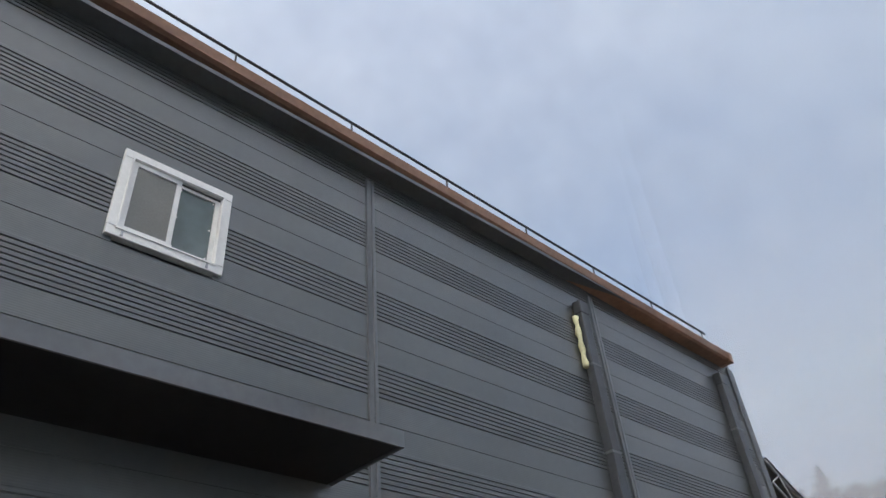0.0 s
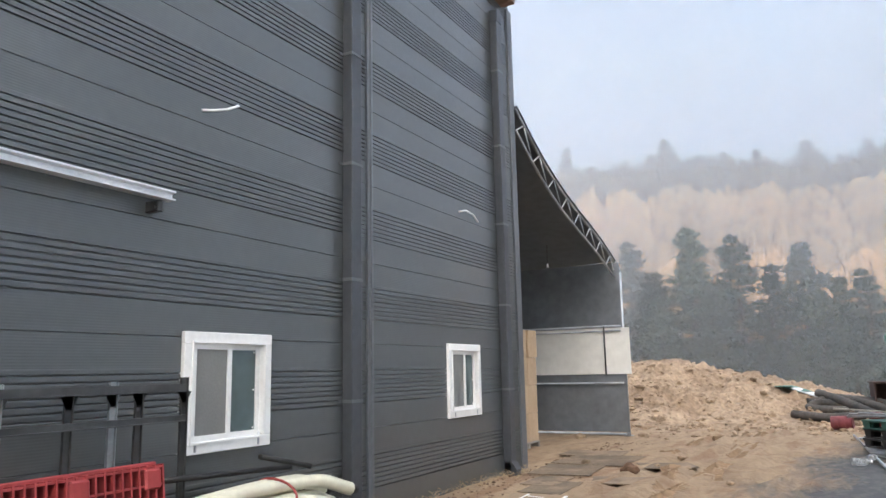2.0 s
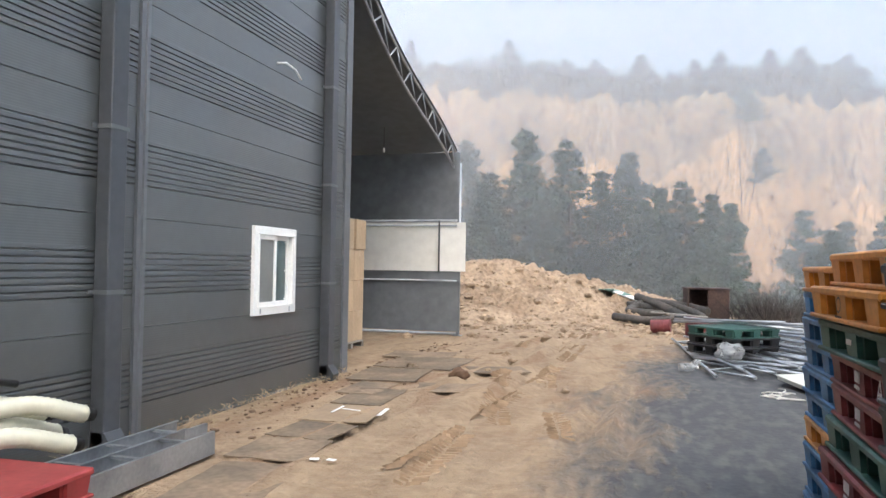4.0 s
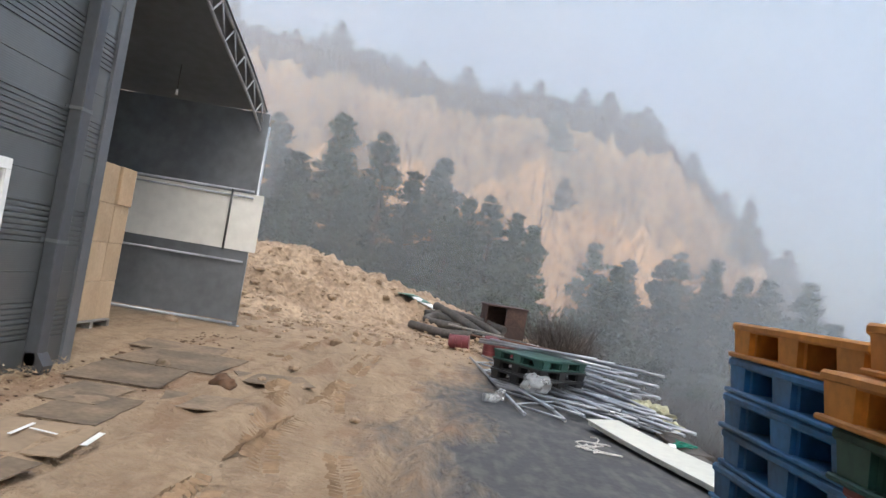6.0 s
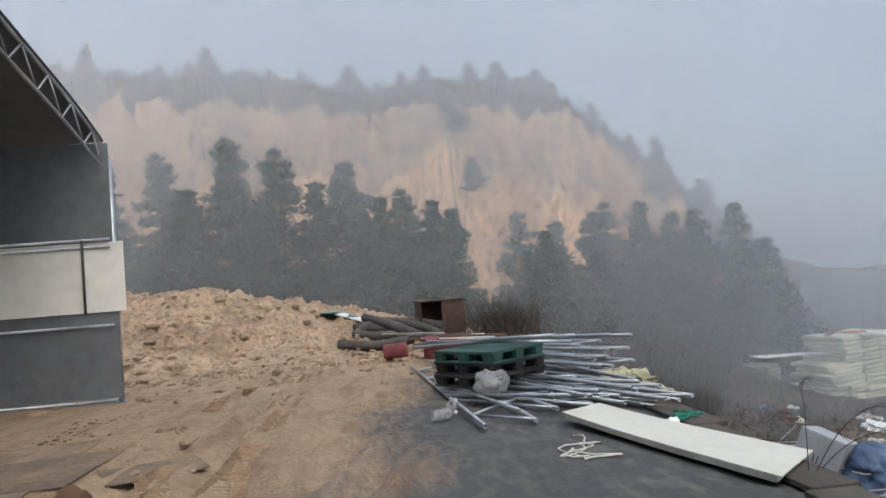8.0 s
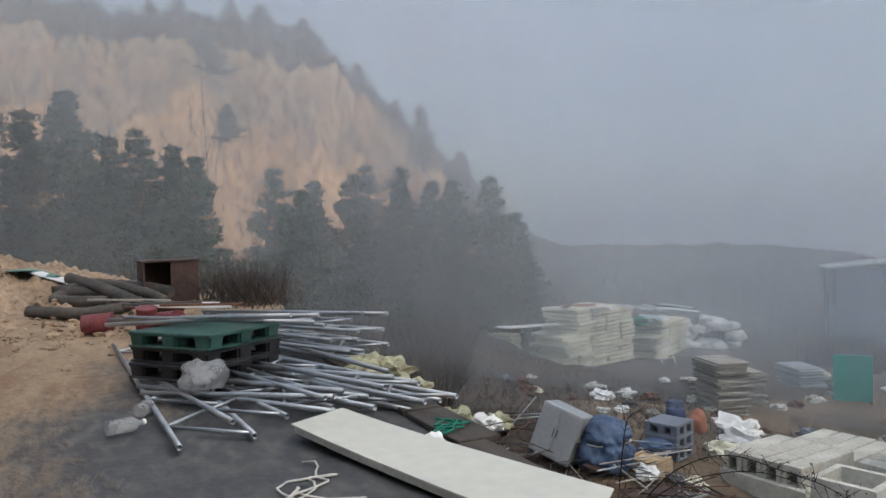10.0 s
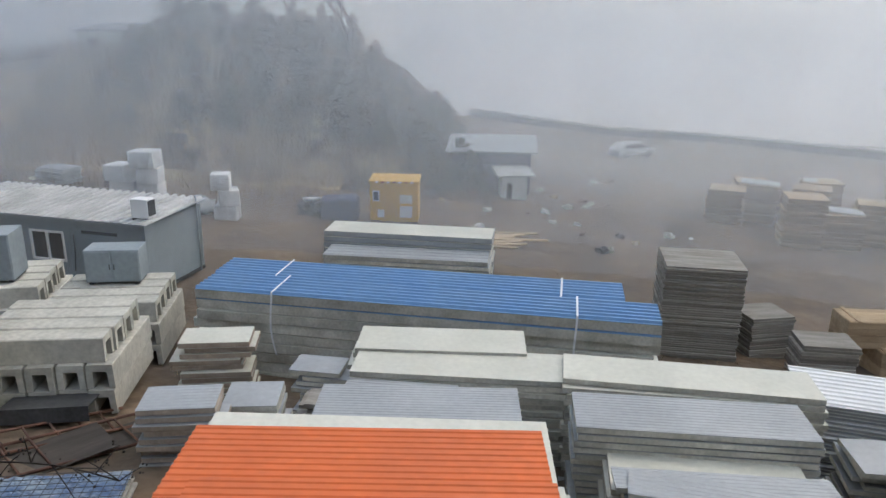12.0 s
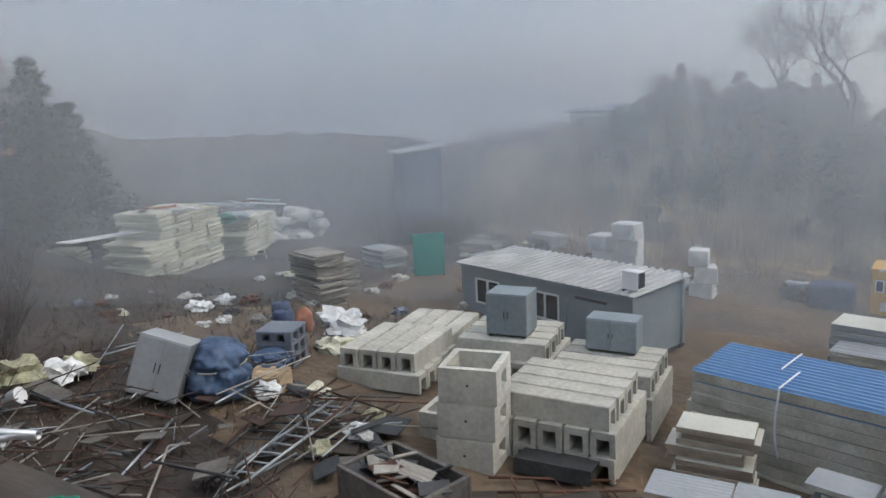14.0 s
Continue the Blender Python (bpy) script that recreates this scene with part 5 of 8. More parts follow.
def build_litter():
    bm = bmesh.new()
    for k in range(420):
        y = random.uniform(6, 18)
        x = -4.62 + abs(random.gauss(0, 0.5))
        r = random.uniform(0.004, 0.02) if k % 12 else 0.03
        v = bmesh.ops.create_icosphere(bm, subdivisions=1, radius=r)["verts"]
        s = Vector((random.uniform(0.7, 2.0), random.uniform(0.7, 2.0), 0.6))
        for p in v:
            p.co = Vector((p.co.x * s.x + x, p.co.y * s.y + y, p.co.z * s.z + 0.012))
    tagged(part("loose_litter", bm, mat("dark_crumbs", (0.22, 0.145, 0.095), 0.95, 0, 0.5, 3.0)), "dark crumbs of soil and leaf litter along the wall", "litter", kind="stuff")
    bm = bmesh.new()
    for k in range(1400):
        y = random.uniform(6.3, 13.2)
        x = -4.74 + abs(random.gauss(0, 0.14))
        a = random.uniform(0, 6.28)
        l = random.uniform(0.03, 0.12)
        p = Vector((x, y, 0.01 + max(0.0, 0.10 - (x + 4.74) * 0.4) * random.random()))
        d = Vector((math.cos(a), math.sin(a), random.uniform(0, 0.5))) * l
        s = Vector((-d.y, d.x, 0)).normalized() * 0.008
        bm.faces.new([bm.verts.new(p + q) for q in (-s, s, d + s * 0.3)])
    tagged(part("dry_grass", bm, REED), "dry straw and leaves against the wall's foot", "grass", kind="stuff")


build_litter()
build_lump("clod", -2.94, 13.26, 0.0, 0.13, mat("dark_clod", (0.15, 0.085, 0.05), 0.95, 0, 0.4, 3.0), "dark clod of soil on the dirt", "soil", 0.7)
build_lump("clod", -3.9, 14.0, 0.0, 0.09, MUDCARD, "crumpled muddy scrap on the dirt", "scrap", 0.7)
for k in range(7):
    build_lump("stone", random.uniform(-3.6, -1.2), random.uniform(11.5, 19), 0.0, random.uniform(0.03, 0.07), MOUND, "small sandy stone on the dirt", "stone", 0.7, "small stones")


def build_channel(x, y0, y1, z, w, h):
    t = thing("steel_channel", pose(x, y0, z), "long galvanised steel channel lying along the wall", "channel", "galvanised channels")
    bm = bmesh.new()
    k = 0.008
    extrude_profile(bm, [(0, 0), (w, 0), (w, h), (w - 0.03, h), (w - 0.03, h - k), (w - k, h - k), (w - k, k), (k, k), (k, h - k), (0.03, h - k), (0.03, h), (0, h)], 0, y1 - y0, closed=True)
    part("channel", bm, GALV, t)
    y = 0.5
    while y < y1 - y0:
        bm = bmesh.new()
        box(bm, k, w - k, y, y + 0.04, h - 0.03, h - 0.012)
        part("spacer", bm, GALV, t)
        y += 0.55


build_channel(-4.08, 4.2, 8.35, 0.03, 0.30, 0.19)
build_channel(-4.45, 4.6, 8.75, 0.03, 0.33, 0.15)


def build_hose_bundle():
    for k in range(3):
        p = build_pallet(P_LIGHTRED, "faded red", pose(-3.75, 5.75, 0.0 + 0.168 * k, 0, 0, 2 * k - 2))
        p["label"], p["group"] = "faded red plastic pallet under the coiled hoses", "red pallets by the wall"
    for k, (x, z, y, bend) in enumerate(((-4.16, 0.58, 0.0, 0.10), (-4.00, 0.58, 0.10, 0.07), (-3.84, 0.57, -0.08, 0.09), (-4.10, 0.71, 0.06, 0.04), (-3.93, 0.71, 0.14, 0.07))):
        t = thing("ivory_hose", pose(x, 5.75 + y, z), "bent ivory corrugated hose with a black end", "hose", "ivory hoses")
        bm = bmesh.new()
        pts = [(bend * math.sin(i * 0.045) * (1 if k % 2 else -1), -0.75 + i * 0.02, 0.05 * math.sin(i * 0.034) - 0.10 * smooth(70, 96, i)) for i in range(92)]
        path_tube(bm, pts, [0.062 if i % 2 else 0.055 for i in range(92)], 10)
        part("hose", bm, HOSE, t)
        bm = bmesh.new()
        tube(bm, pts[-1], Vector(pts[-1]) + Vector((0, 0.08, -0.02)), 0.045, 10)
        part("end_cap", bm, BLACK, t)
    t = thing("binding_ribbon", pose(-4.0, 6.05, 0.52), "red plastic ribbon tied round the hoses", "ribbon")
    bm = bmesh.new()
    path_tube(bm, [(0.26 * math.cos(i * 0.3), 0.012 * math.sin(i), 0.14 + 0.17 * math.sin(i * 0.3)) for i in range(22)], 0.012, 5)
    part("ribbon", bm, P_LIGHTRED, t)
    for a, b in (((-4.3, 5.0, 0.92), (-4.2, 6.5, 0.86)), ((-4.15, 6.05, 1.0), (-4.05, 6.6, 0.86))):
        t = thing("black_pipe", pose(0, 0, 0), "short black pipe lying on the hoses", "pipe", "black pipes")
        bm = bmesh.new()
        tube(bm, a, b, 0.024, 8)
        part("pipe", bm, BLACK, t)


build_hose_bundle()
def build_edge_pallet():
    """A pallet on edge, its ribbed underside turned to the lot."""
    t = thing("plastic_pallet", pose(-3.27, 3.24, 0.02, 0, -7, 2), "faded red plastic pallet standing on edge, ribbed underside showing", "pallet", "red pallets by the wall")
    bm = bmesh.new()
    soft_box(bm, 0, 0.03, 0, 1.14, 0, 1.17, 0.008)
    part("deck", bm, P_LIGHTRED, t)
    for k in range(20):
        bm = bmesh.new()
        y = 0.02 + k * 0.0575
        box(bm, 0.03, 0.105, y, y + 0.012, 0.02, 1.15)
        part("rib", bm, P_LIGHTRED, t)
    for k in range(12):
        bm = bmesh.new()
        z = 0.03 + k * 0.1
        box(bm, 0.03, 0.10, 0.02, 1.12, z, z + 0.013)
        part("cross_rib", bm, P_LIGHTRED, t)
    for y0 in (0.0, 0.48, 0.96):
        for z0 in (0.0, 0.5, 0.99):
            bm = bmesh.new()
            soft_box(bm, 0.03, 0.115, y0 + 0.02, y0 + 0.14, z0 + 0.02, z0 + 0.14, 0.012)
            part("block", bm, P_LIGHTRED, t)


build_edge_pallet()
rack = thing("steel_rack", pose(-4.3, 3.0, 0.0), "slotted grey steel rack with thin uprights", "rack")
for z0, z1 in ((1.57, 1.63), (1.34, 1.39)):
    bm = bmesh.new()
    box(bm, -0.02, 0.015, -1.2, 2.36, z0, z1)
    box(bm, 0.015, 0.035, -1.2, 2.36, z0, z0 + 0.008)
    part("crossbar", bm, DARKSTEEL, rack)
for y, top, m in ((0.15, 1.57, DARKSTEEL), (0.9, 1.66, GALV), (1.38, 1.57, DARKSTEEL), (1.72, 1.66, GALV), (1.94, 1.57, DARKSTEEL), (2.36, 1.68, DARKSTEEL)):
    bm = bmesh.new()
    box(bm, -0.045, -0.02, y - 0.022, y + 0.022, 0.0, top)
    box(bm, -0.045, 0.0, y + 0.022, y + 0.028, 0.0, top)
    post = part("upright", bm, m, rack)
    bm = bmesh.new()
    bm.faces.new([bm.verts.new(p) for p in ((-0.014, y - 0.07, 1.57), (-0.014, y + 0.07, 1.57), (-0.014, y + 0.02, 1.48), (-0.014, y - 0.02, 1.48))])
    bmesh.ops.solidify(bm, geom=bm.faces[:], thickness=0.006)
    part("gusset", bm, m, post)


# ---- the yard below: stacked panels ----
def ground_under(x0, x1, y0, y1):
    return min(yard_z(x, y) for x in (x0, x1) for y in (y0, y1)) - 0.12


def panel_mesh(w, l, th, sheet, core, ribs, pitch):
    """A sandwich panel: foam core between two metal faces, the upper one ribbed along its length."""
    bm = bmesh.new()
    top = []
    if ribs:
        n = max(2, int(w / pitch))
        for k in range(n):
            p = w / n
            a = -w / 2 + (k + 0.2) * p
            top += [(a, th), (a + 0.14 * p, th + ribs), (a + 0.40 * p, th + ribs), (a + 0.54 * p, th)]
    prof = [(w / 2, 0.0), (w / 2, th - 0.012), (w / 2, th), *top[::-1], (-w / 2, th), (-w / 2, th - 0.012), (-w / 2, 0.0)]
    k = len(prof)
    ends = [[bm.verts.new((x, s * l / 2, z)) for x, z in prof] for s in (-1, 1)]
    for i in range(k):
        j = (i + 1) % k
        bm.faces.new((ends[0][i], ends[0][j], ends[1][j], ends[1][i])).material_index = 1 if i in (0, k - 2) else 0
    for q in ends:
        bm.faces.new(q).material_index = 1
    return mesh_of("panel", bm, sheet, core)


def panel_stack(x0, x1, y0, y1, top, sheet, core, label, th=0.10, ribs=0.0, pitch=0.2, yaw=0.0, jit=0.03, under=None, floor=None, group="stacks of wall panels", tilt=0.0, upper=None):
    """A stack of panels from sleepers on the ground up to the height top."""
    cx, cy, w, l = (x0 + x1) / 2, (y0 + y1) / 2, x1 - x0, y1 - y0
    g = floor if floor is not None else ground_under(x0, x1, y0, y1)
    t = thing("panel_stack", pose(cx, cy, g, 0, 0, yaw), label, "panel stack", group)
    n = max(1, int((top - g - 0.1) / (th + 0.02)))
    z = top - g - n * (th + 0.02)
    best = panel_mesh(w, l, th, sheet, core, ribs, pitch)
    rest = panel_mesh(w, l, th, under or sheet, core, 0.0, pitch)
    second = panel_mesh(w, l, th, upper, core, 0.0, pitch) if upper else rest
    for k in range(n):
        up = k == n - 1
        a = random.uniform(-0.8, 0.8) + (tilt if up else 0)
        slip = random.uniform(-0.14, 0.14) if random.random() < 0.3 and not up else 0.0
        part("panel", best if up else second if k == n - 2 else rest, None, t, at=pose(random.uniform(-jit, jit), random.uniform(-jit, jit) * 2.0 + slip, z + k * (th + 0.02), 0, 0, a))
    bm = bmesh.new()
    box(bm, -0.05, 0.05, -0.05, 0.05, 0, 1)
    sl = mesh_of("sleeper", bm, OLDWOOD)
    for f in (-0.4, 0.0, 0.4):
        s = part("sleeper", sl, None, t, at=pose(0, f * l, 0))
        s.scale = (w * 9, 1, max(0.03, z - 0.002))
    return t


def strap(t, y, w, h, drop, x=0.0):
    """A band over the top of a stack, in the stack's own frame."""
    bm = bmesh.new()
    box(bm, x - w / 2 - 0.012, x + w / 2 + 0.012, y - 0.022, y + 0.022, h, h + 0.006)
    prev = None
    for k in range(11):
        f = k / 10
        a = x - w / 2 - 0.016 - 0.07 * math.sin(3.14 * f) - 0.02 * f
        c = y + 0.06 * math.sin(4.0 * f) * f
        row = [bm.verts.new((a - d, c + e, h + 0.006 - drop * f)) for d, e in ((0, -0.022), (0, 0.022), (0.006, 0.022), (0.006, -0.022))]
        if prev:
            for i in range(4):
                bm.faces.new((prev[i], prev[(i + 1) % 4], row[(i + 1) % 4], row[i]))
        prev = row
    part("strap", bm, STRAP, t, "white binding strap")


# orange roofing laid over cream panels
panel_stack(8.45, 10.38, 8.02, 12.74, -3.80, CREAM, CORE, "stack of cream wall panels under orange roofing sheets", 0.10, jit=0.02, yaw=-4)
top_a = panel_stack(8.42, 10.02, 8.10, 12.82, -3.745, ORANGE_ROOF, CORE, "ribbed orange roofing sheet on a panel stack", 0.04, 0.018, 0.125, yaw=-4, floor=-3.90, group="orange roofing sheets")
panel_stack(7.0, 8.75, 8.08, 12.50, -3.78, CREAM, CORE, "stack of cream wall panels under orange roofing sheets", 0.10, jit=0.02, yaw=-3)
panel_stack(7.05, 8.72, 8.12, 12.52, -3.69, ORANGE_ROOF, CORE, "ribbed orange roofing sheet on a panel stack", 0.04, 0.018, 0.125, yaw=-3, floor=-3.88, group="orange roofing sheets")
# blue roofing panels, two long stacks side by side
BYAW = -12.5
for off, l, mid in ((0.58, 10.2, 0.0), (1.75, 9.6, 0.35)):
    c, s = math.cos(radians(BYAW)), math.sin(radians(BYAW))
    fx, fy = 15.58, 9.755
    cx, cy = fx + off * c - mid * s, fy + off * s + mid * c
    g = ground_under(cx - 1.2, cx + 1.2, cy - 5, cy + 5)
    t = panel_stack(cx - 0.56, cx + 0.56, cy - l / 2, cy + l / 2, -4.19, BLUE_ROOF, CORE, "long stack of blue ribbed roof panels bound with straps", 0.22, 0.06, 0.185, yaw=BYAW, under=CREAM, upper=BLUE_ROOF, jit=0.015, floor=g, group="blue roof panel stacks")
    for y in (3.25, -3.4):
        strap(t, y, 1.12, -4.19 - g + 0.045, 1.5 if off < 1 else 0.1)
panel_stack(22.0, 23.2, 7.3, 12.4, -4.45, CREAM, GREYSHEET, "stack of pale panels behind the blue roofing", 0.16, 0.0, yaw=-10, jit=0.03)
panel_stack(20.9, 22.0, 7.5, 12.3, -4.85, GREYSHEET, CORE, "stack of grey ribbed panels behind the blue roofing", 0.12, 0.02, 0.25, yaw=-10, jit=0.03)
panel_stack(13.45, 14.5, 7.7, 10.9, -4.22, CREAM, CORE, "stack of cream wall panels", yaw=-6)
panel_stack(12.5, 13.6, 7.15, 10.95, -4.28, CREAM, CORE, "stack of cream wall panels", yaw=-7)
panel_stack(11.05, 12.2, 8.12, 11.4, -4.30, GREYSHEET, CORE, "stack of grey ribbed wall panels", 0.10, 0.007, 0.08, yaw=-4)
panel_stack(12.05, 12.6, 9.1, 11.05, -4.40, GREYSHEET, CORE, "short stack of grey ribbed wall panels", 0.10, 0.007, 0.08, yaw=-9)
panel_stack(11.75, 12.75, 2.95, 7.18, -4.18, CREAM, CORE, "long stack of cream wall panels", yaw=-10, tilt=-1.5)
panel_stack(10.45, 11.55, 3.72, 7.30, -4.20, GREYSHEET, CORE, "stack of grey ribbed wall panels", 0.10, 0.007, 0.08, yaw=-9)
panel_stack(9.45, 10.75, 4.2, 7.0, -4.62, CREAM, CORE, "stack of cream wall panels", yaw=-11)
t = panel_stack(8.75, 9.75, 4.0, 6.95, -4.50, GREYSHEET, CORE, "stack of grey wall panels with a skewed top sheet", 0.10, 0.007, 0.08, yaw=-9, tilt=7)
panel_stack(7.7, 8.6, 3.6, 7.1, -4.95, GREYSHEET, CORE, "stack of grey ribbed wall panels", 0.10, 0.007, 0.08, yaw=-4)
panel_stack(14.72, 15.5, 13.2, 14.6, -4.60, CREAM, CORETAN, "short crooked stack of cream panel offcuts", 0.11, jit=0.06, yaw=4, group="stacks of panel offcuts")
panel_stack(11.5, 12.3, 13.0, 14.22, -4.30, GREYSHEET, CORETAN, "short crooked stack of grey panel offcuts", 0.10, 0.006, 0.1, jit=0.06, yaw=3, group="stacks of panel offcuts")
panel_stack(12.35, 13.25, 12.08, 13.03, -4.72, GREYSHEET, CORE, "short crooked stack of grey panel offcuts", 0.09, 0.0, jit=0.05, group="stacks of panel offcuts")
panel_stack(11.5, 12.2, 11.75, 12.6, -5.05, GREYSHEET, CORE, "low stack of grey panel offcuts", 0.09, jit=0.05, group="stacks of panel offcuts")
panel_stack(13.6, 14.3, 11.0, 12.0, -4.75, GREYSHEET, CORE, "short crooked stack of grey panel offcuts", 0.09, jit=0.08, yaw=-12, group="stacks of panel offcuts")
panel_stack(12.9, 13.5, 11.1, 11.9, -5.0, OLDWOOD, OLDWOOD, "low stack of brown board offcuts", 0.07, jit=0.08, yaw=-8, group="stacks of panel offcuts")
panel_stack(7.3, 8.1, 13.1, 14.4, -5.0, GREYSHEET, CORE, "low stack of grey ribbed panel offcuts", 0.09, 0.008, 0.1, yaw=18, group="stacks of panel offcuts")
# a jumble of offcuts to the south
for x0, x1, y0, y1, top, yaw, sh, tl in ((10.2, 11.2, 0.2, 2.9, -4.85, -14, GREYSHEET, 5), (9.2, 10.1, 0.3, 2.7, -4.80, -10, CREAM, -6), (8.3, 9.2, 0.6, 3.0, -5.05, -16, GREYSHEET, 10), (9.9, 11.0, -2.6, 0.0, -4.95, -8, CREAM, 6), (8.6, 9.7, -2.6, 0.1, -4.85, -12, GREYSHEET, -8), (7.6, 8.5, -2.3, 0.6, -5.05, -6, CREAM, 9)):
    panel_stack(x0, x1, y0, y1, top, sh, CORE, "untidy stack of grey and cream panel offcuts", 0.09, 0.0, yaw=yaw, jit=0.09, tilt=tl, group="untidy panel stacks")
for x, y, z, yaw, w, l in ((9.05, 5.35, -4.47, -17, 0.55, 3.3), (9.5, 5.6, -4.50, -7, 0.5, 3.0)):
    t = thing("loose_panel", pose(x, y, z, 0.6, 0.5, yaw), "loose ribbed panel lying skewed on a stack", "panel", "loose panels on the stacks")
    part("facing", panel_mesh(w, l, 0.02, GREYSHEET, CORE, 0.007, 0.08), None, t, at=pose(0, 0, 0.07))
    bm = bmesh.new()
    box(bm, -w / 2 + 0.01, w / 2 - 0.01, -l / 2 + 0.015, l / 2 - 0.015, 0, 0.07)
    part("core", bm, CORE, t, "dirty foam core")
PALETEAL = mat("pale_teal_sheet", (0.36, 0.46, 0.46), 0.5, 0.1, 0.12, 0.8)
for x, y, z, yaw, sh in ((9.9, 1.2, -4.78, -24, GREYSHEET), (9.2, 0.6, -4.70, -30, PALETEAL), (9.6, -0.6, -4.66, -20, GREYSHEET), (8.9, -1.0, -4.72, -34, PALETEAL), (9.4, 1.9, -4.72, -18, CREAM)):
    t = thing("loose_panel", pose(x, y, z, 3, 2, yaw), "loose panel offcut lying askew on the stacks", "panel", "loose panel offcuts")
    part("facing", panel_mesh(0.75, 2.3, 0.02, sh, CORE, 0, 1), None, t, at=pose(0, 0, 0.055))
    bm = bmesh.new()
    box(bm, -0.365, 0.365, -1.135, 1.135, 0, 0.055)
    part("core", bm, CORE, t, "dirty foam core")
# corrugated white sheets
t = panel_stack(11.5, 13.0, -0.5, 2.9, -4.62, WHITE, GREYSHEET, "bundle of white corrugated roofing sheets", 0.055, 0.03, 0.16, yaw=-20, jit=0.05)


# formwork boards
def board_pile(x, y, w, l, top, yaw, m, label, th=0.06, jit=0.03, cat="board pile", group="piles of boards"):
    g = ground_under(x - w / 2, x + w / 2, y - l / 2, y + l / 2)
    t = thing("board_pile", pose(x, y, g, 0, 0, yaw), label, cat, group)
    n = int((top - g) / (th + 0.012))
    bm = bmesh.new()
    soft_box(bm, -w / 2, w / 2, -l / 2, l / 2, 0, th, 0.006)
    me = mesh_of("board", bm, m)
    for k in range(n):
        part("board", me, None, t, at=pose(random.uniform(-jit, jit), random.uniform(-jit, jit), 0.1 + k * (th + 0.012), 0, 0, random.uniform(-0.8, 0.8)))
    bm = bmesh.new()
    for s in (-1, 1):
        box(bm, s * w * 0.35 - 0.05, s * w * 0.35 + 0.05, -l / 2, l / 2, 0, 0.098)
    part("bearer", bm, OLDWOOD, t)
    return t


board_pile(20.95, 1.35, 1.9, 2.2, -4.95, -12, OLDWOOD, "tall pile of weathered formwork boards", 0.055)
board_pile(21.2, -0.9, 1.2, 1.4, -6.7, 8, OLDWOOD, "low pile of weathered boards", 0.06)
board_pile(19.2, -1.7, 1.1, 1.5, -6.75, -10, OLDWOOD, "low pile of weathered pallets and boards", 0.08, 0.05)


def build_crate(x, y, z, w, l, h, yaw, label):
    t = thing("wooden_crate", pose(x, y, z, 0, 0, yaw), label, "crate", "pine crates")
    n = max(2, int(h / 0.2))
    for k in range(n):
        for s in (-1, 1):
            bm = bmesh.new()
            box(bm, s * w / 2 - 0.012, s * w / 2 + 0.012, -l / 2, l / 2, k * h / n + 0.006, (k + 1) * h / n - 0.006)
            part("side_board", bm, WOOD, t)
        for s in (-1, 1):
            bm = bmesh.new()
            box(bm, -w / 2 + 0.014, w / 2 - 0.014, s * l / 2 - 0.014, s * l / 2 + 0.014, k * h / n + 0.006, (k + 1) * h / n - 0.006)
            part("end_board", bm, WOOD, t)
    for k in range(4):
        bm = bmesh.new()
        a = -w / 2 + k * w / 4
        box(bm, a + 0.004, a + w / 4 - 0.004, -l / 2, l / 2, h, h + 0.02)
        part("lid_board", bm, WOOD, t)
    for f in (-0.42, 0.0, 0.42):
        bm = bmesh.new()
        box(bm, -w / 2 - 0.03, w / 2 + 0.03, f * l - 0.05, f * l + 0.05, h + 0.02, h + 0.06)
        part("batten", bm, WOOD, t)


build_crate(20.0, -4.6, yard_z(20.0, -4.6) - 0.05, 1.1, 1.6, 0.85, -6, "small pine crate under a longer crate")
build_crate(20.4, -4.6, yard_z(20.4, -4.6) + 0.87, 1.1, 3.3, 0.8, -6, "long pale pine crate on another crate")
build_crate(17.8, -9.2, yard_z(17.8, -9.2) - 0.05, 1.3, 2.4, 1.3, -8, "pale pine crate beside scrap timber")
board_pile(20.6, -7.5, 1.3, 1.4, -6.9, 3, RUST, "dark pile of rusty steel frames", 0.10, 0.08)
board_pile(15.6, -6.6, 1.4, 2.0, -7.1, -20, OLDWOOD, "low pile of weathered offcuts", 0.07, 0.12)
build_lump("hose_coil", 18.2, -6.3, yard_z(18.2, -6.3), 0.42, ORANGEBAG, "coil of orange hose on a dark reel", "hose", 0.8)
for k, (x, y) in enumerate(((44.6, -10.0), (45.6, -12.6), (39.6, -12.2), (39.9, -14.6), (40.4, -17.0), (41.4, -19.6), (48.5, -13.5), (47.0, -17.5), (43.5, -14.8))):
    top = yard_z(x, y) + 2.1 + 0.35 * (k % 3)
    board_pile(x, y, 2.0, 2.1, top, -28 + 5 * (k % 4), WOOD, "tall pile of pale sawn boards in the mist", 0.13, 0.10)
    if k % 2:
        build_plank(x, y, top + 0.02, 1.5, 2.3, 0.03, -24, GREYSHEET, 1.5, "pale sheet laid over a pile of boards")


# ---- the yard below: precast concrete ----
def drain_mesh(l, w=0.5, h=0.48):
    """A precast channel laid open side down."""
    bm = bmesh.new()
    a, b, c = w / 2, w / 2 - 0.11, h - 0.14
    extrude_profile(bm, [(-a, 0), (-b, 0), (-b + 0.015, c), (b - 0.015, c), (b, 0), (a, 0), (a - 0.012, h - 0.02), (a - 0.03, h), (-a + 0.03, h), (-a + 0.012, h - 0.02)], -l / 2, l / 2, closed=True)
    return mesh_of("channel", bm, CONCRETE)


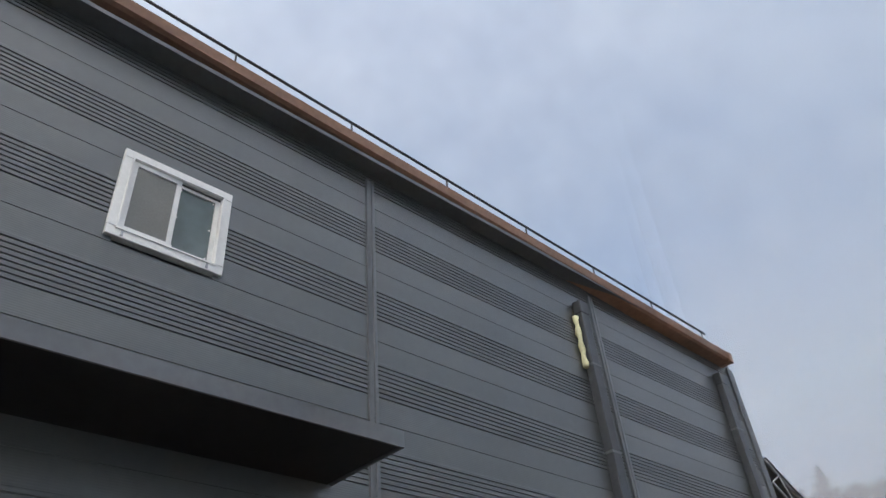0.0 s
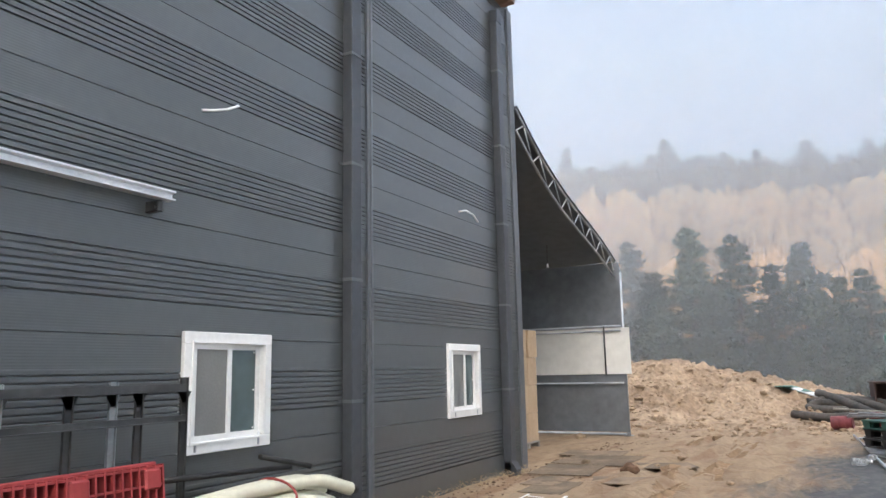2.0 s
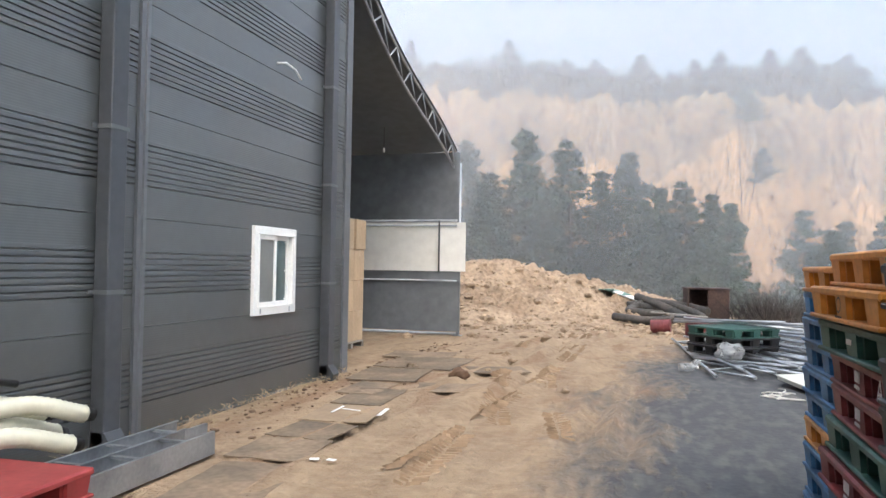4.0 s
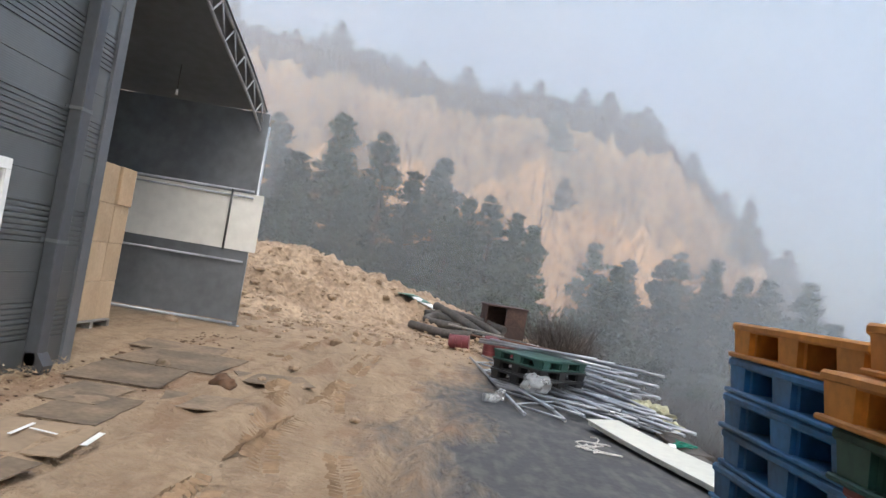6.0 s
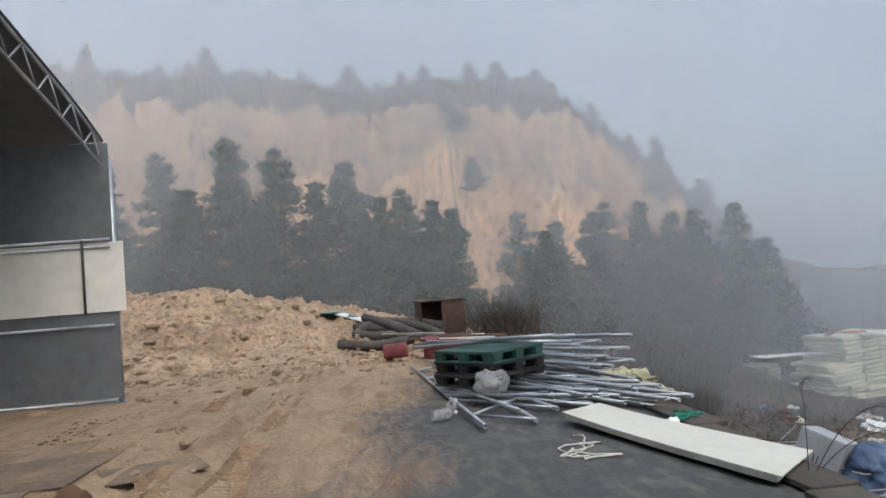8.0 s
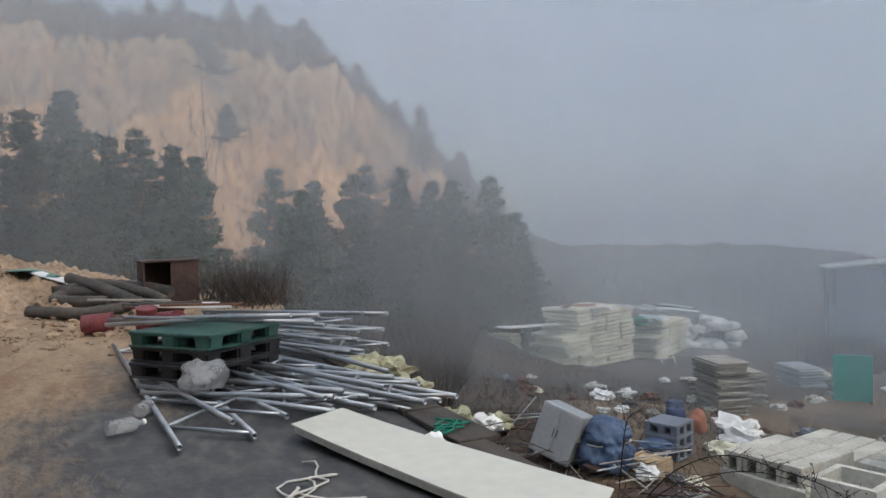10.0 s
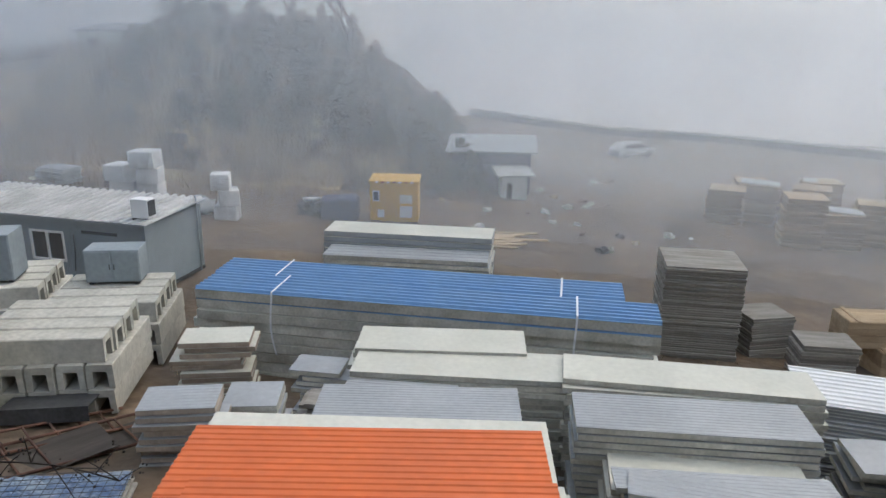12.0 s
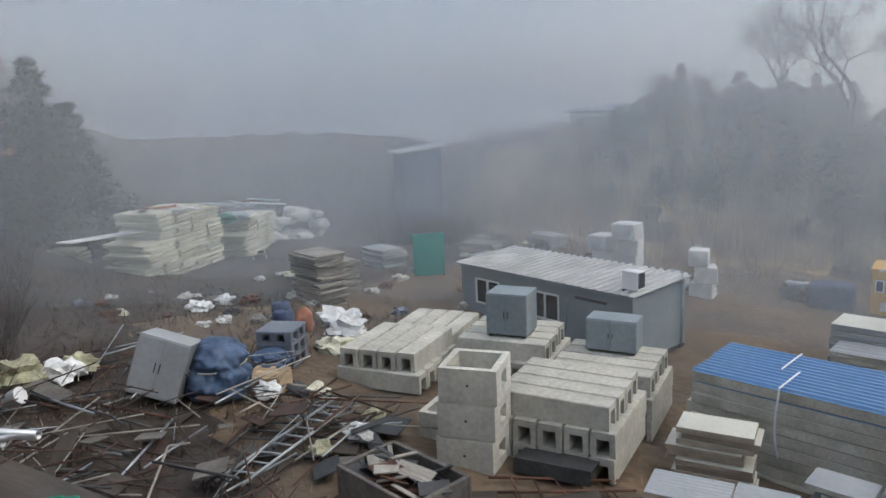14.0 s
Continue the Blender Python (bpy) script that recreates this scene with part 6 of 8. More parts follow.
DRAIN = thing("concrete_channel", pose(15.0, 15.6, -30), "precast concrete drain channel stacked in the yard", "concrete channel", "stacked concrete channels")
part("channel", drain_mesh(2.35), None, DRAIN)
first_drain = [True]


def put_drain(m):
    if first_drain[0]:
        DRAIN.matrix_basis = m
        first_drain[0] = False
    else:
        copy_thing(DRAIN, m)


def drain_stack(x0, x1, y0, y1, layers, yaw=0.0):
    """Layers from the ground up: 'x' lies along x with its hollow ends to the lot, 'y' along y."""
    cx, cy = (x0 + x1) / 2, (y0 + y1) / 2
    g = yard_z(x0, cy) - 0.06
    r = Matrix.Translation((cx, cy, g)) @ pose(0, 0, 0, 0, 0, yaw)
    for k, c in enumerate(layers):
        for i in range(5 if k < len(layers) - 1 else 4):
            o = (i - 2) * 0.52 if k < len(layers) - 1 else (i - 1.5) * 0.53
            j = random.uniform(-0.05, 0.05)
            put_drain(r @ (pose(j, o, 0.49 * k, 0, 0, 90) if c == "x" else pose(o, j, 0.49 * k)))


drain_stack(13.3, 15.7, 15.4, 17.9, "xxy", 3)
drain_stack(16.4, 18.6, 15.7, 18.0, "xxy", 4)
drain_stack(16.7, 19.2, 18.4, 21.0, "xxy", 8)
drain_stack(17.3, 20.1, 21.4, 24.0, "xx", 10)
drain_stack(14.9, 17.3, 20.9, 23.4, "yx", 8)


def build_manhole(x, y, z, yaw, s=1.14, h=0.68):
    t = thing("concrete_manhole", pose(x, y, z, 0, 0, yaw), "square precast concrete chamber in a stack of three", "manhole", "stacked concrete chambers")
    bm = bmesh.new()
    a, b = s / 2, s / 2 - 0.13
    for q in ((-a, -b, -a, a), (b, a, -a, a), (-b, b, -a, -b), (-b, b, b, a)):
        if q[2:] == (-a, -b):
            box(bm, q[0], q[1], q[2], q[3], 0, 0.2)
            box(bm, q[0], q[1], q[2], q[3], 0.5, h)
            box(bm, q[0], -0.2, q[2], q[3], 0.2, 0.5)
            box(bm, 0.2, q[1], q[2], q[3], 0.2, 0.5)
        else:
            box(bm, *q, 0, h)
    bmesh.ops.remove_doubles(bm, verts=bm.verts, dist=0.0005)
    part("ring", bm, CONCRETE, t)
    # Black disc painted for the shade of a lifting hole; none is cut.
    bm = bmesh.new()
    tube(bm, (-a - 0.003, 0, 0.36), (-a + 0.01, 0, 0.36), 0.025, 10)
    part("lifting_hole", bm, BLACK, t)


for k in range(3):
    build_manhole(12.70 + 0.02 * k, 17.9 - 0.02 * k, yard_z(12.7, 17.9) - 0.05 + k * 0.70, 10 + 2 * k)
build_manhole(13.6, 18.9, yard_z(13.6, 18.9) - 0.05, 6)
t = thing("drain_grate", pose(13.0, 16.3, yard_z(13.0, 16.3) + 0.05, 0, 8, 5), "dark steel tray leaning against concrete channels", "tray")
bm = bmesh.new()
box(bm, -0.35, 0.35, -0.75, 0.75, 0.3, 0.33)
box(bm, -0.35, -0.33, -0.75, 0.75, 0.05, 0.3)
part("tray", bm, DARKSTEEL, t)


def build_cabinet(x, y, z, w, l, h, yaw, label, m=None, tilt=0.0):
    t = thing("steel_cabinet", pose(x, y, z, tilt, tilt * 0.6, yaw), label, "cabinet", "grey steel cabinets")
    bm = bmesh.new()
    soft_box(bm, -w / 2, w / 2, -l / 2, l / 2, 0.06, h, 0.015)
    part("body", bm, m or OFFICE, t)
    for s in (-1, 1):
        bm = bmesh.new()
        soft_box(bm, -w / 2 - 0.02, -w / 2, s * l / 4 - l / 4 + 0.02, s * l / 4 + l / 4 - 0.02, 0.1, h - 0.04, 0.008)
        d = part("door", bm, m or OFFICE, t)
        bm = bmesh.new()
        box(bm, -w / 2 - 0.04, -w / 2 - 0.02, s * 0.05 - 0.01, s * 0.05 + 0.01, h * 0.45, h * 0.6)
        part("handle", bm, DARKSTEEL, d)
    bm = bmesh.new()
    for s in (-1, 1):
        box(bm, -w / 2 + 0.05, w / 2 - 0.05, s * (l / 2 - 0.1) - 0.05, s * (l / 2 - 0.1) + 0.05, 0, 0.06)
    part("plinth", bm, DARKSTEEL, t)


build_cabinet(17.65, 19.55, yard_z(16.7, 19.7) + 1.42, 0.9, 1.1, 1.15, 8, "grey steel cabinet standing on concrete channels")
build_cabinet(18.0, 16.9, yard_z(16.4, 16.8) + 1.42, 0.7, 1.25, 0.85, 4, "low grey steel cabinet standing on concrete channels")


# ---- the yard below: site office ----
def build_office():
    """A container office, its long front turned to the lot."""
    g = -6.70
    t = thing("site_office", pose(22.76, 17.94, g, 0, 0, -17.4), "grey-blue container office with a pale ribbed roof", "container office")
    L, D, H = 8.0, 3.0, 2.30
    bm = bmesh.new()
    box(bm, 0.02, D - 0.02, 0.02, 0.10, 0.1, H)
    box(bm, 0.02, D - 0.02, L - 0.10, L - 0.02, 0.1, H)
    box(bm, D - 0.10, D - 0.02, 0.10, L - 0.10, 0.1, H)
    part("wall", bm, OFFICE, t)
    # the front, with two window openings
    bm = bmesh.new()
    holes = ((3.0, 4.3), (5.9, 7.2))
    y = 0.10
    for a, b in holes:
        box(bm, 0.02, 0.10, y, a, 0.1, H)
        box(bm, 0.02, 0.10, a, b, 0.1, 0.85)
        box(bm, 0.02, 0.10, a, b, 1.85, H)
        y = b
    box(bm, 0.02, 0.10, y, L - 0.10, 0.1, H)
    bmesh.ops.remove_doubles(bm, verts=bm.verts, dist=0.0005)
    front = part("front_wall", bm, OFFICE, t)
    for k in range(26):
        y = 0.2 + k * 0.30
        if any(a - 0.1 < y < b + 0.1 for a, b in holes):
            continue
        bm = bmesh.new()
        extrude = [(0.02, 0.2), (0.008, 0.22), (0.008, H - 0.12), (0.02, H - 0.1)]
        extrude_profile(bm, extrude, y, y + 0.09)
        part("rib", bm, OFFICE, front)
    for a, b in holes:
        bm = bmesh.new()
        for q in ((a, b, 0.85, 0.91), (a, b, 1.79, 1.85), (a, a + 0.06, 0.91, 1.79), (b - 0.06, b, 0.91, 1.79), ((a + b) / 2 - 0.03, (a + b) / 2 + 0.03, 0.91, 1.79)):
            box(bm, -0.01, 0.07, *q)
        w = part("window", bm, PVC, t, "white-framed sliding window")
        bm = bmesh.new()
        box(bm, 0.04, 0.045, a + 0.06, b - 0.06, 0.91, 1.79)
        part("pane", bm, GLASS, w).visible_shadow = False
    for x, y in ((0, 0), (D - 0.1, 0), (0, L - 0.1), (D - 0.1, L - 0.1)):
        bm = bmesh.new()
        box(bm, x, x + 0.1, y, y + 0.1, 0.0, H + 0.005)
        part("corner_post", bm, OFFICE, t)
    bm = bmesh.new()
    box(bm, -0.02, D + 0.02, -0.02, L + 0.02, 0.0, 0.098)
    part("floor_frame", bm, DARKSTEEL, t)
    bm = bmesh.new()
    n, prof = 26, []
    for k in range(n):
        a, p = -0.14 + k * (L + 0.28) / n, (L + 0.28) / n
        prof += [(a, 0.0), (a + 0.4 * p, 0.0), (a + 0.48 * p, 0.07), (a + 0.78 * p, 0.07), (a + 0.86 * p, 0.0)]
    prof.append((L + 0.14, 0.0))
    for up in (0.0, -0.012):
        fr = [bm.verts.new((-0.16, y, H + 0.03 + z + up)) for y, z in prof]
        bk = [bm.verts.new((D + 0.16, y, H + 0.16 + z + up)) for y, z in prof]
        for i in range(len(prof) - 1):
            bm.faces.new((fr[i], fr[i + 1], bk[i + 1], bk[i]))
    part("roof", bm, OFFROOF, t, "pale weathered ribbed roof sheet")
    bm = bmesh.new()
    box(bm, -0.17, -0.14, -0.14, L + 0.14, H - 0.03, H + 0.05)
    part("gutter", bm, OFFICE, t)
    bm = bmesh.new()
    tube(bm, (D * 0.9, -0.06, 0.0), (D * 0.9, -0.06, H + 0.35), 0.03, 8)
    part("pipe", bm, OFFICE, t)
    bm = bmesh.new()
    box(bm, -0.008, 0.01, 1.0, 2.3, 1.86, 1.96)
    part("awning_track", bm, DARKSTEEL, t)
    bm = bmesh.new()
    path_tube(bm, [(-0.02, 2.6, 1.8), (-0.02, 2.62, 1.2), (-0.03, 2.7, 0.6)], 0.02, 6)
    part("cable", bm, DARKSTEEL, t)


build_office()
ac = thing("air_conditioner_unit", pose(23.3, 18.1, -4.33, 0, 0, -17.4), "white outdoor air conditioner unit with a dark grille", "air conditioner")
bm = bmesh.new()
soft_box(bm, -0.2, 0.2, -0.3, 0.3, 0.06, 0.66, 0.02, 2)
part("casing", bm, WHITE, ac)
bm = bmesh.new()
box(bm, -0.17, 0.17, -0.315, -0.3, 0.14, 0.62)
part("grille", bm, DARKSTEEL, ac)
bm = bmesh.new()
for s in (-1, 1):
    box(bm, -0.22, 0.22, s * 0.22 - 0.03, s * 0.22 + 0.03, -0.06, 0.06)
part("feet", bm, DARKSTEEL, ac)


# ---- the yard below: far things ----
def build_booth():
    g = yard_z(38.4, 10.7) - 0.1
    t = thing("ticket_booth", pose(37.5, 9.40, g, 0, 0, -4), "yellow steel booth with pasted posters and small windows", "booth")
    bm = bmesh.new()
    soft_box(bm, 0, 1.9, 0, 2.5, 0.1, 2.15, 0.02)
    part("body", bm, YELLOW, t)
    bm = bmesh.new()
    soft_box(bm, -0.06, 1.96, -0.06, 2.56, 2.15, 2.27, 0.02)
    part("roof", bm, YELLOW, t)
    for q, m, n, lab in (((2.0, 2.35, 1.2, 1.75), WHITE, "window", ""), ((1.75, 2.1, 0.35, 0.75), WHITE, "poster", "white pasted poster"), ((0.3, 0.95, 0.35, 0.95), SACK, "poster", "white pasted poster"), ((0.3, 0.95, 1.1, 1.55), STYRO, "poster", "pale pasted poster")):
        bm = bmesh.new()
        box(bm, -0.02, -0.002, *q)
        part(n, bm, m, t, lab)
    bm = bmesh.new()
    box(bm, -0.03, -0.021, 2.05, 2.30, 1.25, 1.70)
    part("pane", bm, DARKSTEEL, t)
    for k in range(7):
        bm = bmesh.new()
        box(bm, -0.065, -0.061, 0.25 + k * 0.3, 0.42 + k * 0.3, 2.17, 2.25)
        part("lettering_bar", bm, P_LIGHTRED if k % 2 else WHITE, t)
    bm = bmesh.new()
    box(bm, 0.05, 1.85, 0.05, 2.45, 0, 0.098)
    part("base", bm, DARKSTEEL, t)


build_booth()
t = thing("covered_pile", pose(37.6, 13.4, yard_z(37.6, 13.4) - 0.05), "low pile covered with a navy tarpaulin", "pile")
bm = bmesh.new()
soft_box(bm, -0.7, 0.7, -0.95, 0.95, 0.0, 1.15, 0.15, 3)
for v in bm.verts:
    v.co += Vector((0.08 * nz(v.co.y * 2, v.co.z * 2), 0.08 * nz(v.co.x * 2, v.co.z * 2), 0.06 * nz(v.co.x * 2, v.co.y * 2)))
part("tarpaulin", bm, NAVY, t)


def sack_tower(x, y, n, cols, label):
    for c in range(cols):
        for k in range(n - (c % 2)):
            g = yard_z(x, y + 1.3 * c) - 0.05
            t = thing("wrapped_bale", pose(x + 0.3 * c + random.uniform(-0.16, 0.16), y + 1.35 * c + random.uniform(-0.16, 0.16), g + k * 0.78, 0, 0, random.uniform(-20, 20)), label, "bale", "stacked white bales")
            bm = bmesh.new()
            sx, sy = random.uniform(0.42, 0.62), random.uniform(0.42, 0.62)
            soft_box(bm, -sx, sx, -sy, sy, 0.0, 0.76, 0.05, 2)
            for v in bm.verts:
                v.co += 0.07 * Vector((nz(v.co.y * 3 + k, v.co.z * 3, c), nz(v.co.x * 3 + k, v.co.z * 3, c), 0))
            for f in bm.faces:
                f.smooth = True
            part("bale", bm, SACK, t)


sack_tower(35.2, 22.0, 4, 2, "white wrapped bale stacked in a tower")
sack_tower(35.2, 18.6, 3, 1, "white wrapped bale stacked in a tower")
build_lump("covered_pile", 36.4, 20.2, yard_z(36.4, 20.2), 0.8, GREYSHEET, "low pile under a pale sheet", "pile", 0.6)

t = thing("teal_screen", pose(29.1, 29.7, yard_z(29.1, 29.7) - 0.05, 0, 0, 42), "upright teal sheet screen on posts", "screen")
bm = bmesh.new()
box(bm, -0.02, 0.02, -0.75, 0.75, 0.1, 2.1)
part("sheet", bm, TEAL, t)
for s in (-1, 1):
    bm = bmesh.new()
    tube(bm, (0.05, s * 0.7, 0), (0.05, s * 0.7, 2.15), 0.04, 8)
    part("post", bm, DARKSTEEL, t)


def build_shed(x, y, w, l, h, yaw, wall, roof, label, z=None):
    g = land_z(x, y, False) - 0.2 if z is None else z
    t = thing("shed", pose(x, y, g, 0, 0, yaw), label, "shed", "sheds in the mist")
    bm = bmesh.new()
    box(bm, -w / 2, w / 2, -l / 2, -l / 2 + 0.1, 0, h)
    box(bm, -w / 2, w / 2, l / 2 - 0.1, l / 2, 0, h)
    box(bm, w / 2 - 0.1, w / 2, -l / 2 + 0.1, l / 2 - 0.1, 0, h)
    box(bm, -w / 2, -w / 2 + 0.1, -l / 2 + 0.1, l * 0.1, 0, h)
    box(bm, -w / 2, -w / 2 + 0.1, l * 0.1, l * 0.32, h * 0.75, h)
    box(bm, -w / 2, -w / 2 + 0.1, l * 0.32, l / 2 - 0.1, 0, h)
    part("wall", bm, wall, t)
    bm = bmesh.new()
    a, b = -w / 2 - 0.4, w / 2 + 0.4
    box(bm, a, b, -l / 2 - 0.4, l / 2 + 0.4, h + 0.05, h + 0.15)
    for v in bm.verts:
        v.co.z += (v.co.x - a) * 0.12
    part("roof", bm, roof, t)
    bm = bmesh.new()
    box(bm, -w / 2 + 0.03, -w / 2 + 0.06, l * 0.1, l * 0.32, 0, h * 0.75)
    part("door", bm, DARKSTEEL, t)


build_shed(50.0, 4.2, 3.6, 5.2, 2.7, -8, BLUEHAZE, GREYSHEET, "low blue-grey shed with a pale roof, dim in mist")
build_shed(46.6, 3.2, 1.3, 1.6, 1.7, 5, SACK, OFFROOF, "small pale hut dim in the mist")
build_shed(43.4, 39.9, 2.7, 2.8, 5.4, -40, mat("dull_blue_sheeting", (0.13, 0.17, 0.25), 0.6, 0, 0.2, 0.5), GREYSHEET, "tall blue shed with a white roof, dim in mist", -6.75)
build_shed(62.0, 33.0, 3.5, 4.4, 2.2, -14, SACK, BLUEHAZE, "pale hilltop house with a flat overhanging roof")


def build_car(x, y, yaw):
    g = yard_z(x, y) - 0.05
    t = thing("car", pose(x, y, g, 0, 0, yaw), "white estate car parked far off in the mist", "car")
    bm = bmesh.new()
    side = [(-2.2, 0.35), (-2.25, 0.75), (-1.9, 0.95), (-1.2, 1.02), (-0.6, 1.5), (1.3, 1.52), (2.0, 1.05), (2.2, 0.9), (2.2, 0.35)]
    extrude_profile(bm, side, -0.85, 0.85, closed=True)
    bmesh.ops.bevel(bm, geom=[e for e in bm.edges if len(e.link_faces) == 2], offset=0.05, segments=2, affect="EDGES")
    part("body", bm, CARPAINT, t)
    bm = bmesh.new()
    extrude_profile(bm, [(-1.05, 1.05), (-0.55, 1.44), (1.2, 1.46), (1.75, 1.08)], -0.862, -0.855)
    extrude_profile(bm, [(-1.05, 1.05), (-0.55, 1.44), (1.2, 1.46), (1.75, 1.08)], 0.855, 0.862)
    for s in (-0.86, 0.86):
        bm.faces.new([bm.verts.new((a, s, b)) for a, b in ((-1.05, 1.05), (-0.55, 1.44), (1.2, 1.46), (1.75, 1.08))])
    part("side_window", bm, BLACK, t)
    for a in (-1.4, 1.4):
        for s in (-1, 1):
            bm = bmesh.new()
            tube(bm, (a, s * 0.70, 0.33), (a, s * 0.88, 0.33), 0.33, 18)
            w = part("wheel", bm, BLACK, t)
            bm = bmesh.new()
            tube(bm, (a, s * 0.87, 0.33), (a, s * 0.89, 0.33), 0.2, 14)
            part("rim", bm, ALU, w)


build_car(71.0, -12.0, 115)
wallt = thing("boundary_wall", pose(0, 0, 0), "long low blue-grey boundary wall with pale coping", "wall")
bm = bmesh.new()
pts = [(95, 2), (88, -14), (82, -26), (72, -37), (60, -46), (48, -56)]
for a, b in zip(pts, pts[1:]):
    za, zb = yard_z(*a) - 0.3, yard_z(*b) - 0.3
    v = [bm.verts.new(p) for p in ((a[0], a[1], za), (b[0], b[1], zb), (b[0], b[1], zb + 1.2), (a[0], a[1], za + 1.2), (a[0] + 0.3, a[1], za), (b[0] + 0.3, b[1], zb), (b[0] + 0.3, b[1], zb + 1.2), (a[0] + 0.3, a[1], za + 1.2))]
    for q in ((0, 1, 2, 3), (7, 6, 5, 4), (3, 2, 6, 7), (0, 3, 7, 4), (1, 5, 6, 2)):
        bm.faces.new([v[i] for i in q])
part("wall", bm, BLUEHAZE, wallt)
bm = bmesh.new()
path_tube(bm, [(a, b, yard_z(a, b) + 0.95) for a, b in pts], 0.18, 6)
part("coping", bm, SACK, wallt)


# ---- the yard below: scrap under the lot's edge ----
def foam_pile(a, b, depth, h, n, label):
    """Layers of thick insulation slabs, laid along the line from a to b, their cut ends to the lot; the first end is ragged."""
    l = math.hypot(b[0] - a[0], b[1] - a[1])
    yaw = math.degrees(math.atan2(b[1] - a[1], b[0] - a[0]))
    t = thing("insulation_pile", pose(a[0], a[1], yard_z(*a) - 0.15, 0, 0, yaw), label, "insulation pile", "piles of insulation boards")
    cols, th = max(1, round(l / 1.3)), h / n
    w = l / cols
    bm = bmesh.new()
    soft_box(bm, -w / 2 + 0.03, w / 2 - 0.03, 0, depth, 0.02, th - 0.03, 0.012)
    slab = mesh_of("insulation_board", bm, STYRO)
    for k in range(n):
        for c in range(cols):
            loose = 1.0 if c == 0 else 0.3
            if c == 0 and k > n * 0.55 or (k == n - 1 and random.random() < 0.4):
                continue
            part("insulation_board", slab, None, t, at=pose((c + 0.5) * w + random.uniform(-0.25, 0.25) * loose, random.uniform(-0.12, 0.08) - 0.35 * loose * random.random(), k * th, random.uniform(-1, 1), random.uniform(-3.5, 3.5) * loose - 1.5, random.uniform(-7, 7) * loose))


foam_pile((20.6, 39.2), (26.4, 40.8), 2.4, 3.1, 15, "tall pile of pale insulation slabs, ragged at one end")
foam_pile((28.6, 42.0), (33.4, 44.2), 2.2, 2.3, 11, "pile of pale insulation slabs")
foam_pile((18.9, 42.6), (20.7, 43.4), 1.6, 1.3, 7, "small pile of pale insulation slabs")
# bundles thrown on top of the piles
for x, y, r, m, lab in ((23.6, 41.2, 0.75, ORANGEBAG, "bundle of faded red netting on the insulation pile"), (24.8, 41.6, 0.6, ORANGEBAG, "bundle of faded red netting on the insulation pile"), (27.6, 42.2, 0.8, GREENROPE, "bundle of green netting on the insulation pile"), (29.4, 43.2, 0.7, PALETEAL, "crumpled teal sheeting on the insulation pile"), (26.6, 42.0, 0.6, PALETEAL, "crumpled teal sheeting on the insulation pile"), (31.2, 44.0, 0.6, SACK, "crumpled white sheeting on the insulation pile")):
    build_lump("netting_bundle", x, y, yard_z(x, y) + (2.85 if x < 27 else 2.05), r, m, lab, "bundle", 0.35, "bundles on the insulation", 0.7)
for k in range(30):
    x, y = 36.6 + random.uniform(-2.6, 3.0), 45.8 + random.uniform(-1.2, 1.8)
    build_lump("white_sack", x, y, yard_z(x, y) + random.choice((0.0, 0.5, 1.0, 1.4)), random.uniform(0.4, 0.65), SACK, "stuffed white woven sack on a heap", "sack", 0.7, "heap of white sacks")
for k in range(9):
    x, y = 25.2 + random.uniform(-3, 5), 40.8 + random.uniform(-1, 1.6)
    build_plank(x, y, yard_z(x, y) + 3.02 + random.uniform(0, 0.2), 0.3, 2.6, 0.06, random.uniform(-60, 40), random.choice((RUST, SACK, GREYSHEET, PALETEAL)), random.uniform(-4, 4), "loose scrap board on the insulation pile")
t = thing("panel_offcut", pose(19.6, 40.2, yard_z(19.9, 39.9) + 2.1, 0, 3, 12), "long white board jutting from the insulation pile", "board")
bm = bmesh.new()
soft_box(bm, -2.2, 2.2, -0.4, 0.4, 0, 0.06, 0.01)
part("board", bm, SACK, t)
for x, y, n in ((22.0, 30.2, 20), (24.0, 31.2, 14), (30.5, 33.5, 9), (33.0, 28.5, 7), (36.5, 31.0, 8), (41.0, 29.0, 7), (40.0, 24.5, 5)):
    board_pile(x, y, 1.3, 1.9, yard_z(x, y) + n * 0.095, random.uniform(-25, 15), GREYSHEET if n % 2 else OLDWOOD, "loose pile of grey formwork panels", 0.06, 0.14)
for x, y, r, m, lab in ((19.5, 27.0, 0.7, SACK, "heap of crumpled white sheeting"), (18.6, 26.0, 0.6, SACK, "heap of crumpled white sheeting"), (16.6, 24.9, 0.45, STYRO, "crumpled cream sheet on the ground"), (16.2, 22.9, 0.5, STYRO, "crumpled cream sheet on the ground"), (13.2, 22.4, 0.3, STYRO, "crumpled cream sheet on the ground"), (17.2, 31.4, 0.4, SACK, "crumpled white sheet in the brush")):
    build_lump("crumpled_sheet", x, y, yard_z(x, y), r, m, lab, "sheeting", 0.55, "crumpled sheets", 0.8)
t = build_lump("orange_sack", 18.0, 27.3, yard_z(18.0, 27.3), 0.3, ORANGEBAG, "tall orange woven sack standing in the scrap", "sack", 1.5)
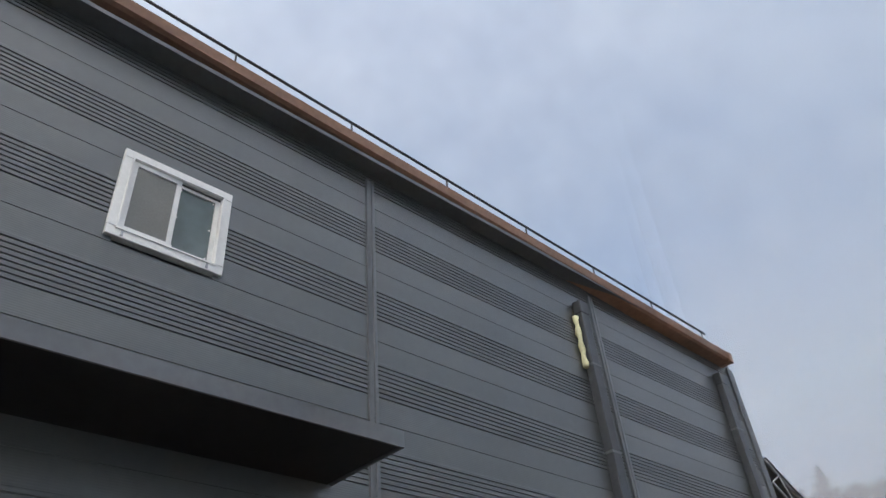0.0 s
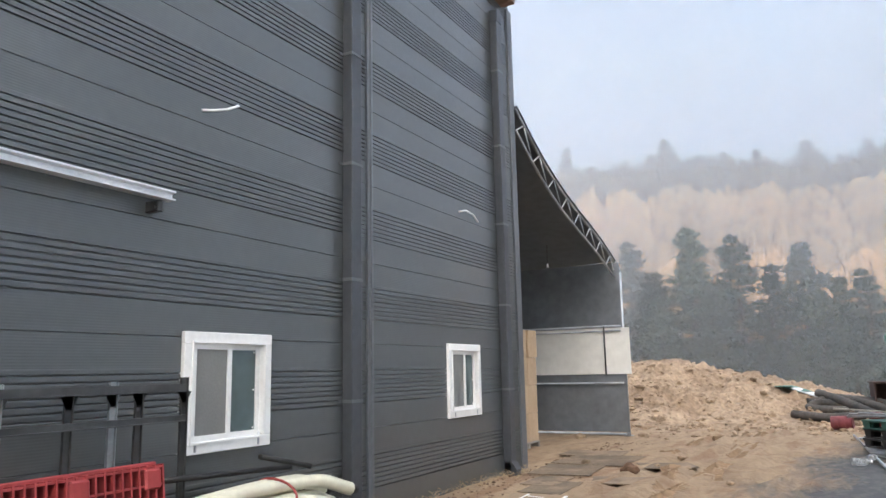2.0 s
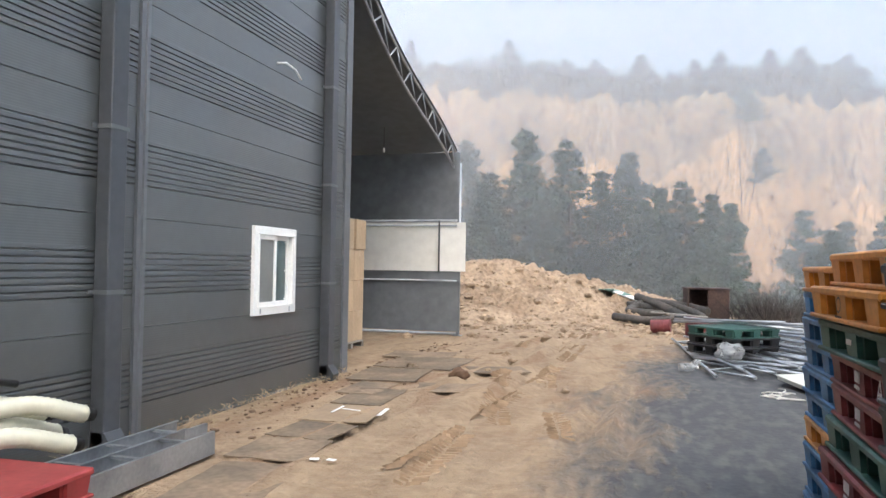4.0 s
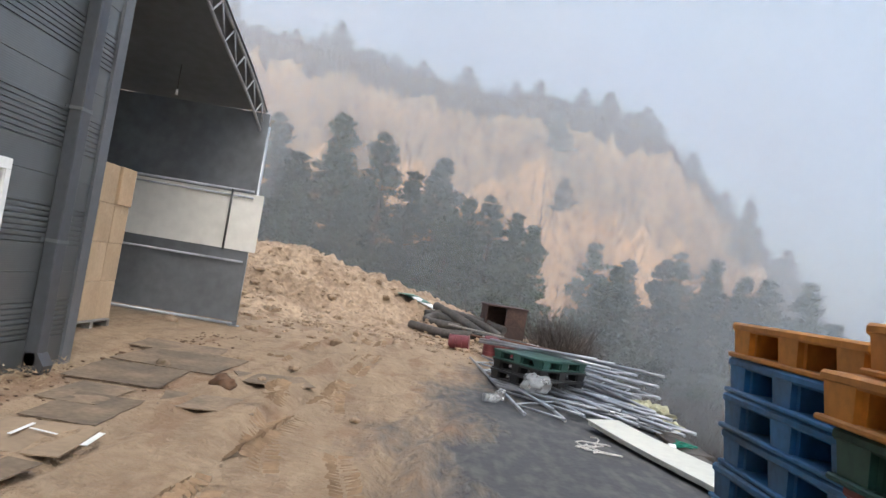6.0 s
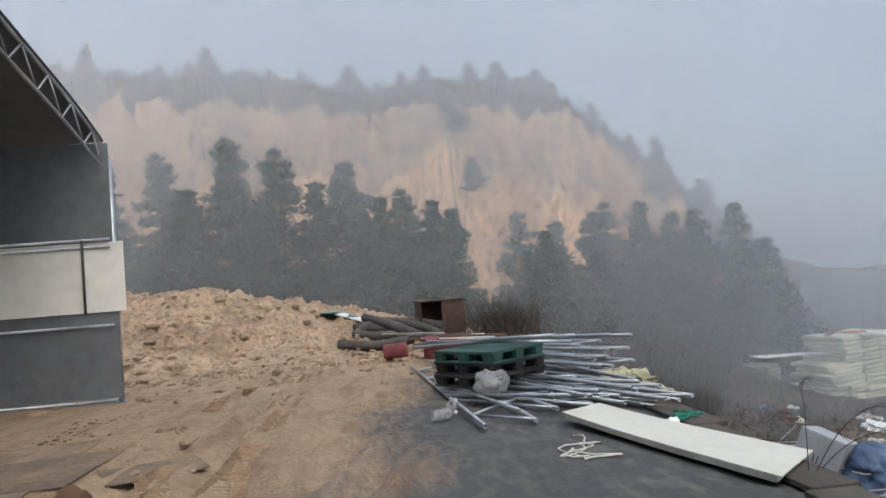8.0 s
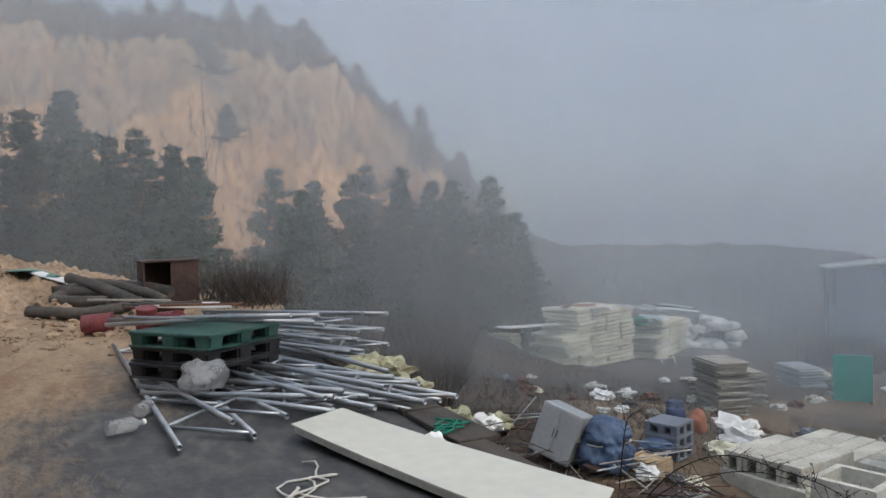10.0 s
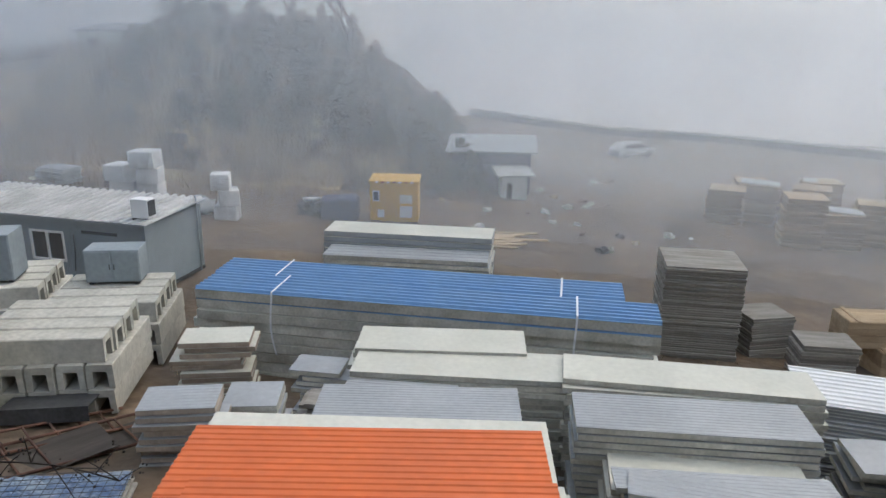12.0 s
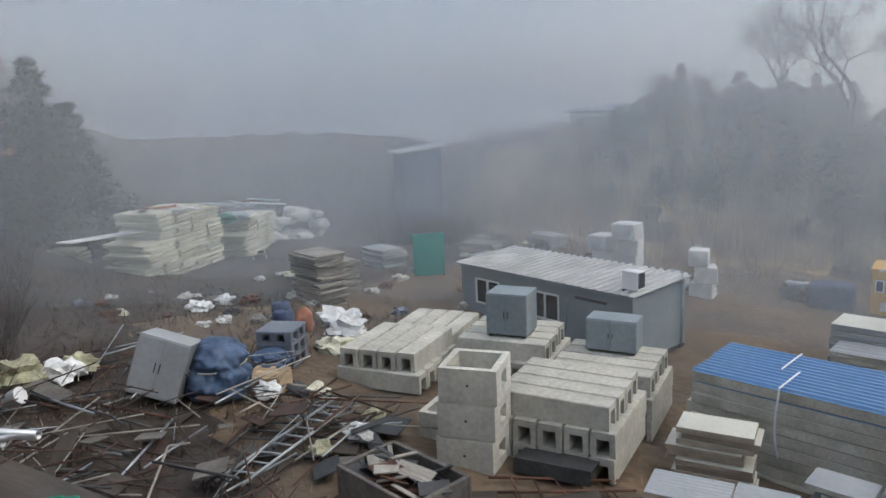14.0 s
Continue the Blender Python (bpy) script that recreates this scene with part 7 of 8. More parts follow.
for x, y in ((17.3, 27.6), (16.4, 26.6)):
    t = thing("blue_barrel", pose(x, y, yard_z(x, y) - 0.05), "blue plastic barrel standing in the scrap", "barrel", "blue barrels")
    bm = bmesh.new()
    path_tube(bm, [(0, 0, z) for z in (0, 0.02, 0.3, 0.33, 0.6, 0.63, 0.95, 0.97)], [0.26, 0.29, 0.29, 0.31, 0.29, 0.31, 0.29, 0.2], 16)
    part("drum", bm, NAVY, t)
    bm = bmesh.new()
    tube(bm, (0.1, 0, 0.96), (0.1, 0, 1.0), 0.04, 8)
    part("cap", bm, BLACK, t)
for k in range(3):
    p = build_pallet(BLUEHAZE, "grey-blue", pose(14.6, 24.9, yard_z(14.6, 24.9) + 0.34 * k, 0, 0, 20))
    p.scale = (0.9, 0.9, 2.0)
    p["label"], p["category"] = "stacked grey-blue plastic crate among the scrap", "crate"
    p.name, p["group"] = "plastic_crate", "blue crates in the scrap"
build_cabinet(10.4, 24.5, yard_z(10.4, 24.5) + 0.12, 0.9, 1.1, 1.35, 34, "dented silver cabinet tipped over among the scrap", GREYSHEET, 18)
def build_bundle(x, y, r, h, label):
    """A bulging load under a tarpaulin drawn in by a cord at its waist, with a gathered top."""
    t = thing("tarpaulin_bundle", pose(x, y, yard_z(x, y) - 0.05), label, "bundle", "blue bundles in the scrap")
    bm = bmesh.new()
    bmesh.ops.create_icosphere(bm, subdivisions=5, radius=1.0)
    for v in bm.verts:
        a, z = math.atan2(v.co.y, v.co.x), v.co.z
        fold = 1 + 0.04 * math.sin(a * 5 + 3 * z) + 0.30 * nz(v.co.x * 2 + x, v.co.y * 2, z * 2) + 0.22 * abs(nz(v.co.x * 4, v.co.y * 4 + x, z * 4))
        waist = 1 - 0.10 * math.exp(-((z - 0.25) / 0.10) ** 2)
        v.co = Vector((v.co.x * r * fold * waist, v.co.y * r * fold * waist, (max(-0.85, z) + 0.85) / 1.85 * h * (0.92 + 0.08 * fold)))
    for f in bm.faces:
        f.smooth = True
    part("tarpaulin", bm, BLUETARP, t)
    bm = bmesh.new()
    path_tube(bm, [(r * 0.93 * math.cos(k * 0.35), r * 0.93 * math.sin(k * 0.35), h * 0.60 + 0.02 * math.sin(k)) for k in range(19)], 0.02, 5)
    part("cord", bm, ROPE, t, "pale binding cord")


build_bundle(11.45, 23.75, 0.72, 1.45, "bulging bundle wrapped in blue tarpaulin")
build_bundle(13.9, 24.6, 0.5, 0.6, "low bundle wrapped in blue tarpaulin")
build_crate(12.6, 23.4, yard_z(12.6, 23.4), 0.7, 0.9, 0.4, 20, "small pale crate among the scrap")

build_lump("rubbish_pile", 38.0, 14.9, yard_z(38.0, 14.9), 0.75, DARKSTEEL, "dark rubbish pile on the yard", "rubbish", 0.7, "", 0.6)
t = thing("basin", pose(38.0, 14.9, yard_z(38.0, 14.9) + 0.62, 0, 8, 10), "white plastic basin on a rubbish pile", "basin")
bm = bmesh.new()
path_tube(bm, [(0, 0, z) for z in (0.0, 0.02, 0.22, 0.24, 0.22, 0.06)], [0.3, 0.36, 0.52, 0.56, 0.5, 0.3], 18)
part("bowl", bm, WHITE, t)

# an open concrete trough with scrap in it
g = yard_z(9.9, 17.6) - 0.05
t = thing("scrap_trough", pose(9.95, 17.65, g, 0, 0, -14), "open grey trough full of scrap metal", "trough")
for n, q in (("long_side", (-0.62, -0.54, -0.95, 0.95, 0, 0.85)), ("long_side", (0.54, 0.62, -0.95, 0.95, 0, 0.85)), ("short_side", (-0.54, 0.54, -0.95, -0.87, 0, 0.85)), ("short_side", (-0.54, 0.54, 0.87, 0.95, 0, 0.85)), ("floor", (-0.54, 0.54, -0.87, 0.87, 0, 0.3))):
    bm = bmesh.new()
    soft_box(bm, *q, 0.012)
    part(n, bm, RETAIN if n != "floor" else RUST, t)
for k in range(34):
    x, y = 9.95 + random.uniform(-0.4, 0.4), 17.65 + random.uniform(-0.75, 0.75)
    build_plank(x, y, g + 0.72 + random.uniform(-0.1, 0.15), random.choice((0.05, 0.08, 0.4)), random.uniform(0.3, 0.8), 0.03, random.uniform(0, 180), random.choice((RUST, DARKSTEEL, OLDWOOD, DARKSTEEL)), random.uniform(-25, 25), "piece of scrap metal in the trough")

# mesh sheets with a torn blue film
g = yard_z(10.0, 15.1)
t = thing("wire_mesh_stack", pose(10.05, 15.1, g + 0.02, 0, 0, 4), "stack of boards under torn blue film and wire mesh", "mesh stack")
for k in range(3):
    bm = bmesh.new()
    soft_box(bm, -0.52, 0.52, -1.2, 1.2, 0.06 * k, 0.06 * k + 0.05, 0.008)
    part("board", bm, OLDWOOD, t, at=pose(0.03 * k, 0.04 * k, 0, 0, 0, 2 * k))
bm = bmesh.new()
bmesh.ops.create_grid(bm, x_segments=24, y_segments=50, size=0.5)
for v in bm.verts:
    v.co = Vector((v.co.x * 1.0 + 0.05, v.co.y * 2.3, 0.22 + 0.03 * nz(v.co.x * 9, v.co.y * 22) + 0.02 * nz(v.co.x * 20, v.co.y * 50, 3)))
part("film", bm, mat("torn_blue_film", (0.24, 0.30, 0.36), 0.35, 0, 0.4, 3.5, 12.0, 0.3, tone=(0.09, 0.15, 0.27)), t, "torn blue and white plastic film")
bm = bmesh.new()
for k in range(18):
    tube(bm, (-0.52, -1.15 + k * 0.135, 0.27), (0.52, -1.15 + k * 0.135, 0.27), 0.005, 4, cap=False)
for k in range(9):
    tube(bm, (-0.5 + k * 0.125, -1.2, 0.275), (-0.5 + k * 0.125, 1.2, 0.275), 0.005, 4, cap=False)
part("wire_mesh", bm, DARKSTEEL, t)


def build_ladder(a, b, w, m, label):
    a, b = Vector(a), Vector(b)
    t = thing("ladder", pose(0, 0, 0), label, "ladder", "scrap ladders")
    d = (b - a).normalized()
    s = d.cross(Vector((0, 0, 1))).normalized() * w / 2
    for q in (-1, 1):
        bm = bmesh.new()
        tube(bm, a + s * q, b + s * q, 0.03, 6)
        part("rail", bm, m, t)
    n = int((b - a).length / 0.4)
    for k in range(1, n):
        bm = bmesh.new()
        c = a.lerp(b, k / n)
        tube(bm, c - s, c + s, 0.02, 6)
        part("rung", bm, m, t)


build_ladder((8.6, 20.2, -4.3), (12.6, 21.1, -4.55), 0.5, GREYSHEET, "grey steel ladder lying across the scrap")
build_ladder((9.8, 21.0, -4.4), (12.2, 22.0, -4.6), 0.9, DARKSTEEL, "dark frame lying across the scrap")
build_ladder((28.2, 40.0, yard_z(28, 40) + 0.1), (29.2, 41.6, yard_z(29, 41) + 1.3), 0.7, SACK, "white frame leaning against insulation boards")
for k in range(420):
    x, y = random.uniform(4.2, 13.2), random.uniform(18.4, 28.0)
    if x > 9.2 and y < 19.2:
        continue
    z = yard_z(x, y) + 0.05 + abs(random.gauss(0, 0.22))
    m = random.choice((DARKRUST, RUST, DARKSTEEL, OLDWOOD, DARKRUST, GALV, DARKSTEEL))
    if k % 7 == 0:
        build_plank(x, y, z, random.uniform(0.2, 0.6), random.uniform(0.4, 1.0), 0.025, random.uniform(0, 180), random.choice((DARKRUST, RETAIN, DARKSTEEL, DARKPLANK, RETAIN)), random.uniform(-22, 22), "bent scrap sheet on the heap under the wall")
    else:
        a = random.uniform(0, 6.28)
        l = random.uniform(0.8, 3.2)
        d = Vector((math.cos(a), math.sin(a), random.uniform(-0.18, 0.18))) * l / 2
        t = thing("scrap_bar", pose(x, y, z), "thin rusty scrap bar on the heap under the wall", "scrap", "scrap bars")
        bm = bmesh.new()
        tube(bm, -d, d, random.uniform(0.01, 0.026), 6)
        part("bar", bm, m, t)
for x, y, r, m, lab in ((8.9, 27.1, 0.55, OLDSACK, "crumpled yellowish foam block in the scrap"), (9.7, 26.8, 0.42, SACK, "crumpled white sheet in the scrap"), (10.2, 27.0, 0.4, OLDSACK, "crumpled yellowish foam block in the scrap"), (10.6, 20.0, 0.2, OLDSACK, "crumpled stained sack in the scrap"), (12.6, 20.3, 0.25, OLDSACK, "crumpled stained sack in the scrap"), (11.6, 19.9, 0.28, SACK, "crumpled white sheet in the scrap"), (12.1, 22.9, 0.3, SACK, "crumpled white sheet in the scrap")):
    build_lump("crumpled_sheet", x, y, yard_z(x, y) + 0.15, r, m, lab, "sheeting", 0.6, "crumpled sheets", 0.62)
t = thing("paint_bucket", pose(8.1, 25.8, yard_z(8.1, 25.8) + 0.35, 70, 0, 30), "white paint bucket tipped over in the scrap", "bucket")
bm = bmesh.new()
path_tube(bm, [(0, 0, z) for z in (-0.2, -0.19, 0.17, 0.18, 0.21, 0.215)], [0.12, 0.145, 0.165, 0.18, 0.18, 0.15], 16)
part("pail", bm, WHITE, t)
bm = bmesh.new()
path_tube(bm, [(0.17 * math.cos(a * 0.3), 0.17 * math.sin(a * 0.3) * 0.6, 0.16 + 0.12 * math.sin(a * 0.3)) for a in range(11)], 0.006, 5)
part("handle", bm, DARKSTEEL, t, "thin wire handle")
for k in range(90):
    x, y = random.uniform(13, 46), random.uniform(24.5, 36)
    build_lump("scrap_lump", x, y, yard_z(x, y), random.uniform(0.1, 0.32), random.choice((RUST, SACK, OLDWOOD, CONCRETE, BLUEHAZE, STYRO, DARKSTEEL)), "small lump of rubbish on the yard", "rubbish", 0.6, "rubbish on the yard", 0.8)
for k in range(46):
    x, y = random.uniform(33, 58), random.uniform(-6, 10)
    if 36.5 < x < 40.5 and 8 < y < 13.5:
        continue
    build_lump("scrap_lump", x, y, yard_z(x, y), random.uniform(0.1, 0.3), random.choice((RUST, SACK, OLDWOOD, CONCRETE, WOOD, DARKSTEEL, RUST)), "small lump of rubbish on the yard", "rubbish", 0.6, "rubbish on the yard", 0.8)
for k in range(10):
    build_plank(33.5 + 0.35 * k, 5.5 + random.uniform(-1, 1), yard_z(33.5 + 0.35 * k, 5.5) + 0.05, 0.25, 3.2, 0.06, random.uniform(-12, 12), WOOD, 0, "long pale board lying on the yard")


# ---- growth ----
def pine_meshes(h, seed, dense):
    """Trunk and crown of a pine: whorls of limbs, each with tufts of narrow leaves."""
    rnd = random.Random(seed)
    bm = bmesh.new()
    lean = Vector((rnd.uniform(-0.3, 0.3), rnd.uniform(-0.3, 0.3), 0))
    path_tube(bm, [Vector((0, 0, h * k / 6)) + lean * (k / 6) ** 2 for k in range(7)], [h * 0.018 * (1.05 - k / 6) + 0.01 for k in range(7)], 7)
    tips = []
    z = h * 0.10
    while z < h * 0.98:
        f = z / h
        reach = h * 0.36 * (1 - f) * rnd.uniform(0.5, 1.2) + 0.025 * h
        for k in range(rnd.randint(4, 7)):
            a = rnd.uniform(0, 6.28)
            l = reach * rnd.uniform(0.55, 1.1)
            c = Vector((0, 0, z)) + lean * f * f
            tip = c + Vector((math.cos(a) * l, math.sin(a) * l, l * rnd.uniform(-0.05, 0.4)))
            tube(bm, c, tip, 0.012 * h * (1 - f) * 0.5 + 0.008, 4, 0.006, cap=False)
            m = max(2, int(l / (0.055 * h)))
            for q in range(m):
                if (q + 1) / m > 0.2:
                    tips.append((c.lerp(tip, (q + 1) / m), 1.15 - 0.8 * f))
        z += h * rnd.uniform(0.035, 0.06)
    trunk = mesh_of("trunk", bm, BARK)
    verts, faces = [], []
    for p, g in tips:
        for k in range(dense):
            o = p + Vector((rnd.gauss(0, 0.024 * h), rnd.gauss(0, 0.024 * h), rnd.gauss(0, 0.015 * h))) * g
            d = Vector((rnd.gauss(0, 1), rnd.gauss(0, 1), rnd.gauss(0.45, 0.7))).normalized() * h * rnd.uniform(0.018, 0.045)
            s = d.orthogonal().normalized() * h * 0.010
            i = len(verts)
            verts += [o - s, o + s, o + d]
            faces.append((i, i + 1, i + 2))
    me = bpy.data.meshes.new("crown")
    me.from_pydata([tuple(v) for v in verts], [], faces)
    me.materials.append(NEEDLE)
    return trunk, me


PINES = [pine_meshes(10.0, s, 26) for s in (3, 8, 15, 21)]


def plant(x, y, z, h, k, label, group):
    t = thing("pine_tree", pose(x, y, z, 0, 0, (k * 77) % 360), label, "tree", group)
    w = h / 10 * (1.0 if h > 4.8 else 1.6)
    t.scale = (w, w, h / 10)
    part("trunk", PINES[k % 4][0], None, t)
    part("crown", PINES[k % 4][1], None, t)


MID = [(-6.6, 42, 9.4), (-4.2, 42, 8.4), (-1.3, 43, 8.0), (-2.8, 40, 6.6), (0.4, 41, 6.0), (1.6, 40.5, 6.0), (3.1, 37.5, 4.7), (2.4, 38.5, 5.2), (-8.6, 41, 7.0), (-10.5, 44, 9.0), (-5.4, 38.5, 5.6), (-7.6, 38, 5.0), (-13, 43, 8.5), (-16, 45, 9), (-0.6, 38.5, 5.0), (7.4, 43, 4.8), (9.2, 43.5, 4.4), (10.9, 43, 4.5), (8.3, 41.5, 3.7), (12.6, 44.5, 5.2), (14.8, 46, 5.4), (16.0, 45, 4.4), (18.3, 46, 4.6), (20.4, 45.5, 4.8), (13.4, 43, 3.0), (17.0, 43.5, 2.8), (23, 47, 2.8)]
MID += [(-12 + 0.9 * k + random.uniform(-0.8, 0.8), 37.5 + random.uniform(0, 5), random.uniform(1.2, 3.2)) for k in range(16)]
for k, (x, y, top) in enumerate(MID):
    lot = x < edge_x(y)
    z = land_z(x, y, lot) - 0.3
    plant(x, y, z, max(2.5, top - z), k, "dark pine dim in the mist below the clay slope", "pines below the slope")
RIDGE = [(-33, 6), (-29, 5), (-22.5, 5.4), (-14, 3.6), (-12, 4.0), (-7.2, 2.6), (-5, 3.4), (-1, 3.8), (3.4, 3.6), (5.2, 4.2), (9, 3.2), (11.4, 4.6), (14.6, 3.8), (16.2, 4.0), (19.0, 3.6), (22.5, 3.8), (25.0, 4.4), (29, 4.6)]
RIDGE = [(x, 0.8 * h) for x, h in RIDGE]
RIDGE += [(-34 + 0.42 * k + random.uniform(-0.8, 0.8), random.uniform(0.9, 2.2) * (1 + 0.5 * nz(k * 0.11, 2.0))) for k in range(155)]
for k, (x, h) in enumerate(RIDGE):
    y = 66.0 + 2.0 * nz(x, 3.0) + random.uniform(-0.8, 2.5)
    plant(x, y, land_z(x, y, x < edge_x(y)) - 0.3 - 0.2 * h, 1.2 * h, k + 1, "dark pine on the misty ridge", "pines on the ridge")
for k, (x, y, h) in enumerate(((6.5, 59.5, 3.4), (7.4, 58.0, 2.8), (20.5, 56, 5.0), (22.5, 60.5, 5.4), (24.5, 55, 4.2), (27.0, 57, 4.5))):
    plant(x, y, land_z(x, y, False) - 0.3, h, k + 2, "dark pine growing on the clay slope", "pines on the slope")


def blades(name, spots, h0, h1, w, m, label, category, spread=0.5):
    """A thicket of thin stalks as one mesh."""
    verts, faces = [], []
    for p in spots:
        h = random.uniform(h0, h1)
        d = Vector((random.gauss(0, spread), random.gauss(0, spread), 1)).normalized() * h
        a = random.uniform(0, 3.14)
        s = Vector((math.cos(a), math.sin(a), 0)) * w
        i = len(verts)
        verts += [tuple(p - s), tuple(p + s), tuple(p + d * 0.6 + s * 0.8), tuple(p + d)]
        faces += [(i, i + 1, i + 2), (i, i + 2, i + 3)]
    me = bpy.data.meshes.new(name)
    me.from_pydata(verts, [], faces)
    me.materials.append(m)
    tagged(new(name, me), label, category, kind="stuff")


def scatter(n, x0, x1, y0, y1, test):
    out = []
    while len(out) < n:
        x, y = random.uniform(x0, x1), random.uniform(y0, y1)
        if test(x, y):
            out.append(Vector((x, y, land_z(x, y, x < edge_x(y)) - 0.05)))
    return out


blades("brush", scatter(15000, 3.6, 22, 20.5, 54, lambda x, y: x > edge_x(y) + 0.5 and x < 4.5 + (y - 20.5) * 0.6), 0.3, 1.5, 0.02, BRUSH, "dark tangled winter brush on the slope", "brush")
blades("brush", scatter(14000, -16, 60, 33, 62, lambda x, y: (y > 47 or x < 5) and not (-12 < x < 2 and y < 34)), 0.4, 1.8, 0.03, BRUSH, "dark tangled winter brush below the clay slope", "brush")
blades("brush", scatter(9000, 46, 78, 4, 62, lambda x, y: nz(x * 0.15, y * 0.15) > (0.12 if 14 < y < 27 and x < 56 else -0.12)), 0.6, 2.4, 0.035, BRUSH, "dark brush on the misty knoll", "brush")
blades("brush", scatter(7000, -34, 34, 61.5, 70, lambda x, y: True), 0.3, 1.3, 0.05, BRUSH, "dark brush along the top of the clay slope", "brush")
blades("reeds", scatter(10000, 45, 60, 9, 36, lambda x, y: nz(x * 0.15, y * 0.15) < 0.15), 0.8, 2.2, 0.03, REED, "tall dry straw reeds on the knoll", "reeds", 0.25)
blades("reeds", scatter(2200, 40, 50, 14, 34, lambda x, y: True), 0.4, 1.2, 0.02, REED, "dry straw grass at the foot of the knoll", "reeds", 0.35)
blades("reeds", scatter(1500, 37.5, 43, 34.5, 39.5, lambda x, y: x + y < 81), 0.8, 2.4, 0.03, BRUSH, "dark brush before the blue shed", "brush", 0.4)
blades("weeds", scatter(5000, 4, 40, -4, 36, lambda x, y: nz(x * 0.3, y * 0.3) > 0.1), 0.06, 0.3, 0.012, REED, "dry weeds scattered over the yard", "weeds", 0.6)
blades("brush", scatter(9000, 4, 22, 18.5, 40, lambda x, y: x > edge_x(y) + 0.5 and not (x > 9 and y < 20) and not (x > 13 and y < 25)), 0.08, 0.55, 0.014, BRUSH, "low dark brush among the scrap", "brush", 0.9)
blades("shrub", [Vector((3.3 + random.gauss(0, 0.5), 26.8 + random.gauss(0, 0.7), -0.1)) for _ in range(900)], 0.4, 1.7, 0.010, BRUSH, "dry bushy shrub at the edge of the lot", "shrub", 0.6)


def bare_tree(name, x, y, z, h, seed, label, m, r0, depth, leaves=0):
    rnd = random.Random(seed)
    t = thing(name, pose(x, y, z), label, "tree" if h > 3 else "shrub")
    bm, tips = bmesh.new(), []

    def grow(p, d, l, r, k):
        pts, q = [p], p
        for i in range(3):
            d = (d + Vector((rnd.gauss(0, 0.13), rnd.gauss(0, 0.13), rnd.gauss(0.05, 0.1)))).normalized()
            q = q + d * l / 3
            pts.append(q)
        path_tube(bm, pts, [r * (1 - 0.13 * i) for i in range(4)], 6 if r > 0.02 else 4)
        tips.append(q)
        if k:
            for _ in range(rnd.randint(2, 4)):
                nd = (d + Vector((rnd.gauss(0, 0.55), rnd.gauss(0, 0.55), rnd.gauss(0.12, 0.4)))).normalized()
                grow(pts[rnd.choice((2, 3))], nd, l * rnd.uniform(0.6, 0.85), r * 0.58, k - 1)

    grow(Vector((0, 0, 0)), Vector((0, 0, 1)), h * 0.3, r0, depth)
    part("limbs", bm, m, t)
    if leaves:
        verts, faces = [], []
        for p in tips:
            for _ in range(leaves):
                o = p + Vector((rnd.gauss(0, 0.3), rnd.gauss(0, 0.3), rnd.gauss(0, 0.3)))
                s, u = Vector((rnd.gauss(0, 0.06), rnd.gauss(0, 0.06), 0.05)), Vector((rnd.gauss(0, 0.06), 0.06, rnd.gauss(0, 0.06)))
                i = len(verts)
                verts += [tuple(o), tuple(o + s), tuple(o + u)]
                faces.append((i, i + 1, i + 2))
        me = bpy.data.meshes.new("crown")
        me.from_pydata(verts, [], faces)
        me.materials.append(BRUSH)
        part("crown", me, None, t)


bare_tree("bare_tree", 57.5, 14.6, land_z(57.5, 14.6, False) - 0.3, 14, 5, "large bare tree with a few clinging leaves on the knoll", TWIG, 0.27, 6, 12)
bare_tree("bare_tree", 59.5, 18.5, land_z(59.5, 18.5, False) - 0.3, 9, 9, "bare tree on the misty knoll", TWIG, 0.16, 5, 14)
for k, (x, y, h) in enumerate(((60, 26.0, 5.2), (61, 27.6, 4.2), (60, 24.0, 4.0), (59, 21.5, 4.6), (58, 12.5, 3.6), (60, 16.5, 5.0), (58, 18.0, 4.0))):
    plant(x, y, land_z(x, y, False) - 0.8, h, k, "dense dark evergreen on the misty knoll", "evergreens on the knoll")
for k in range(110):
    y = random.uniform(5.5, 30) if k < 64 else random.uniform(5.5, 22)
    x = random.uniform(50, 62) - (3 if y < 14 else 0)
    plant(x, y, land_z(x, y, False) - 0.9, random.uniform(1.8, 3.4) * (1.0 if k < 64 else 1.5), k, "dark scrubby evergreen on the misty knoll", "evergreens on the knoll")
for k, (x, y, h) in enumerate(((60, 24, 6), (58, 26.5, 5), (61, 28.5, 5.5), (57, 22.5, 4.5), (56, 14.5, 4), (57, 12.5, 3.5))):
    bare_tree("bare_tree", x, y, land_z(x, y, False) - 0.3, h, 30 + k, "thin bare tree on the misty knoll", TWIG, 0.1, 4, 5)


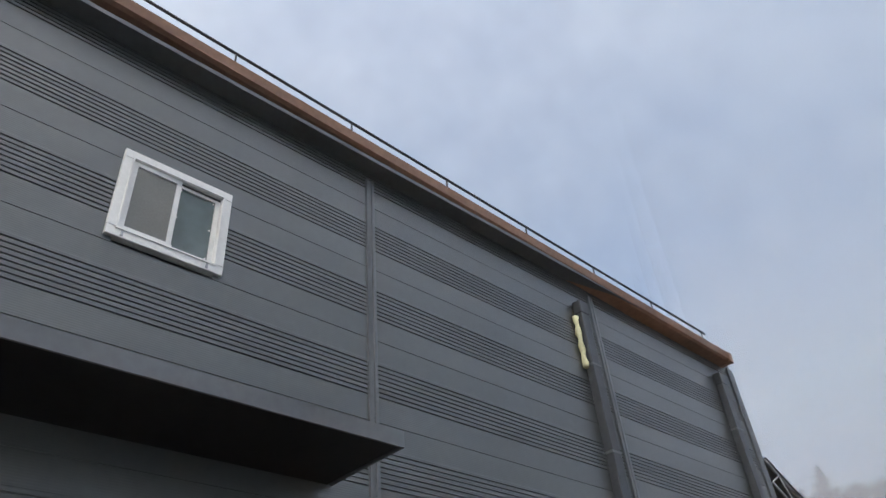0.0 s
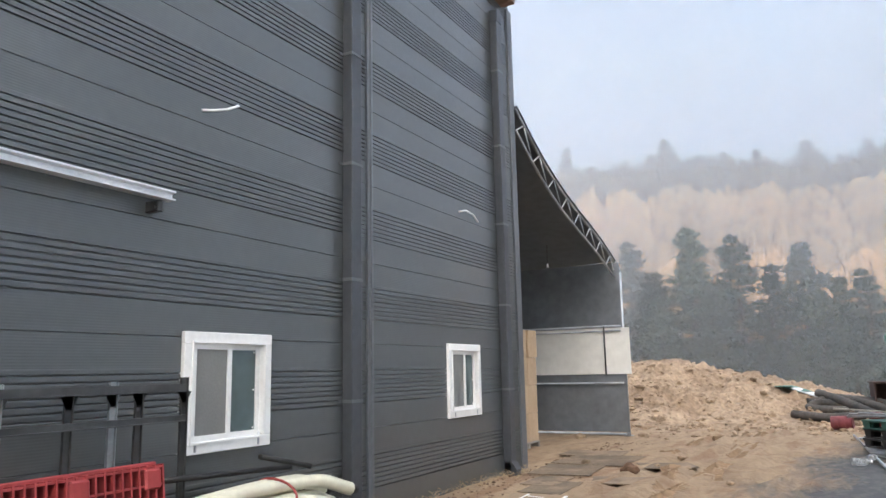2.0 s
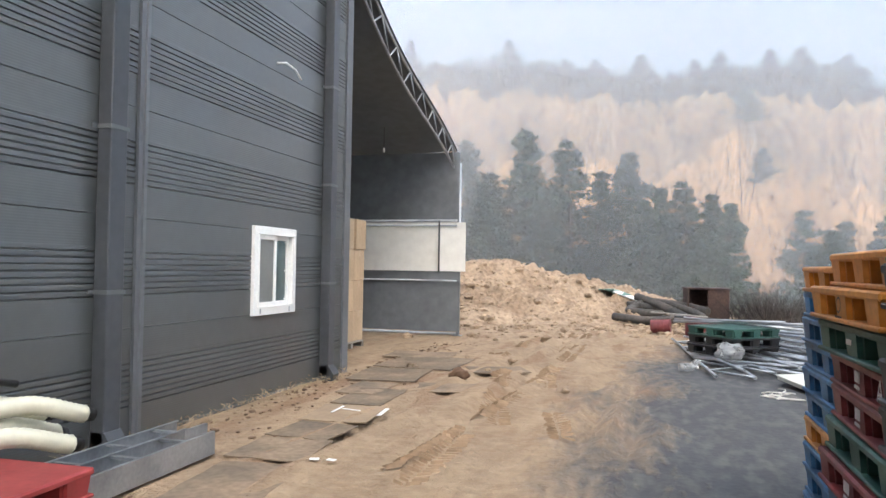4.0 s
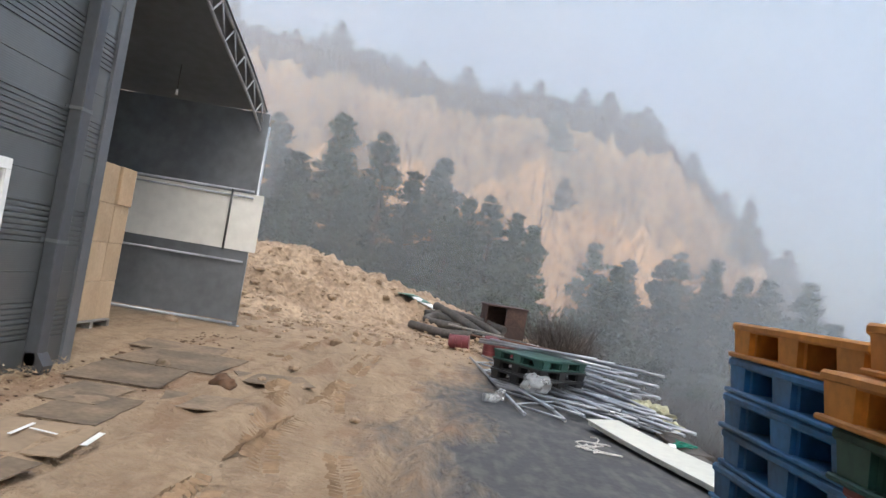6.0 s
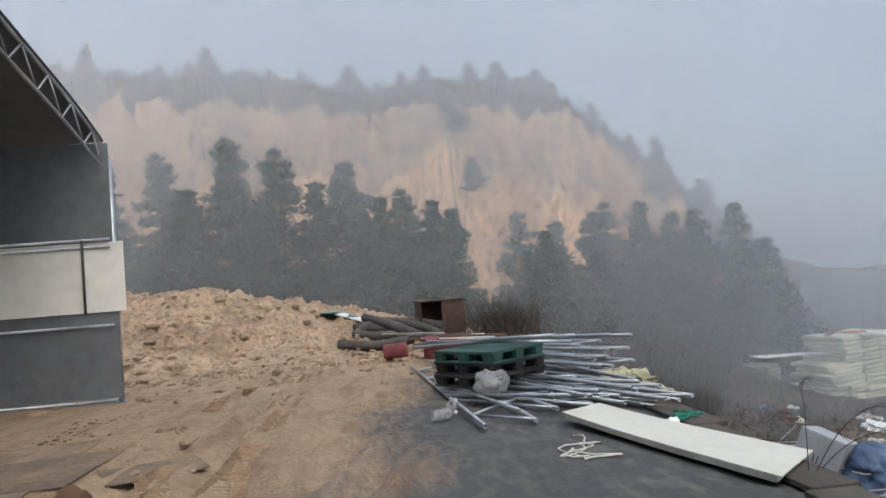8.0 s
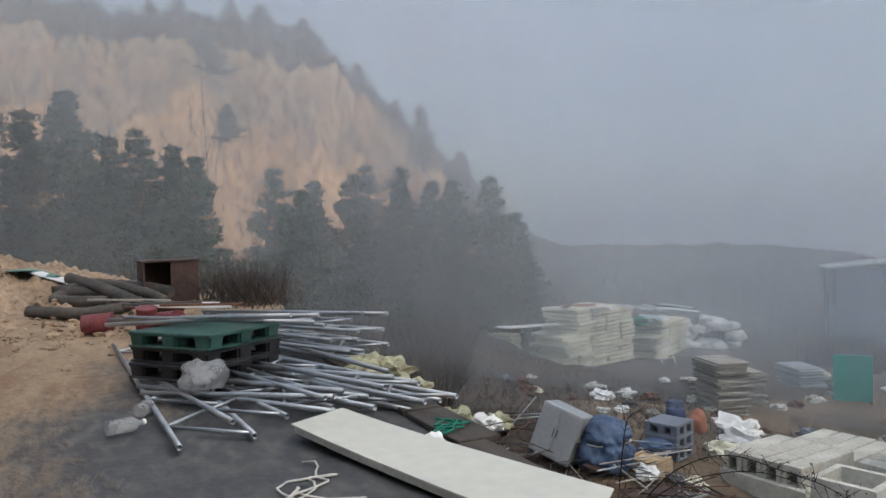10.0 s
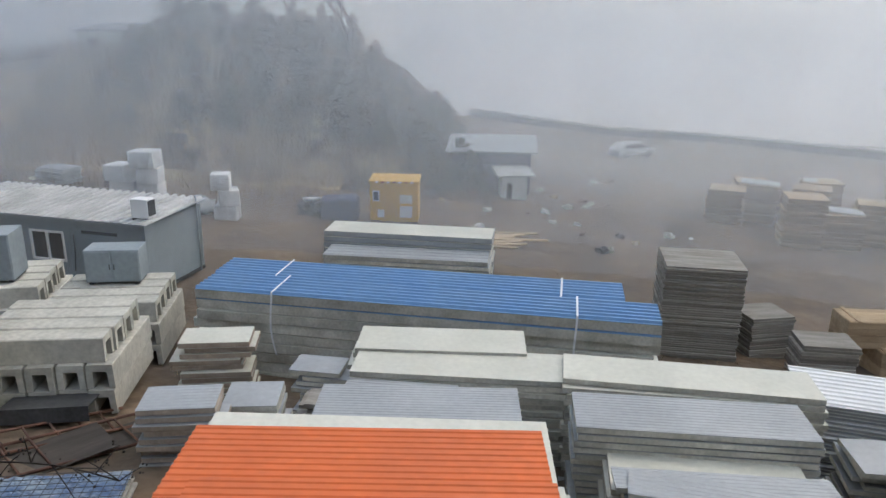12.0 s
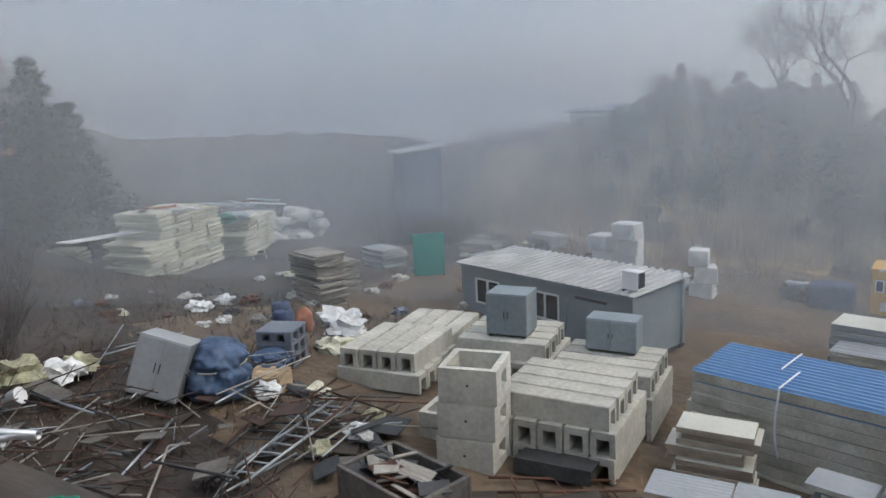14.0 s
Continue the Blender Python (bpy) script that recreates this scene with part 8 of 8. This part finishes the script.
def build_twigs():
    """A bare shrub that arches over the lot's edge, with side twigs and seed heads."""
    rnd = random.Random(12)
    t = thing("bare_shrub", pose(0, 0, 0), "thin bare shrub with dark seed heads at the lot's edge", "shrub")
    for pts in ([(2.64, 11.95, -0.05), (2.66, 11.6, 0.40), (2.60, 11.25, 0.60), (2.54, 10.95, 0.675), (2.50, 10.70, 0.69), (2.47, 10.48, 0.655)], [(2.62, 11.95, -0.05), (2.50, 11.7, 0.5), (2.36, 11.5, 0.75), (2.28, 11.3, 0.82)], [(2.66, 12.0, -0.05), (2.86, 11.75, 0.3), (3.0, 11.4, 0.45), (3.06, 11.1, 0.42)]):
        bm = bmesh.new()
        fine = [Vector(a).lerp(Vector(b), k / 5) for a, b in zip(pts, pts[1:]) for k in range(5)] + [Vector(pts[-1])]
        for i in range(1, len(fine) - 1):
            fine[i] += Vector((rnd.gauss(0, 0.012), rnd.gauss(0, 0.012), rnd.gauss(0, 0.014)))
        for _ in range(5):
            fine = [fine[0]] + [(fine[i - 1] + fine[i] * 2 + fine[i + 1]) / 4 for i in range(1, len(fine) - 1)] + [fine[-1]]
        path_tube(bm, fine, [0.0028 * (1 - 0.75 * i / len(fine)) + 0.0009 for i in range(len(fine))], 5)
        stem = part("stem", bm, TWIG, t)
        for i in [k for k in range(5, len(fine)) for _ in (0, 1)]:
            bm = bmesh.new()
            d = Vector((rnd.gauss(0, 0.5), rnd.gauss(-0.45, 0.5), rnd.choice((1, 0.7, -0.6, -0.2)) * rnd.uniform(0.4, 1.0))).normalized()
            l = rnd.uniform(0.03, 0.10)
            q = [fine[i] + d * l * k / 4 + Vector((0, 0, 0.02 * math.sin(k))) * l for k in range(5)]
            path_tube(bm, q, [0.0016, 0.0014, 0.0012, 0.001, 0.0008], 4)
            for k in range(rnd.randint(1, 5)):
                c = q[rnd.choice((2, 3, 4, 4))] + Vector((rnd.gauss(0, 0.008), rnd.gauss(0, 0.008), rnd.gauss(0, 0.008)))
                for v in bmesh.ops.create_icosphere(bm, subdivisions=1, radius=rnd.uniform(0.0015, 0.0035))["verts"]:
                    v.co += c
            part("twig", bm, TWIG, stem)


build_twigs()


# rusty flat frames lying on the mud, and the steel plates beside them
for a, b, w in (((11.0, 16.5, 0), (12.9, 14.5, 0), 1.1), ((11.6, 16.9, 0), (13.2, 15.0, 0), 0.8)):
    build_ladder((a[0], a[1], yard_z(a[0], a[1]) + 0.08), (b[0], b[1], yard_z(b[0], b[1]) + 0.10), w, RUST, "rusty flat steel frame lying on the mud")
for x, y, w, l, yaw in ((11.7, 15.6, 1.0, 1.6, 42), (12.7, 14.6, 0.8, 1.2, 40), (10.9, 17.0, 0.7, 1.0, 30)):
    build_plank(x, y, yard_z(x, y) + 0.05, w, l, 0.02, yaw, DARKPLANK, 0, "dark steel plate lying on the mud")
